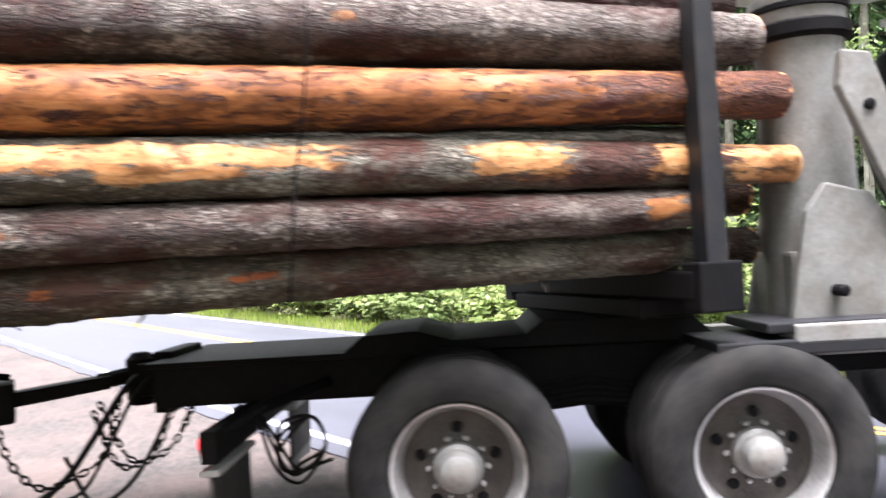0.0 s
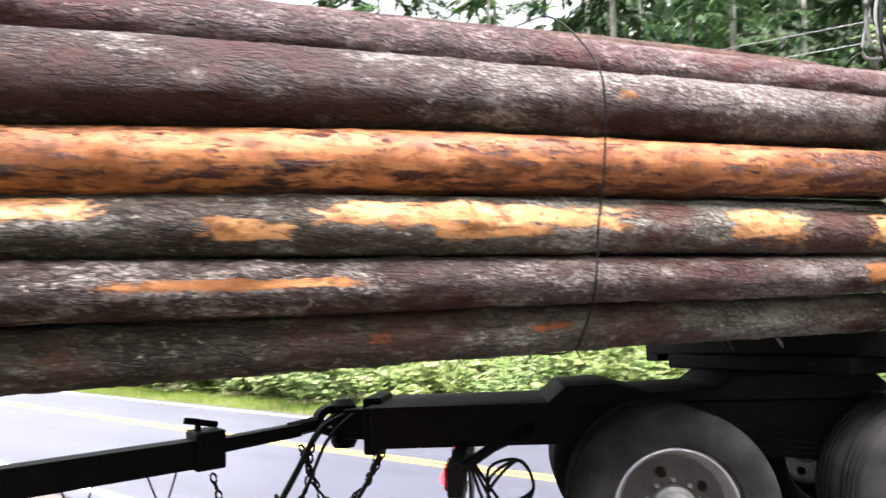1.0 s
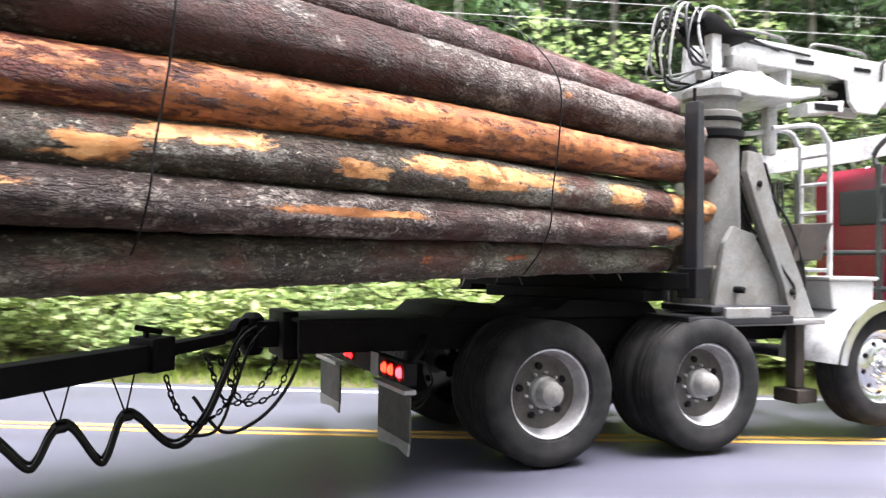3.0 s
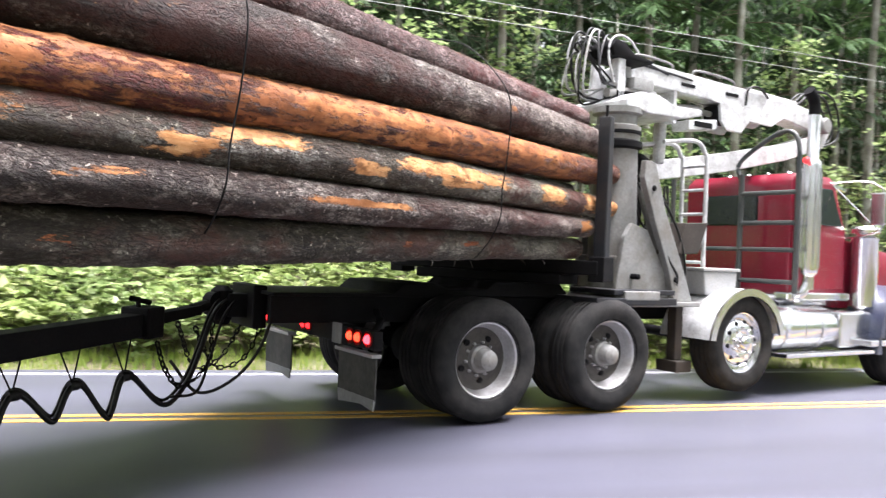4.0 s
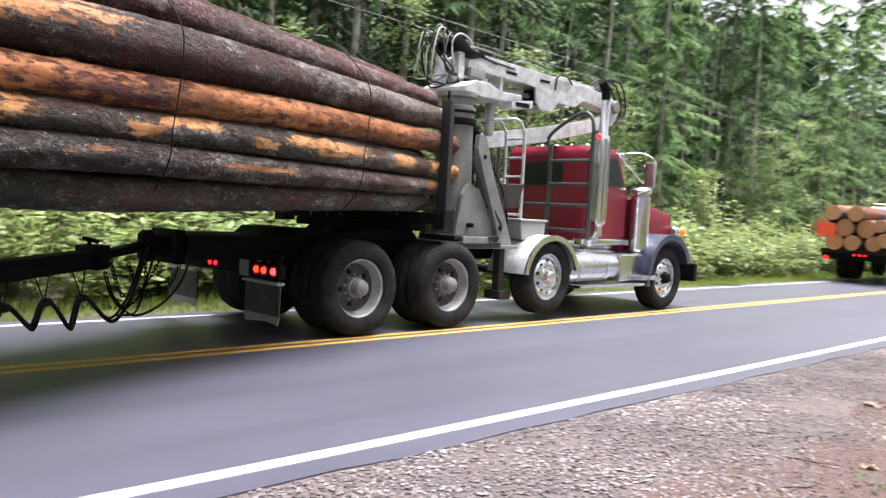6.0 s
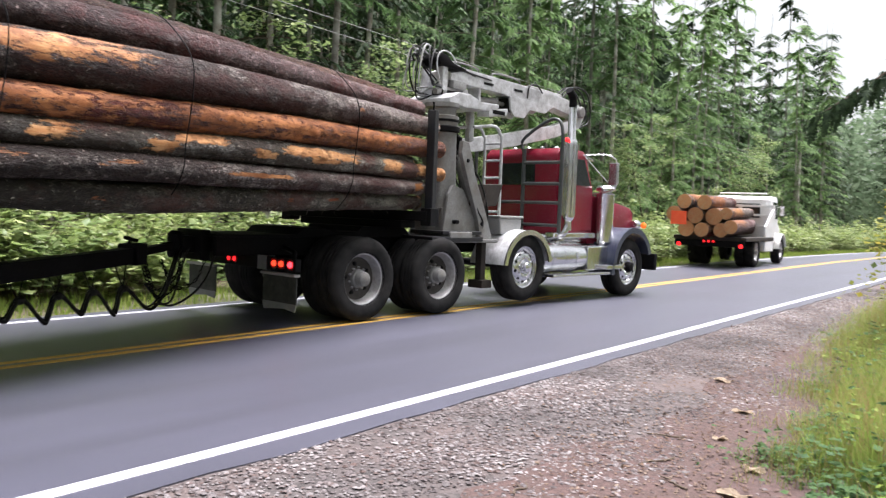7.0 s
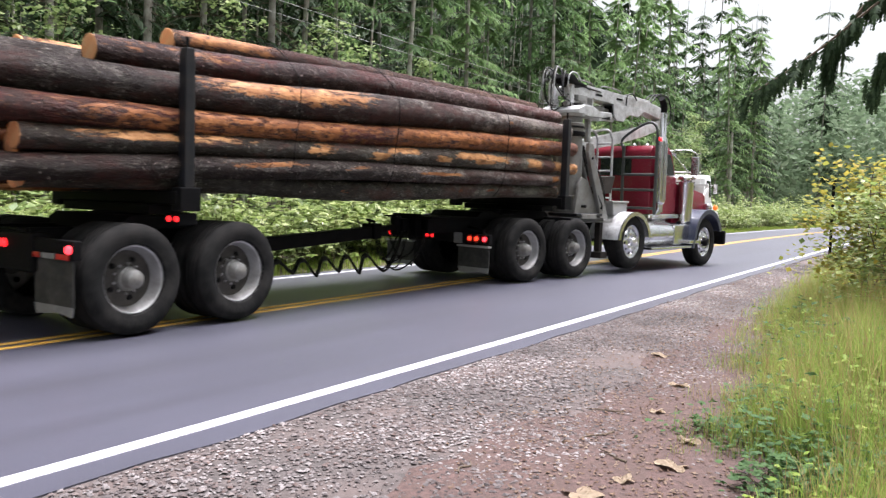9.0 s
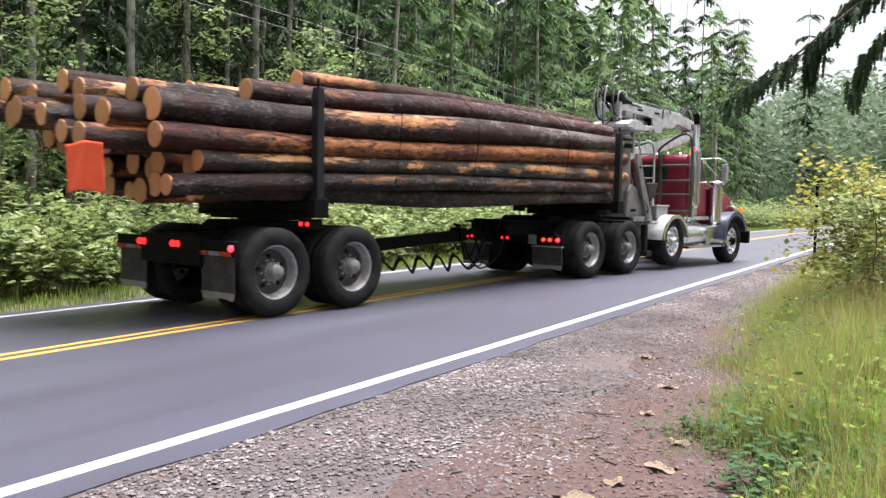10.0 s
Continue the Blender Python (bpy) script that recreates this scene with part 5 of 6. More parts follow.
def build_flag():
    verts, faces = [], []
    n, m = 14, 16
    for i in range(n + 1):
        for j in range(m + 1):
            y, z = -0.38 + 0.76 * i / n, -0.5 * j / m
            verts.append((0.02 * math.sin(y * 9 + z * 4) + 0.03 * z * math.sin(5 * y), y * (1 + 0.06 * z), z + 0.02 * math.cos(6 * y)))
    for i in range(n):
        for j in range(m):
            a = i * (m + 1) + j
            faces.append((a, a + 1, a + m + 2, a + m + 1))
    ob = raw("warning_flag", verts, faces, ORANGE_FLAG, smooth=True)
    so = ob.modifiers.new("thickness", "SOLIDIFY")
    so.thickness = 0.004
    return tagged(ob, "bright orange cloth warning flag hung from the log ends", "flag")


TRUCK, TRUCK_WHEELS, TRUCK_BUNK = build_truck()
TRAILER, TRAILER_WHEELS, TRAILER_BUNK = build_trailer()
LOGS = build_load()
CABLES = build_bindings()
FLAG = build_flag()


# ---- plants ----
FIR = leafy("fir_needles", [(0.05, 0.095, 0.04), (0.105, 0.185, 0.07), (0.19, 0.3, 0.115)], 0.6, 0.35)
HEMLOCK = leafy("hemlock_needles", [(0.12, 0.2, 0.08), (0.2, 0.31, 0.125), (0.31, 0.44, 0.19)], 0.6, 0.5)
# a darker copy of the fir needles, with woodland shade put into the tones
SHADED_FIR = leafy("shaded_fir_needles", [(0.022, 0.04, 0.02), (0.042, 0.072, 0.034), (0.08, 0.125, 0.055)], 0.6, 0.25)
MAPLE = leafy("pale_maple_leaves", [(0.14, 0.21, 0.07), (0.27, 0.35, 0.14), (0.46, 0.52, 0.28)], 0.38, 0.5, 0.4)
BERRY = leafy("bramble_leaves", [(0.13, 0.19, 0.055), (0.3, 0.37, 0.12), (0.55, 0.58, 0.3)], 0.36, 0.5, 0.4)
FERN_GREEN = leafy("fern_green", [(0.05, 0.1, 0.04), (0.075, 0.14, 0.05), (0.11, 0.18, 0.065)], 0.5, 0.4)
# foliage paled and greyed: the haze of distance is put into the colour
HAZY = leafy("haze_tinted_foliage", [(0.1, 0.15, 0.085), (0.16, 0.22, 0.13), (0.24, 0.3, 0.2)], 0.8, 0.4)
YELLOW_LEAF = leafy("yellowing_leaves", [(0.16, 0.2, 0.04), (0.34, 0.31, 0.07), (0.48, 0.36, 0.07)], 0.5, 0.5)
GRASS = leafy("verge_grass", [(0.13, 0.21, 0.04), (0.27, 0.36, 0.075), (0.46, 0.47, 0.15)], 0.5, 0.5)
STRAW = leafy("dry_stalks", [(0.3, 0.22, 0.1), (0.4, 0.3, 0.15), (0.26, 0.15, 0.08)], 0.7, 0.3)
PALE_LEAF = leafy("dry_pale_leaf", [(0.3, 0.23, 0.16), (0.45, 0.38, 0.3)], 0.8, 0.1)
LITTER = leafy("leaf_litter", [(0.12, 0.08, 0.06), (0.24, 0.19, 0.15), (0.08, 0.048, 0.038), (0.17, 0.115, 0.08)], 0.8, 0.1)


def kite(verts, faces, base, tip_dir, side, length, width, fold=0.0):
    """A leaf of two triangles."""
    up = tip_dir.cross(side).normalized()
    i = len(verts)
    verts += [base, base + tip_dir * length * 0.45 + side * width * 0.5 + up * fold, base + tip_dir * length, base + tip_dir * length * 0.45 - side * width * 0.5 + up * fold]
    faces += [(i, i + 1, i + 2), (i, i + 2, i + 3)]


def spray(verts, faces, base, d, length, rnd, leaflets=7, droop=0.35):
    """A flat conifer twig: a drooping rib with thin needles-tufts on both sides."""
    d = d.normalized()
    side = d.cross(Vector((rnd.uniform(-0.3, 0.3), rnd.uniform(-0.3, 0.3), 1))).normalized()
    p = base.copy()
    step = length / leaflets
    for k in range(leaflets):
        f = 1 - k / leaflets
        d = (d + Vector((0, 0, -droop * 0.28))).normalized()
        q = p + d * step
        w = length * 0.25 * (0.35 + f) * rnd.uniform(0.6, 1.25)
        for s in (-1, 1):
            t = (side * s * 0.8 + d * 0.75 + Vector((0, 0, rnd.uniform(-0.35, 0.05)))).normalized()
            i = len(verts)
            verts += [p - d * step * 0.25, p + t * w, q + d * step * 0.15]
            faces.append((i, i + 1, i + 2))
        p = q


def conifer(seed, height, crown_from, density, reach, material, label, radius=0.17, dead=10, tufts=6, step=1.0):
    """A tapered trunk, limbs, and drooping sprays of needles."""
    rnd = random.Random(seed)
    T = thing("conifer_tree", label, "tree", "forest trees")
    bm = bmesh.new()
    pts = [(0.25 * noise.noise(Vector((z * 0.11, seed, 0))) - 0.25 * noise.noise(Vector((0, seed, 0))), 0.25 * noise.noise(Vector((z * 0.11, seed, 5))) - 0.25 * noise.noise(Vector((0, seed, 5))), z) for z in np.linspace(-0.3, height, 22)]
    tube(bm, pts, radius, 10, radius * 0.12)
    trunk = part("trunk", bm, TRUNK, T, smooth=180)
    bm = bmesh.new()
    verts, faces = [], []
    z = crown_from
    segments = 6 if step > 1.2 else 9
    while z < height - 0.5:
        f = (z - crown_from) / (height - crown_from)
        for _ in range(density):
            if rnd.random() < 0.12:
                continue
            a = rnd.uniform(0, 2 * math.pi)
            L = reach * (1 - 0.8 * f) * rnd.uniform(0.55, 1.15)
            d = Vector((math.cos(a), math.sin(a), rnd.uniform(-0.15, 0.15)))
            k = min(21, max(0, int((z + 0.3) / (height + 0.3) * 21)))
            p = Vector((pts[k][0], pts[k][1], z + rnd.uniform(-0.3, 0.3)))
            line = [p]
            n = segments if z < 11 else 5
            for i in range(n):
                d = (d + Vector((rnd.uniform(-0.08, 0.08), rnd.uniform(-0.08, 0.08), -0.54 / n))).normalized()
                p = p + d * (L / n)
                line.append(p)
                for s in (-1, 1, 0):
                    if rnd.random() < 0.2:
                        continue
                    side = d.cross(Vector((0, 0, 1))).normalized()
                    w = (side * s * 0.9 + d * (0.6 if s else 1.0) + Vector((0, 0, rnd.uniform(-0.5, 0.0))))
                    spray(verts, faces, p - d * rnd.uniform(0, L / n), w, (0.35 + 0.35 * (1 - i / n)) * (0.5 + 0.22 * reach) * rnd.uniform(0.6, 1.1) * (0.75 if n == 9 else 1.1), rnd, tufts if z < 11 else 3)
            tube(bm, line[::2], 0.02, 3, 0.005)
        z += rnd.uniform(0.35, 0.6) * step * (1.0 if z < 11 else 1.8)
    for _ in range(dead):
        a = rnd.uniform(0, 2 * math.pi)
        zz = rnd.uniform(0.8, max(1.2, crown_from + 1))
        L = rnd.uniform(0.4, 1.4)
        k = int((zz + 0.3) / (height + 0.3) * 21)
        p = Vector((pts[k][0], pts[k][1], zz))
        d = Vector((math.cos(a), math.sin(a), rnd.uniform(-0.4, 0.2)))
        tube(bm, [p, p + d * L * 0.5, p + d * L + Vector((0, 0, -0.12 * L))], 0.011, 4, 0.003)
    tagged(part("branchwork", bm, TWIG, T), kind="stuff")
    raw("crown", verts, faces, material, T)
    return T


def bare_stem(seed):
    """A slim shaded-out fir: a long bare stem with dead twigs and a small top."""
    T = conifer(seed, 20, 9.5, 2, 1.8, SHADED_FIR, "slim fir stem with dead twigs", 0.085, 46, 3, 1.5)
    return T


def broadleaf(seed, height, spread, leaves, size, material, label, category="tree", name="maple_sapling", stems=3, low=0.3, group="forest saplings"):
    """Thin stems that fork into twigs with separate leaves."""
    rnd = random.Random(seed)
    T = thing(name, label, category, group)
    bm = bmesh.new()
    tips = []
    for s in range(stems):
        a = rnd.uniform(0, 2 * math.pi)
        d = Vector((math.cos(a) * 0.35 * spread / height, math.sin(a) * 0.35 * spread / height, 1)).normalized()
        p = Vector((0.08 * math.cos(a), 0.08 * math.sin(a), -0.1))
        line = [p]
        n = 9
        for i in range(n):
            d = (d + Vector((rnd.uniform(-0.16, 0.16), rnd.uniform(-0.16, 0.16), 0.02))).normalized()
            p = p + d * height * rnd.uniform(0.85, 1.1) / n
            line.append(p)
            if i / n >= low:
                for _ in range(2):
                    b = rnd.uniform(0, 2 * math.pi)
                    e = Vector((math.cos(b), math.sin(b), rnd.uniform(-0.15, 0.45))).normalized()
                    q, tw = p, [p]
                    L = spread * rnd.uniform(0.4, 1.0) * (1.15 - 0.7 * i / n)
                    for j in range(4):
                        e = (e + Vector((rnd.uniform(-0.2, 0.2), rnd.uniform(-0.2, 0.2), -0.08))).normalized()
                        q = q + e * L / 4
                        tw.append(q)
                        tips.append((q, e))
                    tube(bm, tw, 0.004 + 0.001 * height / 4, 4, 0.0015)
        tube(bm, line, 0.012 * height / 2.2, 6, 0.004)
    tagged(part("branchwork", bm, TWIG, T), kind="stuff")
    verts, faces = [], []
    for _ in range(leaves):
        q, e = tips[rnd.randrange(len(tips))]
        c = q + Vector((rnd.gauss(0, 0.11), rnd.gauss(0, 0.11), rnd.gauss(0, 0.08))) * (0.6 + spread * 0.5)
        d = Vector((rnd.uniform(-1, 1), rnd.uniform(-1, 1), rnd.uniform(-0.6, 0.25))).normalized()
        side = d.cross(Vector((rnd.uniform(-0.5, 0.5), rnd.uniform(-0.5, 0.5), 1))).normalized()
        sz = size * rnd.uniform(0.6, 1.3)
        kite(verts, faces, c, d, side, sz, sz * 0.85, sz * 0.08)
    raw("foliage", verts, faces, material, T)
    return T


def bramble(seed, width, height, leaves, material, label, leaf=0.135):
    """A roadside thicket: arching canes and many three-part leaves in clumps."""
    rnd = random.Random(seed)
    T = thing("bramble_bush", label, "bush", "roadside bushes")
    bm = bmesh.new()
    verts, faces = [], []
    anchors = []
    for _ in range(26):
        a = rnd.uniform(0, 2 * math.pi)
        r = width * 0.32 * math.sqrt(rnd.random())
        p = Vector((r * math.cos(a), r * math.sin(a), -0.08))
        d = Vector((rnd.uniform(-0.5, 0.5), rnd.uniform(-0.5, 0.5), 1.1)).normalized()
        L = height * rnd.uniform(0.7, 1.35)
        line = [p]
        for i in range(7):
            d = (d + Vector((rnd.uniform(-0.2, 0.2), rnd.uniform(-0.2, 0.2), -0.17))).normalized()
            p = p + d * L / 7
            line.append(p)
            if i > 0:
                anchors.append((p, d))
        tube(bm, line[::2], 0.009, 3, 0.003)
    tagged(part("cane_tangle", bm, TWIG, T), kind="stuff")
    for _ in range(leaves // 3):
        p, d = anchors[rnd.randrange(len(anchors))]
        c = p + Vector((rnd.gauss(0, 0.15), rnd.gauss(0, 0.15), rnd.gauss(0, 0.1)))
        if c.z < 0.05:
            continue
        out = Vector((rnd.uniform(-1, 1), rnd.uniform(-1, 1), rnd.uniform(-0.5, 0.3))).normalized()
        side = out.cross(Vector((0, 0, 1))).normalized()
        sz = leaf * rnd.uniform(0.6, 1.35)
        for k in (-1, 0, 1):
            dd = (out + side * k * 0.9 + Vector((0, 0, rnd.uniform(-0.2, 0.1)))).normalized()
            ss = dd.cross(Vector((rnd.uniform(-0.4, 0.4), rnd.uniform(-0.4, 0.4), 1))).normalized()
            kite(verts, faces, c, dd, ss, sz, sz * 0.7, sz * 0.06)
    raw("foliage", verts, faces, material, T)
    return T


def sword_fern(seed):
    rnd = random.Random(seed)
    T = thing("sword_fern", "green sword fern at the forest edge", "fern", "ferns")
    verts, faces = [], []
    for k in range(22):
        a = 2 * math.pi * k / 22 + rnd.uniform(-0.2, 0.2)
        L = rnd.uniform(0.6, 1.0)
        d = Vector((math.cos(a) * 0.6, math.sin(a) * 0.6, 0.9)).normalized()
        side = Vector((-math.sin(a), math.cos(a), 0))
        p = Vector((0, 0, 0))
        for i in range(16):
            d = (d + Vector((math.cos(a) * 0.05, math.sin(a) * 0.05, -0.11))).normalized()
            p = p + d * L / 16
            w = 0.11 * math.sin(math.pi * (i + 1.5) / 18)
            for s in (-1, 1):
                kite(verts, faces, p, (side * s + d * 0.3).normalized(), d, w, 0.03)
    raw("fronds", verts, faces, FERN_GREEN, T)
    return T


def scatter(protos, places):
    """The first places take the built things, the rest take copies."""
    used = set()
    for k, (x, y, turn, size) in enumerate(places):
        ob = protos[k % len(protos)]
        m = pose(x, y, ground_height(x, y) - 0.02, 0, 0, turn)
        if id(ob) in used:
            ob = copy_thing(ob, m)
        else:
            used.add(id(ob))
            ob.matrix_basis = m
        ob.scale = (size, size, size)


def forest():
    rnd = random.Random(7)
    firs = [
        conifer(1, 21, 5.4, 3, 2.8, SHADED_FIR, "tall dark fir with a bare lower trunk", 0.12, 26),
        conifer(2, 19, 2.6, 3, 3.2, FIR, "tall fir with drooping limbs", 0.12),
        conifer(3, 22, 6.4, 3, 2.8, FIR, "tall slender fir with a pale trunk", 0.11, 34),
        conifer(4, 17, 1.6, 3, 3.2, HEMLOCK, "light green hemlock with hanging branches", 0.11),
        conifer(5, 15, 1.0, 4, 2.8, HEMLOCK, "feathery hemlock at the forest edge", 0.12),
    ]
    plain = [
        conifer(6, 21, 4.5, 3, 3.2, SHADED_FIR, "dark fir deep in the woods", 0.11, 10, 3, 1.5),
        conifer(7, 18, 3.6, 3, 3.2, SHADED_FIR, "dark slender fir deep in the woods", 0.1, 10, 3, 1.5),
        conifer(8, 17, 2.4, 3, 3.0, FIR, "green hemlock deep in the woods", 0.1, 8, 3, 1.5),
    ]
    places = []
    # stems that stand out along the edge of the woods: bearing from the verge in degrees, distance past the road
    for bearing, depth, size in ((1.7, 6.0, 1.0), (12, 8, 1.0), (19, 6.8, 1.0), (24.6, 8.0, 0.9), (29.3, 7.4, 1.0), (32.7, 8.4, 1.0), (35.6, 6.6, 1.05), (39, 8, 1.0), (43.5, 6.4, 1.1), (47.5, 9, 1.0), (52.9, 7.0, 1.0), (56.6, 6.6, 1.0), (58.0, 9, 0.9), (62.5, 6.8, 1.0), (66.7, 7.2, 0.9), (68.1, 7.6, 0.9), (69.4, 8.6, 0.9), (-10, 8, 1.0), (-18, 9, 1.0), (-26, 8, 1.0), (7, 11, 1.0)):
        tb = math.tan(radians(bearing))
        y = 14.0
        for _ in range(12):
            y = ROAD(max(-100, min(150, y * tb))) + FAR + depth
        places.append((y * tb, y, rnd.uniform(0, 360), size))
    edge = list(places)
    scatter([firs[2], firs[0]], edge[:9] + edge[17:])
    scatter([copy_thing(firs[3], pose(0, 0, 0)), copy_thing(firs[2], pose(0, 0, 0)), copy_thing(firs[4], pose(0, 0, 0))], edge[9:17])
    more = []
    tries = 0
    while len(more) < 185 and tries < 9000:
        tries += 1
        x = rnd.uniform(-24, 95)
        depth = 8.0 + 32 * rnd.random() ** 1.3
        y = ROAD(max(-110, min(150, x))) + FAR + depth
        if math.degrees(math.atan2(x, y)) > 76.5:
            continue
        if x < -12 and rnd.random() < 0.35:
            depth = 8.0 + 6 * rnd.random()
            y = ROAD(max(-110, x)) + FAR + depth
        if all((x - a[0]) ** 2 + (y - a[1]) ** 2 > (1.6 + 0.035 * depth) ** 2 for a in more + edge):
            more.append((x, y, rnd.uniform(0, 360), rnd.uniform(0.8, 1.15)))
    more.sort(key=lambda p: p[1] - ROAD(p[0]))
    near = [p for p in more if p[1] - ROAD(p[0]) < FAR + 10.8]
    deep = [p for p in more if p[1] - ROAD(p[0]) >= FAR + 10.8]
    dim = [p for p in near if math.degrees(math.atan2(p[0], p[1])) < 46]
    light = [p for p in near if math.degrees(math.atan2(p[0], p[1])) >= 46]
    scatter([copy_thing(firs[0], pose(0, 0, 0)), copy_thing(firs[2], pose(0, 0, 0)), firs[1]], dim)
    scatter([firs[3], firs[4], copy_thing(firs[3], pose(0, 0, 0)), copy_thing(firs[1], pose(0, 0, 0))], light)
    # slim bare stems inside the woods
    slim = []
    while len(slim) < 60:
        bearing, depth = rnd.uniform(8, 74), rnd.uniform(9, 24)
        tb, y = math.tan(radians(bearing)), 14.0
        for _ in range(12):
            y = ROAD(max(-100, min(150, y * tb))) + FAR + depth
        if y * tb < 60:
            slim.append((y * tb, y, rnd.uniform(0, 360), rnd.uniform(0.55, 0.95)))
    scatter([bare_stem(14), bare_stem(15), bare_stem(16)], slim)
    scatter(plain, deep)
    # the woods round the bend, the far side, and light-blocking trees behind the verge
    bend = []
    for k in range(46):
        x = rnd.uniform(95, 190)
        y = rnd.uniform(-10, 60)
        bearing = math.degrees(math.atan2(x, y))
        bend.append((x, y, rnd.uniform(0, 360), 0.85 if 75 < bearing < 79 else 1.3))
    scatter([copy_thing(plain[2], pose(0, 0, 0)), copy_thing(plain[1], pose(0, 0, 0))], bend)
    left = []
    for k in range(16):
        x = rnd.uniform(-70, -22)
        left.append((x, ROAD(x) + FAR + 9 + rnd.uniform(0, 14), rnd.uniform(0, 360), rnd.uniform(0.7, 0.95)))
    scatter([copy_thing(plain[1], pose(0, 0, 0)), copy_thing(plain[2], pose(0, 0, 0)), copy_thing(plain[0], pose(0, 0, 0))], left)
    side = [(26 + 6.5 * k + rnd.uniform(-2, 2), ROAD(26 + 6.5 * k) - 17 - rnd.uniform(0, 7), rnd.uniform(0, 360), rnd.uniform(0.8, 1.0)) for k in range(10)]
    # unseen trees behind the camera, added to keep low skylight off the logs
    side += [(-34 + 7 * k + rnd.uniform(-2, 2), -12 - rnd.uniform(0, 8), rnd.uniform(0, 360), 1.0) for k in range(9)]
    for k in range(46):
        x = rnd.uniform(-40, 34)
        side.append((x, -5.5 - rnd.uniform(0, 16) - (3 if x < -6 else 0), rnd.uniform(0, 360), rnd.uniform(0.9, 1.15)))
    scatter([copy_thing(plain[2], pose(0, 0, 0)), copy_thing(plain[1], pose(0, 0, 0)), copy_thing(plain[0], pose(0, 0, 0))], side)


def far_woods():
    """Massed dark foliage deep in the woods, the shade there put into its colour."""
    rnd = random.Random(17)
    verts, faces = [], []
    for _ in range(44000):
        x = rnd.uniform(-80, 130)
        depth = rnd.uniform(38, 52)
        y = ROAD(max(-110, min(150, x))) + depth
        if math.degrees(math.atan2(x, y)) > 66:
            continue
        z = rnd.uniform(0, 24)
        d = Vector((rnd.uniform(-1, 1), rnd.uniform(-1, 1), rnd.uniform(-1, 0.1))).normalized()
        s = d.cross(Vector((rnd.uniform(-1, 1), rnd.uniform(-1, 1), 0.6))).normalized()
        kite(verts, faces, Vector((x, y, z)), d, s, rnd.uniform(1.4, 2.8), rnd.uniform(0.7, 1.4))
    tagged(raw("far_woods", verts, faces, SHADED_FIR), "dense dark evergreen woods", "woods", kind="stuff")
    # the thicket round the bend, its distance haze painted into the leaves
    verts, faces = [], []
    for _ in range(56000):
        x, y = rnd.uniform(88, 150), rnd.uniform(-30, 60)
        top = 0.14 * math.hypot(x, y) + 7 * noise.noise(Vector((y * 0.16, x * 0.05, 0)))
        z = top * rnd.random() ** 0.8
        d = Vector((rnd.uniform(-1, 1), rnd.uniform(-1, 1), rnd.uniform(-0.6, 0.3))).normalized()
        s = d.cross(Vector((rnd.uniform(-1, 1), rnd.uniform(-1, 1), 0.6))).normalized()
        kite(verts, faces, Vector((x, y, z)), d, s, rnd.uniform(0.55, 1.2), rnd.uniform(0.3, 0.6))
    tagged(raw("far_thicket", verts, faces, HAZY), "light green thicket round the bend, paled with painted haze", "woods", kind="stuff")


def roadside_plants():
    rnd = random.Random(9)
    brambles = [
        bramble(31, 2.4, 1.5, 2600, BERRY, "yellow-green bramble bush on the verge"),
        bramble(32, 2.2, 1.7, 2600, BERRY, "dense salmonberry thicket by the road"),
        bramble(33, 2.0, 1.2, 2200, MAPLE, "pale-leaved low bush by the road"),
        bramble(34, 2.2, 1.4, 2400, BERRY, "light green bush at the forest edge", 0.16),
    ]
    places = []
    x = -42.0
    while x < 72:
        for off in (FAR + 2.3, FAR + 3.8, FAR + 5.4)[:3 if x < 36 else 2]:
            xx = x + rnd.uniform(-0.5, 0.5)
            px, py = road_point(xx, off + rnd.uniform(-0.4, 0.4))
            places.append((px, py, rnd.uniform(0, 360), rnd.uniform(0.75, 1.1) * (0.9 + 0.06 * (off - FAR))))
        x += 1.85 if -24 < x < 35 else 3.0
    rnd.shuffle(places)
    scatter(brambles, places)
    saps = [broadleaf(51, 5.2, 1.5, 1500, 0.12, MAPLE, "pale-leaved vine maple at the forest edge"), broadleaf(52, 6.5, 1.8, 1900, 0.12, MAPLE, "slender alder sapling with pale leaves", stems=2, low=0.25), broadleaf(53, 3.6, 1.3, 1300, 0.12, BERRY, "young maple with yellow-green leaves")]
    spots = []
    for bearing, depth in ((-22, 5), (-12, 5.5), (2, 6), (10, 5), (20, 6.2), (27, 5.5), (31, 6), (41, 5.5), (45, 6.5), (49, 5.2), (53, 6), (60, 5.5), (63, 6), (65.5, 5), (69, 5.5), (71, 6), (72.5, 7)):
        tb = math.tan(radians(bearing))
        y = 14.0
        for _ in range(12):
            y = ROAD(max(-100, min(150, y * tb))) + FAR + depth
        spots.append((y * tb, y, rnd.uniform(0, 360), rnd.uniform(0.85, 1.2)))
    scatter(saps, spots)
    ferns = [sword_fern(61), sword_fern(62)]
    fs = []
    for _ in range(26):
        xx = rnd.uniform(-16, 45)
        px, py = road_point(xx, FAR + rnd.uniform(4.2, 7.0))
        fs.append((px, py, rnd.uniform(0, 360), rnd.uniform(0.9, 1.7)))
    scatter(ferns, fs)


VERGE = curve_through([(2.5, 0.2), (3.8, 1.05), (4.6, 1.4), (6.2, 1.75), (10.4, 2.55), (16, 3.2), (21.3, 3.7), (40, 4.3), (60, 3.0), (90, -5)])


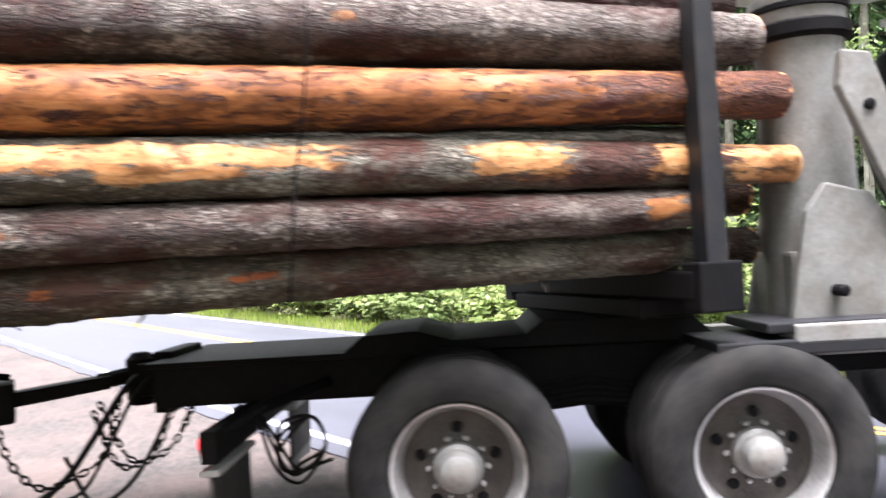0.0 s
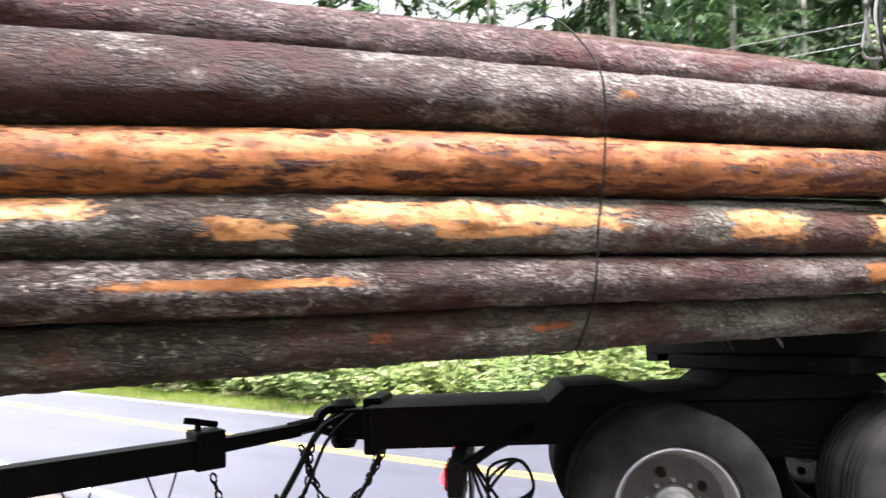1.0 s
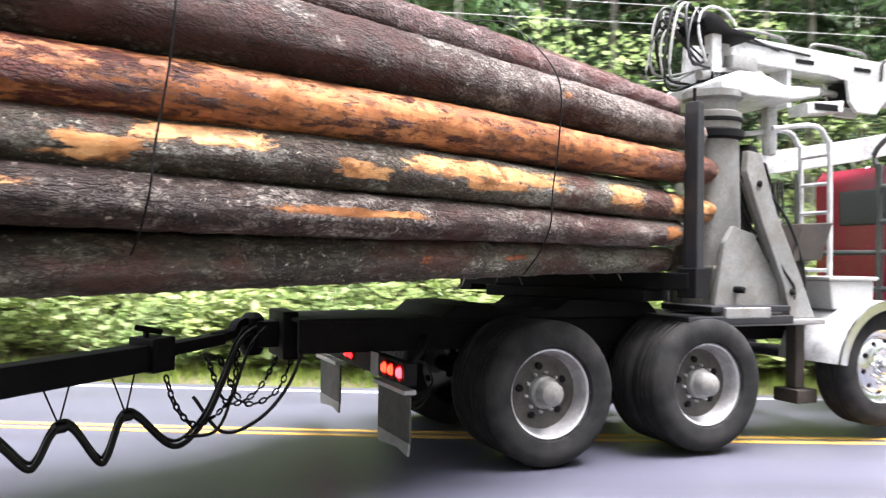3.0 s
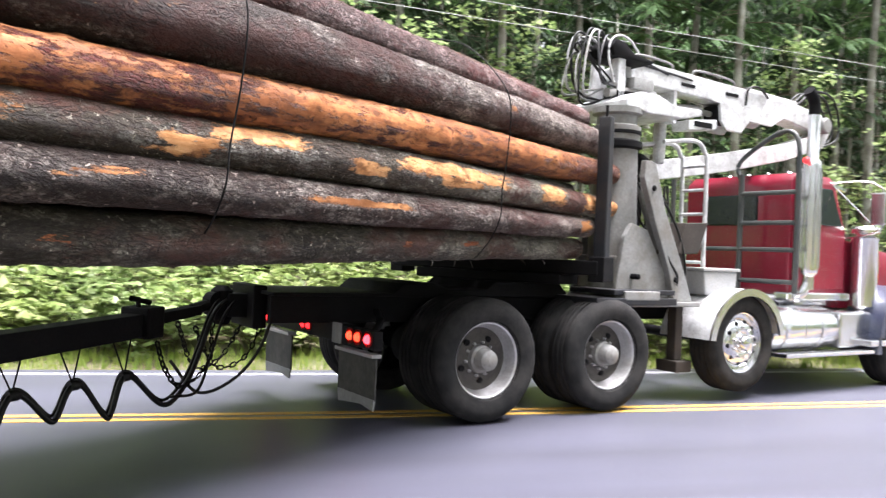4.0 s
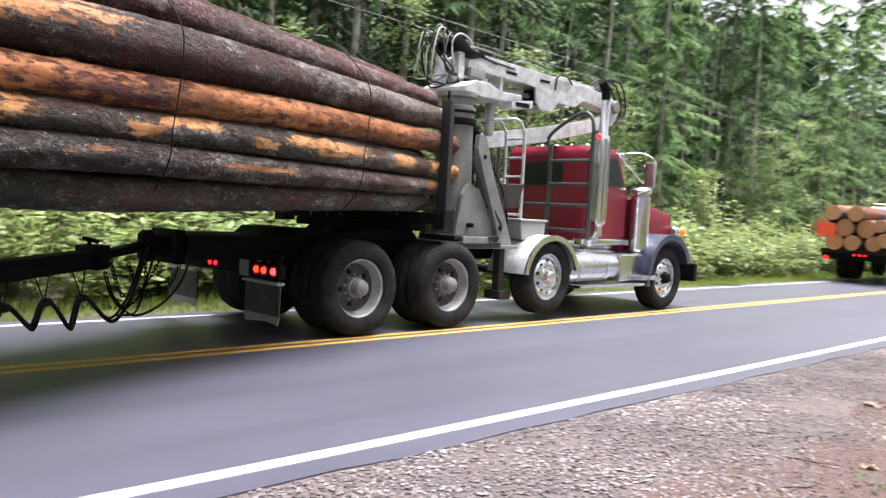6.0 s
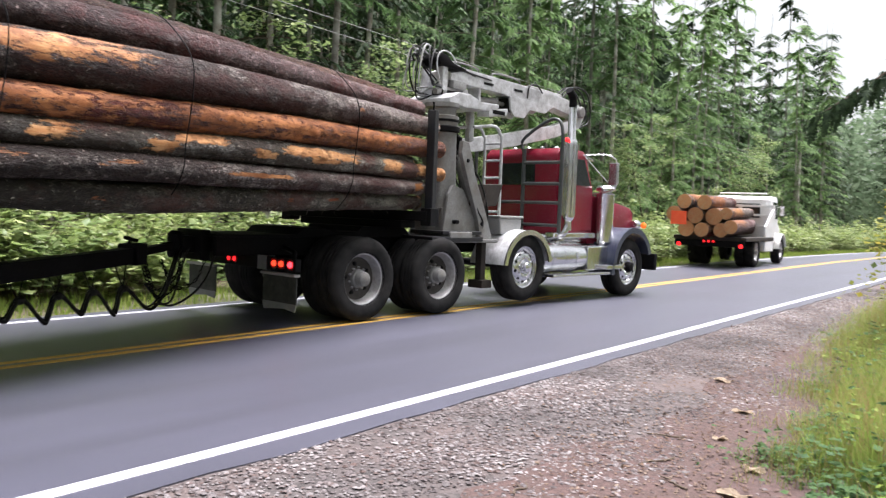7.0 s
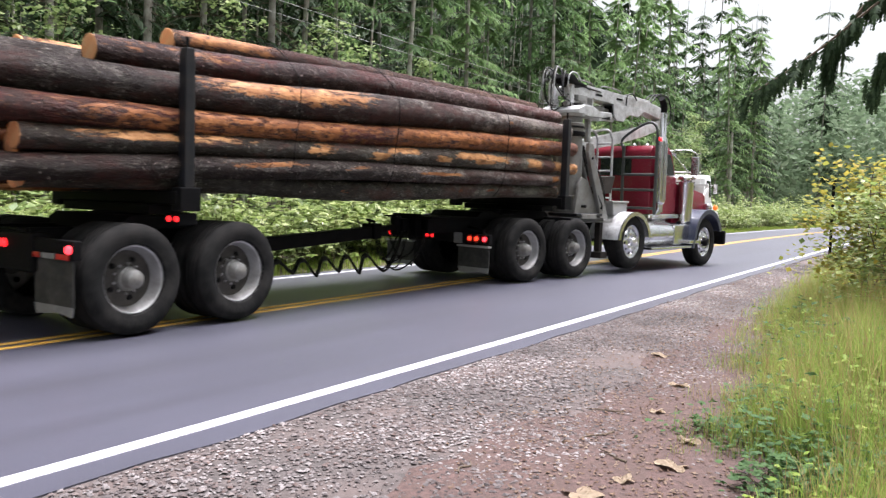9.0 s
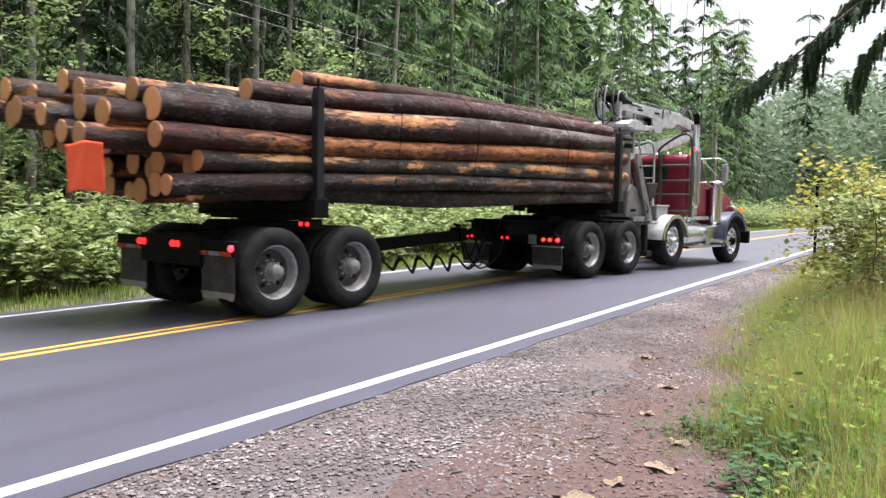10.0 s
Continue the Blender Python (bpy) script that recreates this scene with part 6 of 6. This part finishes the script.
def blades(name, count, place, lo, hi, width, material, label, seed, lean=0.35):
    rnd = random.Random(seed)
    verts, faces = [], []
    made = 0
    while made < count:
        spot = place(rnd)
        if spot is None:
            continue
        x, y, tall = spot
        made += 1
        base = Vector((x, y, ground_height(x, y) - 0.01))
        a = rnd.uniform(0, 2 * math.pi)
        H = rnd.uniform(lo, hi) * tall
        lx, ly = lean * rnd.uniform(0.2, 1) * math.cos(a), lean * rnd.uniform(0.2, 1) * math.sin(a)
        w = Vector((-math.sin(a), math.cos(a), 0)) * width * rnd.uniform(0.6, 1.2)
        i = len(verts)
        m = base + Vector((lx * H * 0.35, ly * H * 0.35, H * 0.6))
        verts += [base - w, base + w, m + w * 0.7, m - w * 0.7, base + Vector((lx * H, ly * H, H))]
        faces += [(i, i + 1, i + 2, i + 3), (i + 3, i + 2, i + 4)]
    return tagged(raw(name, verts, faces, material), label, "grass", kind="stuff")


def verge_spot(rnd):
    x = 3.2 + 24 * rnd.random() ** 1.8
    y = VERGE(x) + 0.25 - 4.2 * rnd.random() ** 1.4
    d = VERGE(x) - y
    n = noise.noise(Vector((x * 1.3, y * 1.3, 2)))
    if n < -0.12 or rnd.random() > 0.25 + 1.2 * d or (x < 5.0 and rnd.random() < 0.5):
        return None
    return x, y, 0.3 + min(0.9, 0.8 * max(0, d)) * (1 + 0.4 * n)


def far_verge_spot(rnd):
    x = rnd.uniform(-30, 62)
    px, py = road_point(x, FAR + 0.35 + 1.7 * rnd.random())
    return px, py, 0.5 + 0.5 * rnd.random()


def verge_plants():
    blades("verge_grass", 80000, verge_spot, 0.16, 0.6, 0.0023, GRASS, "tall green and yellowing grass on the verge", 71, 0.8)
    blades("dry_stalks", 14000, verge_spot, 0.35, 0.8, 0.0022, STRAW, "dry brown grass stalks among the grass", 72, 0.45)
    blades("mown_grass", 30000, far_verge_spot, 0.1, 0.28, 0.008, GRASS, "short bright grass along the far road edge", 73)
    rnd = random.Random(75)
    weeds = [bramble(78, 0.8, 0.4, 1000, FERN_GREEN, "low dark green weeds beside the path", 0.06), bramble(76, 0.7, 0.42, 900, FERN_GREEN, "low green weeds at the gravel edge", 0.055), bramble(77, 0.7, 0.5, 600, GRASS, "low yellowing green weeds", 0.045)]
    for w in weeds:
        w.name = "verge_weed"
        tagged(w, "", "weed", "verge weeds")
    spots = [(x, VERGE(x) - dy, rnd.uniform(0, 360), s) for x, dy, s in ((4.4, 0.55, 0.8), (4.9, 0.75, 0.9), (5.2, 1.0, 1.0), (4.7, 1.0, 0.8), (5.8, 0.6, 0.8), (6.3, 1.1, 1.0), (7.2, 0.9, 1.0), (8.5, 1.1, 1.1), (5.5, 1.4, 1.0), (10, 1.0, 1.2), (12, 1.4, 1.3), (6.9, 1.6, 1.1), (4.2, 0.8, 0.7), (5.0, 0.35, 0.5), (5.6, 0.95, 0.9), (6.1, 0.7, 0.7), (7.8, 0.5, 0.7), (9.2, 0.7, 0.9), (4.5, 1.3, 0.9), (8.0, 1.6, 1.2), (10.8, 1.7, 1.3))]
    for _ in range(12):
        x = rnd.uniform(3.6, 6.5)
        spots.append((x, VERGE(x) - rnd.uniform(0.15, 1.5), rnd.uniform(0, 360), rnd.uniform(0.35, 0.7)))
    scatter(weeds, spots)
    # the yellowing shrub that leans over the verge
    shrub = broadleaf(81, 2.1, 1.2, 1900, 0.085, YELLOW_LEAF, "vine maple shrub with yellow and green leaves", "shrub", "maple_shrub", 3, 0.25, "verge shrubs")
    shrub.matrix_basis = pose(11.2, 1.5, 0, 0, 0, 20)
    second = broadleaf(82, 1.75, 1.1, 1500, 0.075, BERRY, "green leafy shrub leaning over the verge", "shrub", "maple_shrub", 3, 0.2, "verge shrubs")
    second.matrix_basis = pose(10.2, 0.85, 0, 0, 0, 80)
    copy_thing(second, pose(13.6, 1.35, 0, 0, 0, 200))
    copy_thing(shrub, pose(19, 2.2, 0, 0, 0, 140))
    copy_thing(second, pose(25, 2.6, 0, 0, 0, 300)).scale = (1.3, 1.3, 1.3)


def hanging_hemlock():
    """A hemlock beside the verge whose long limb hangs over the view."""
    rnd = random.Random(91)
    T = thing("hemlock_tree", "dark hemlock with a long hanging branch", "tree")
    bm = bmesh.new()
    tube(bm, [(10.5, -2.6, -0.3), (10.45, -2.55, 4), (10.4, -2.6, 9), (10.4, -2.6, 14)], 0.2, 12, 0.05)
    part("trunk", bm, TRUNK, T, smooth=180)
    limbs, verts, faces = bmesh.new(), [], []

    def limb(pts, hang, size):
        line = smooth_line(pts, 7)
        tube(limbs, line, 0.028, 5, 0.006)
        for i in range(2, len(line)):
            d = (line[i] - line[i - 1]).normalized()
            side = d.cross(Vector((0, 0, 1))).normalized()
            for s in (-1, 0, 1):
                for _ in range(3):
                    w = side * s * 0.7 + d * 0.6 + Vector((0, 0, -rnd.uniform(0.2, hang)))
                    spray(verts, faces, line[i] + Vector((rnd.gauss(0, 0.03), rnd.gauss(0, 0.03), 0)), w, size * rnd.uniform(0.7, 1.5), rnd, 9, 0.55)

    limb([(10.4, -2.5, 4.9), (9.8, -0.4, 4.45), (9.2, 0.8, 3.75), (8.7, 1.65, 2.95), (8.4, 2.2, 2.5)], 2.4, 0.2)
    limb([(9.8, -0.4, 4.45), (9.4, 0.5, 3.6), (9.25, 1.05, 3.05), (9.2, 1.2, 2.6)], 3.0, 0.18)
    limb([(9.2, 0.8, 3.75), (9.0, 1.25, 3.45), (8.9, 1.5, 3.0), (8.88, 1.55, 2.75)], 3.0, 0.16)
    limb([(10.4, -2.5, 5.6), (10.0, -0.2, 4.75), (9.8, 1.0, 4.0), (9.75, 1.3, 3.6)], 2.4, 0.18)
    limb([(10.4, -2.6, 7.5), (11.6, -1.4, 6.5), (12.2, -0.6, 5.5)], 1.2, 0.3)
    for k in range(30):
        a = rnd.uniform(0, 2 * math.pi)
        z = rnd.uniform(5, 13.5)
        L = 3.2 * (1 - z / 16)
        c, s = math.cos(a), math.sin(a)
        a = a if -1.2 < math.sin(a) < 0.3 else -a
        c, s = math.cos(a), -abs(math.sin(a))
        limb([(10.4, -2.6, z), (10.4 + 0.5 * L * c, -2.6 + 0.5 * L * s, z - 0.1), (10.4 + L * c, -2.6 + L * s, z - 0.9)], 1.0, 0.5)
    tagged(part("branchwork", limbs, TWIG, T), kind="stuff")
    raw("crown", verts, faces, SHADED_FIR, T)


def gravel_and_litter():
    rnd = random.Random(101)
    verts, faces = [], []
    made = 0
    while made < 62000:
        x = -1.5 + 23 * rnd.random() ** 1.8
        lo, hi = VERGE(max(2.5, x)) - 0.5, ROAD(x) + NEAR - 0.3
        y = rnd.uniform(min(lo, 1.0) if x < 4 else lo, hi)
        t = (hi - y) / (hi - lo)
        n = noise.noise(Vector((x * 0.8, y * 1.6, 1)))
        if rnd.random() > 1.15 - 1.45 * t + 0.8 * n:
            continue
        made += 1
        r = rnd.choice((0.006, 0.008, 0.01, 0.012, 0.015, 0.02)) * rnd.uniform(0.7, 1.3)
        c = Vector((x, y, -0.006 + r * 0.15))
        q = Euler((rnd.uniform(-0.4, 0.4), rnd.uniform(-0.4, 0.4), rnd.uniform(0, 6.3))).to_matrix()
        i = len(verts)
        for v in ((1, 0, 0), (-1, 0.1, 0), (0, 0.85, 0.1), (0, -0.8, 0), (0.1, 0, 0.7)):
            w = q @ (Vector(v) * r * rnd.uniform(0.75, 1.25))
            verts.append(c + Vector((w.x, w.y, w.z * 0.6)))
        for a, b, e in ((0, 2, 4), (2, 1, 4), (1, 3, 4), (3, 0, 4)):
            faces.append((i + a, i + b, i + e))
    tagged(raw("gravel", verts, faces, STONE), "loose crushed grey and brown stones", "gravel", kind="stuff")
    verts, faces = [], []
    for _ in range(7000):
        x = 2.2 + 15 * rnd.random() ** 1.6
        y = VERGE(max(2.5, x)) + rnd.gauss(0.35, 0.55)
        if y > ROAD(x) + NEAR - 0.3:
            continue
        z = 0.0 if y > VERGE(max(2.5, x)) - 0.6 else ground_height(x, y) + 0.02
        d = Vector((rnd.uniform(-1, 1), rnd.uniform(-1, 1), rnd.uniform(-0.1, 0.25))).normalized()
        s = d.cross(Vector((rnd.uniform(-0.3, 0.3), rnd.uniform(-0.3, 0.3), 1))).normalized()
        sz = rnd.uniform(0.01, 0.038)
        kite(verts, faces, Vector((x, y, z + 0.004)), d, s, sz, sz * 0.7, 0.006)
    tagged(raw("leaf_litter", verts, faces, LITTER), "small dry brown leaves and bark chips", "leaf litter", kind="stuff")
    # broad fallen leaves and sticks
    for x, y, turn, size in ((4.33, 1.43, 20, 0.1), (3.62, 1.62, 100, 0.11), (3.95, 1.55, 200, 0.06), (6.3, 2.05, 50, 0.09), (4.85, 1.5, 290, 0.07), (7.4, 2.6, 10, 0.1), (5.4, 1.9, 70, 0.06)):
        bm = bmesh.new()
        ring = []
        for k in range(20):
            a = 2 * math.pi * k / 20
            r = size * (0.62 + 0.38 * abs(math.cos(2.5 * a)))
            ring.append(bm.verts.new((r * math.cos(a), r * math.sin(a), 0.012 * math.sin(3 * a) + 0.01)))
        top = bm.verts.new((0, 0, 0.004))
        for k in range(20):
            bm.faces.new((ring[k], ring[(k + 1) % 20], top))
        bmesh.ops.solidify(bm, geom=bm.faces[:], thickness=0.002)
        ob = part("fallen_leaf", bm, PALE_LEAF)
        ob.matrix_basis = pose(x, y, 0.0, 4, 3, turn)
        tagged(ob, "dry pale fallen maple leaf on the gravel", "leaf", "fallen leaves")
    for x, y, turn, size in ((3.05, 1.82, 25, 0.3), (4.6, 2.0, 160, 0.32), (4.3, 1.75, 60, 0.22), (5.2, 2.2, 110, 0.25), (3.6, 2.3, 10, 0.2)):
        bm = bmesh.new()
        tube(bm, smooth_line([(-size / 2, 0, 0), (-size / 6, 0.02, 0.004), (size / 6, -0.015, 0), (size / 2, 0.02, 0.006)], 4), 0.007, 6, 0.003)
        tube(bm, [(0, 0, 0), (0.06, 0.06, 0.01)], 0.004, 5, 0.002)
        ob = part("twig", bm, TWIG)
        ob.matrix_basis = pose(x, y, 0.0, 0, 0, turn)
        tagged(ob, "short dry brown twig on the gravel", "twig", "fallen twigs")


def overhead_wires():
    for z, y, sag in ((5.35, 11.5, 0.35), (5.15, 11.75, 0.35)):
        bm = bmesh.new()
        pts = [(x, y + 0.09 * x, z + 0.15 - sag * (1 - ((x - 16) / 46) ** 2) * 0.8 + 0.1) for x in np.linspace(-30, 62, 34)]
        tube(bm, pts, 0.0055, 6)
        tagged(part("overhead_wire", bm, GREY_BOX, smooth=60), "thin grey overhead wire along the road", "wire", "overhead wires")
    for x in (-30, 62):
        bm = bmesh.new()
        tube(bm, [(x, 11.6 + 0.09 * x, -0.5), (x, 11.6 + 0.09 * x, 6.6)], 0.14, 12, 0.1)
        tagged(part("utility_pole", bm, TRUNK, smooth=40), "weathered wooden utility pole", "pole", "utility poles")


def roadside_post():
    bm = bmesh.new()
    box(bm, -0.035, 0.035, -0.035, 0.035, -0.2, 2.2, 0.008)
    ob = part("roadside_post", bm, BLACK_STEEL)
    ob.matrix_basis = pose(24, 3.9, 0)
    tagged(ob, "thin dark wooden post beside the road", "post")


# ---- the parked truck further along ----
def build_white_truck():
    T = thing("flatbed_truck", "white flatbed truck parked on the road edge, lights lit", "truck")
    for y in (0.7, 1.5):
        bm = bmesh.new()
        box(bm, -1.2, 5.0, y - 0.04, y + 0.04, 0.62, 0.8, 0.01)
        part("frame_rail", bm, BLACK_STEEL, T)
    bm = bmesh.new()
    box(bm, -1.35, 2.55, -0.05, 2.25, 0.86, 0.98, 0.015)
    part("flat_bed", bm, RUST, T, "worn wooden flat bed")
    bm = bmesh.new()
    box(bm, -1.38, -1.3, 0.0, 2.2, 0.66, 0.86, 0.015)
    part("rear_bar", bm, BLACK_STEEL, T)
    for y in (0.1, 2.05):
        lamp_disc(T, -1.4, y, 0.7, 0.06, RED_LAMP)
    for y in (0.95, 1.1, 1.25):
        lamp_disc(T, -1.4, y, 0.82, 0.03, RED_LAMP, "marker_lamp")
    bm = bmesh.new()
    for y in (-0.02, 1.1, 2.16):
        box(bm, 2.5, 2.6, y, y + 0.1, 0.98, 2.1, 0.01)
    for z in (1.3, 1.7, 2.02):
        box(bm, 2.52, 2.58, 0, 2.2, z, z + 0.08, 0.01)
    part("headboard", bm, WHITE_PAINT, T, "white slatted headboard")
    bm = bmesh.new()
    prism(bm, [(1.2, 0.98), (2.55, 0.98), (2.55, 1.95), (2.3, 1.95), (1.2, 1.35)], -0.05, 0.0, 0.008)
    part("side_board", bm, WHITE_PAINT, T, "white sloping side board")
    bm = bmesh.new()
    prism(bm, [(2.7, 0.75), (2.72, 2.3), (2.85, 2.42), (3.6, 2.42), (3.75, 2.32), (4.0, 1.62), (4.02, 0.75)], 0.15, 2.05, 0.05)
    cab = part("cab", bm, WHITE_PAINT, T, "white cab", smooth=30)
    bm = bmesh.new()
    prism(bm, [(3.0, 1.6), (3.02, 2.22), (3.6, 2.22), (3.84, 1.62)], 0.13, 0.16, 0.008)
    part("side_window", bm, DARK_GLASS, cab)
    bm = bmesh.new()
    box(bm, 2.68, 2.71, 0.5, 1.7, 1.65, 2.15, 0.01)
    part("rear_window", bm, DARK_GLASS, cab)
    bm = bmesh.new()
    prism(bm, [(4.0, 0.8), (4.0, 1.6), (4.7, 1.5), (5.1, 1.3), (5.15, 0.75)], 0.3, 1.9, 0.05)
    part("hood", bm, WHITE_PAINT, T, smooth=30)
    bm = bmesh.new()
    arch(bm, 4.2, 0.5, 0.55, 0.6, 10, 175, -0.02, 0.4, 16)
    part("front_fender", bm, WHITE_PAINT, T, smooth=35)
    bm = bmesh.new()
    box(bm, 3.5, 3.56, -0.15, 0.0, 1.75, 2.1, 0.01)
    tube(bm, [(3.53, 0.15, 2.05), (3.53, -0.1, 2.1)], 0.012)
    part("mirror", bm, CHROME, T)
    bm = bmesh.new()
    box(bm, 1.3, 2.5, -0.04, 0.4, 0.5, 0.84, 0.02)
    part("tool_locker", bm, WHITE_PAINT, T, "white tool locker under the bed")
    bm = bmesh.new()
    tube(bm, [(2.62, 0.3, 2.0), (2.62, 0.3, 2.5), (2.62, 1.9, 2.5), (2.62, 1.9, 2.0)], 0.03)
    part("light_frame", bm, WHITE_PAINT, T)
    for x, dual in ((0.4, True), (4.2, False)):
        for y, flip in ((0.05, False), (2.15, True)):
            w = wheel(T, x, y, 0.5, "drive", flip, dual)
            w.scale = (0.92, 0.92, 0.92)
    M = pose(27.0, 8.72, 0, 0, 0, 5)
    T.matrix_basis = M
    rnd = random.Random(111)
    # x from, x to, y, z, radius, slant in y
    for x0, x1, y, z, r, sl in ((-1.7, 2.4, 1.75, 1.24, 0.25, 0), (-1.9, 2.4, 1.2, 1.22, 0.22, 0), (-1.6, 2.4, 0.72, 1.22, 0.22, 0.1), (-2.1, 2.4, 1.95, 1.7, 0.24, -0.2), (-1.8, 2.4, 1.45, 1.66, 0.25, 0), (-1.6, 2.3, 0.95, 1.64, 0.26, 0.1), (-2.0, 2.4, 1.75, 2.1, 0.22, 0), (-1.9, 2.3, 1.25, 2.08, 0.22, 0.3), (-2.6, 2.2, 0.3, 1.35, 0.2, 0.5), (-2.3, 2.3, 0.5, 1.75, 0.18, 0.4)):
        b = ("brown", "grey", "red")[rnd.randrange(3)]
        ob = build_log("log", x0, x1, lambda s, y=y, sl=sl, z=z, x0=x0: (y - 0.35 * sl + sl * (s - x0) / 4.2, z + 0.02 * s), lambda s, r=r: r * (1 - 0.02 * s), b, [(x0, x0 + 2.5, rnd.uniform(60, 200), 60, 0.9)], int(rnd.uniform(120, 900)), False, "thick fresh-cut log on the flatbed truck")
        ob.matrix_basis = M
        tagged(ob, "", "", "logs on the flatbed")
    bm = bmesh.new()
    box(bm, -0.004, 0.004, -0.25, 0.25, -0.42, 0.0, 0)
    ob = part("warning_flag", bm, ORANGE_FLAG)
    ob.matrix_basis = M @ pose(-2.16, 1.85, 1.75)
    tagged(ob, "orange cloth warning flag on the flatbed logs", "flag")


build_white_truck()
roadside_post()
overhead_wires()
roadside_plants()
verge_plants()
hanging_hemlock()
forest()
far_woods()
gravel_and_litter()


# ---- what moves ----
# seconds, place of the truck's rear wheel, heading of the truck and of its load, their climb in degrees, height of the wheel
DRIVE = [
    (0.0, -2.708, 2.737, 44.26, 62.63, 2.12, 1.6, -0.1), (0.5, -2.279, 3.43, 39.08, 60.41, 1.78, 1.26, -0.06), (1.0, -1.729, 4.111, 34.45, 58.02, 1.27, 1.06, -0.03),
    (1.5, -1.151, 4.673, 30.89, 55.06, 1.15, 0.85, -0.02), (2.0, -0.499, 5.138, 28.0, 51.8, 1.07, 0.74, -0.02), (2.5, 0.142, 5.572, 25.28, 48.51, 0.9, 0.55, -0.01),
    (4.0, 2.319, 6.591, 16.92, 40.06, 0, 0, 0), (4.5, 2.847, 6.979, 14.8, 35.67, 0, 0, 0), (5.0, 3.67, 7.164, 11.34, 31.5, 0, 0, 0), (5.5, 4.525, 7.262, 7.38, 27.25, 0, 0, 0),
    (6.0, 5.426, 7.313, 3.11, 22.71, 0, 0, 0), (7.5, 8.515, 7.078, -5.47, 7.32, 0, 0, 0), (8.0, 9.747, 6.915, -6.64, 3.49, 0, 0, 0), (8.5, 10.913, 6.746, -7.57, 0.15, 0, 0, 0),
    (9.0, 12.045, 6.589, -8.2, -2.58, 0, 0, 0), (9.5, 13.233, 6.438, -8.24, -4.74, 0, 0, 0), (10.0, 14.433, 6.261, -8.11, -6.42, 0, 0, 0),
]
BUNK_X, BUNK_Y, SPAN = 0.887, 1.178, 7.776


def motions():
    """The truck turns on to the road with its trailer and load, and its wheels roll."""
    fx, fy, fa, fl, fc, fd, fz = (curve_through([(r[0], r[k]) for r in DRIVE]) for k in range(1, 8))
    times = [round(0.1 * k, 3) for k in range(0, 101, 2)]
    rows = {"truck": [], "trailer": [], "load": [], "bunk": [], "rear_bunk": []}
    roll, roll2, last, last2 = 0.0, 0.0, None, None
    spin, spin2 = [], []
    for t in times:
        x, y, a, b = fx(t), fy(t), fa(t), fl(t)
        truck = pose(x, y, fz(t), 0, -fc(t), a)
        pivot = truck @ Vector((BUNK_X, BUNK_Y, 0))
        load = pose(pivot.x, pivot.y, pivot.z, 0, -fd(t), b)
        rear = load @ Vector((-SPAN, 0, 0))
        eye = truck @ Vector((-1.96, 1.18, 0))
        c = math.degrees(math.atan2(eye.y - rear.y, eye.x - rear.x))
        trailer = pose(rear.x, rear.y, rear.z, 0, -fd(t), c) @ pose(-0.65, -1.18, 0)
        here, here2 = truck @ Vector((0.7, 1.18, 0)), rear
        if last is not None:
            roll += (here - last).length / 0.535
            roll2 += (here2 - last2).length / 0.535
        last, last2 = here, here2
        rows["truck"].append((t, truck))
        rows["trailer"].append((t, trailer))
        rows["load"].append((t, load))
        rows["bunk"].append((t, pose(BUNK_X, BUNK_Y, 0, 0, 0, b - a)))
        rows["rear_bunk"].append((t, pose(0.65, 1.18, 0, 0, 0, b - c)))
        spin.append((t, math.degrees(roll)))
        spin2.append((t, math.degrees(roll2)))
    walk(TRUCK, rows["truck"])
    walk(TRAILER, rows["trailer"])
    walk(TRUCK_BUNK, rows["bunk"])
    walk(TRAILER_BUNK, rows["rear_bunk"])
    for ob in LOGS + CABLES:
        walk(ob, rows["load"])
    walk(FLAG, [(t, m @ pose(-10.6, -0.86, 1.97)) for t, m in rows["load"]])
    for wheels, turn in ((TRUCK_WHEELS, spin), (TRAILER_WHEELS, spin2)):
        for w in wheels.values():
            at = w.location.copy()
            walk(w, [(t, pose(at.x, at.y, at.z, 0, s, 0)) for t, s in turn])


motions()
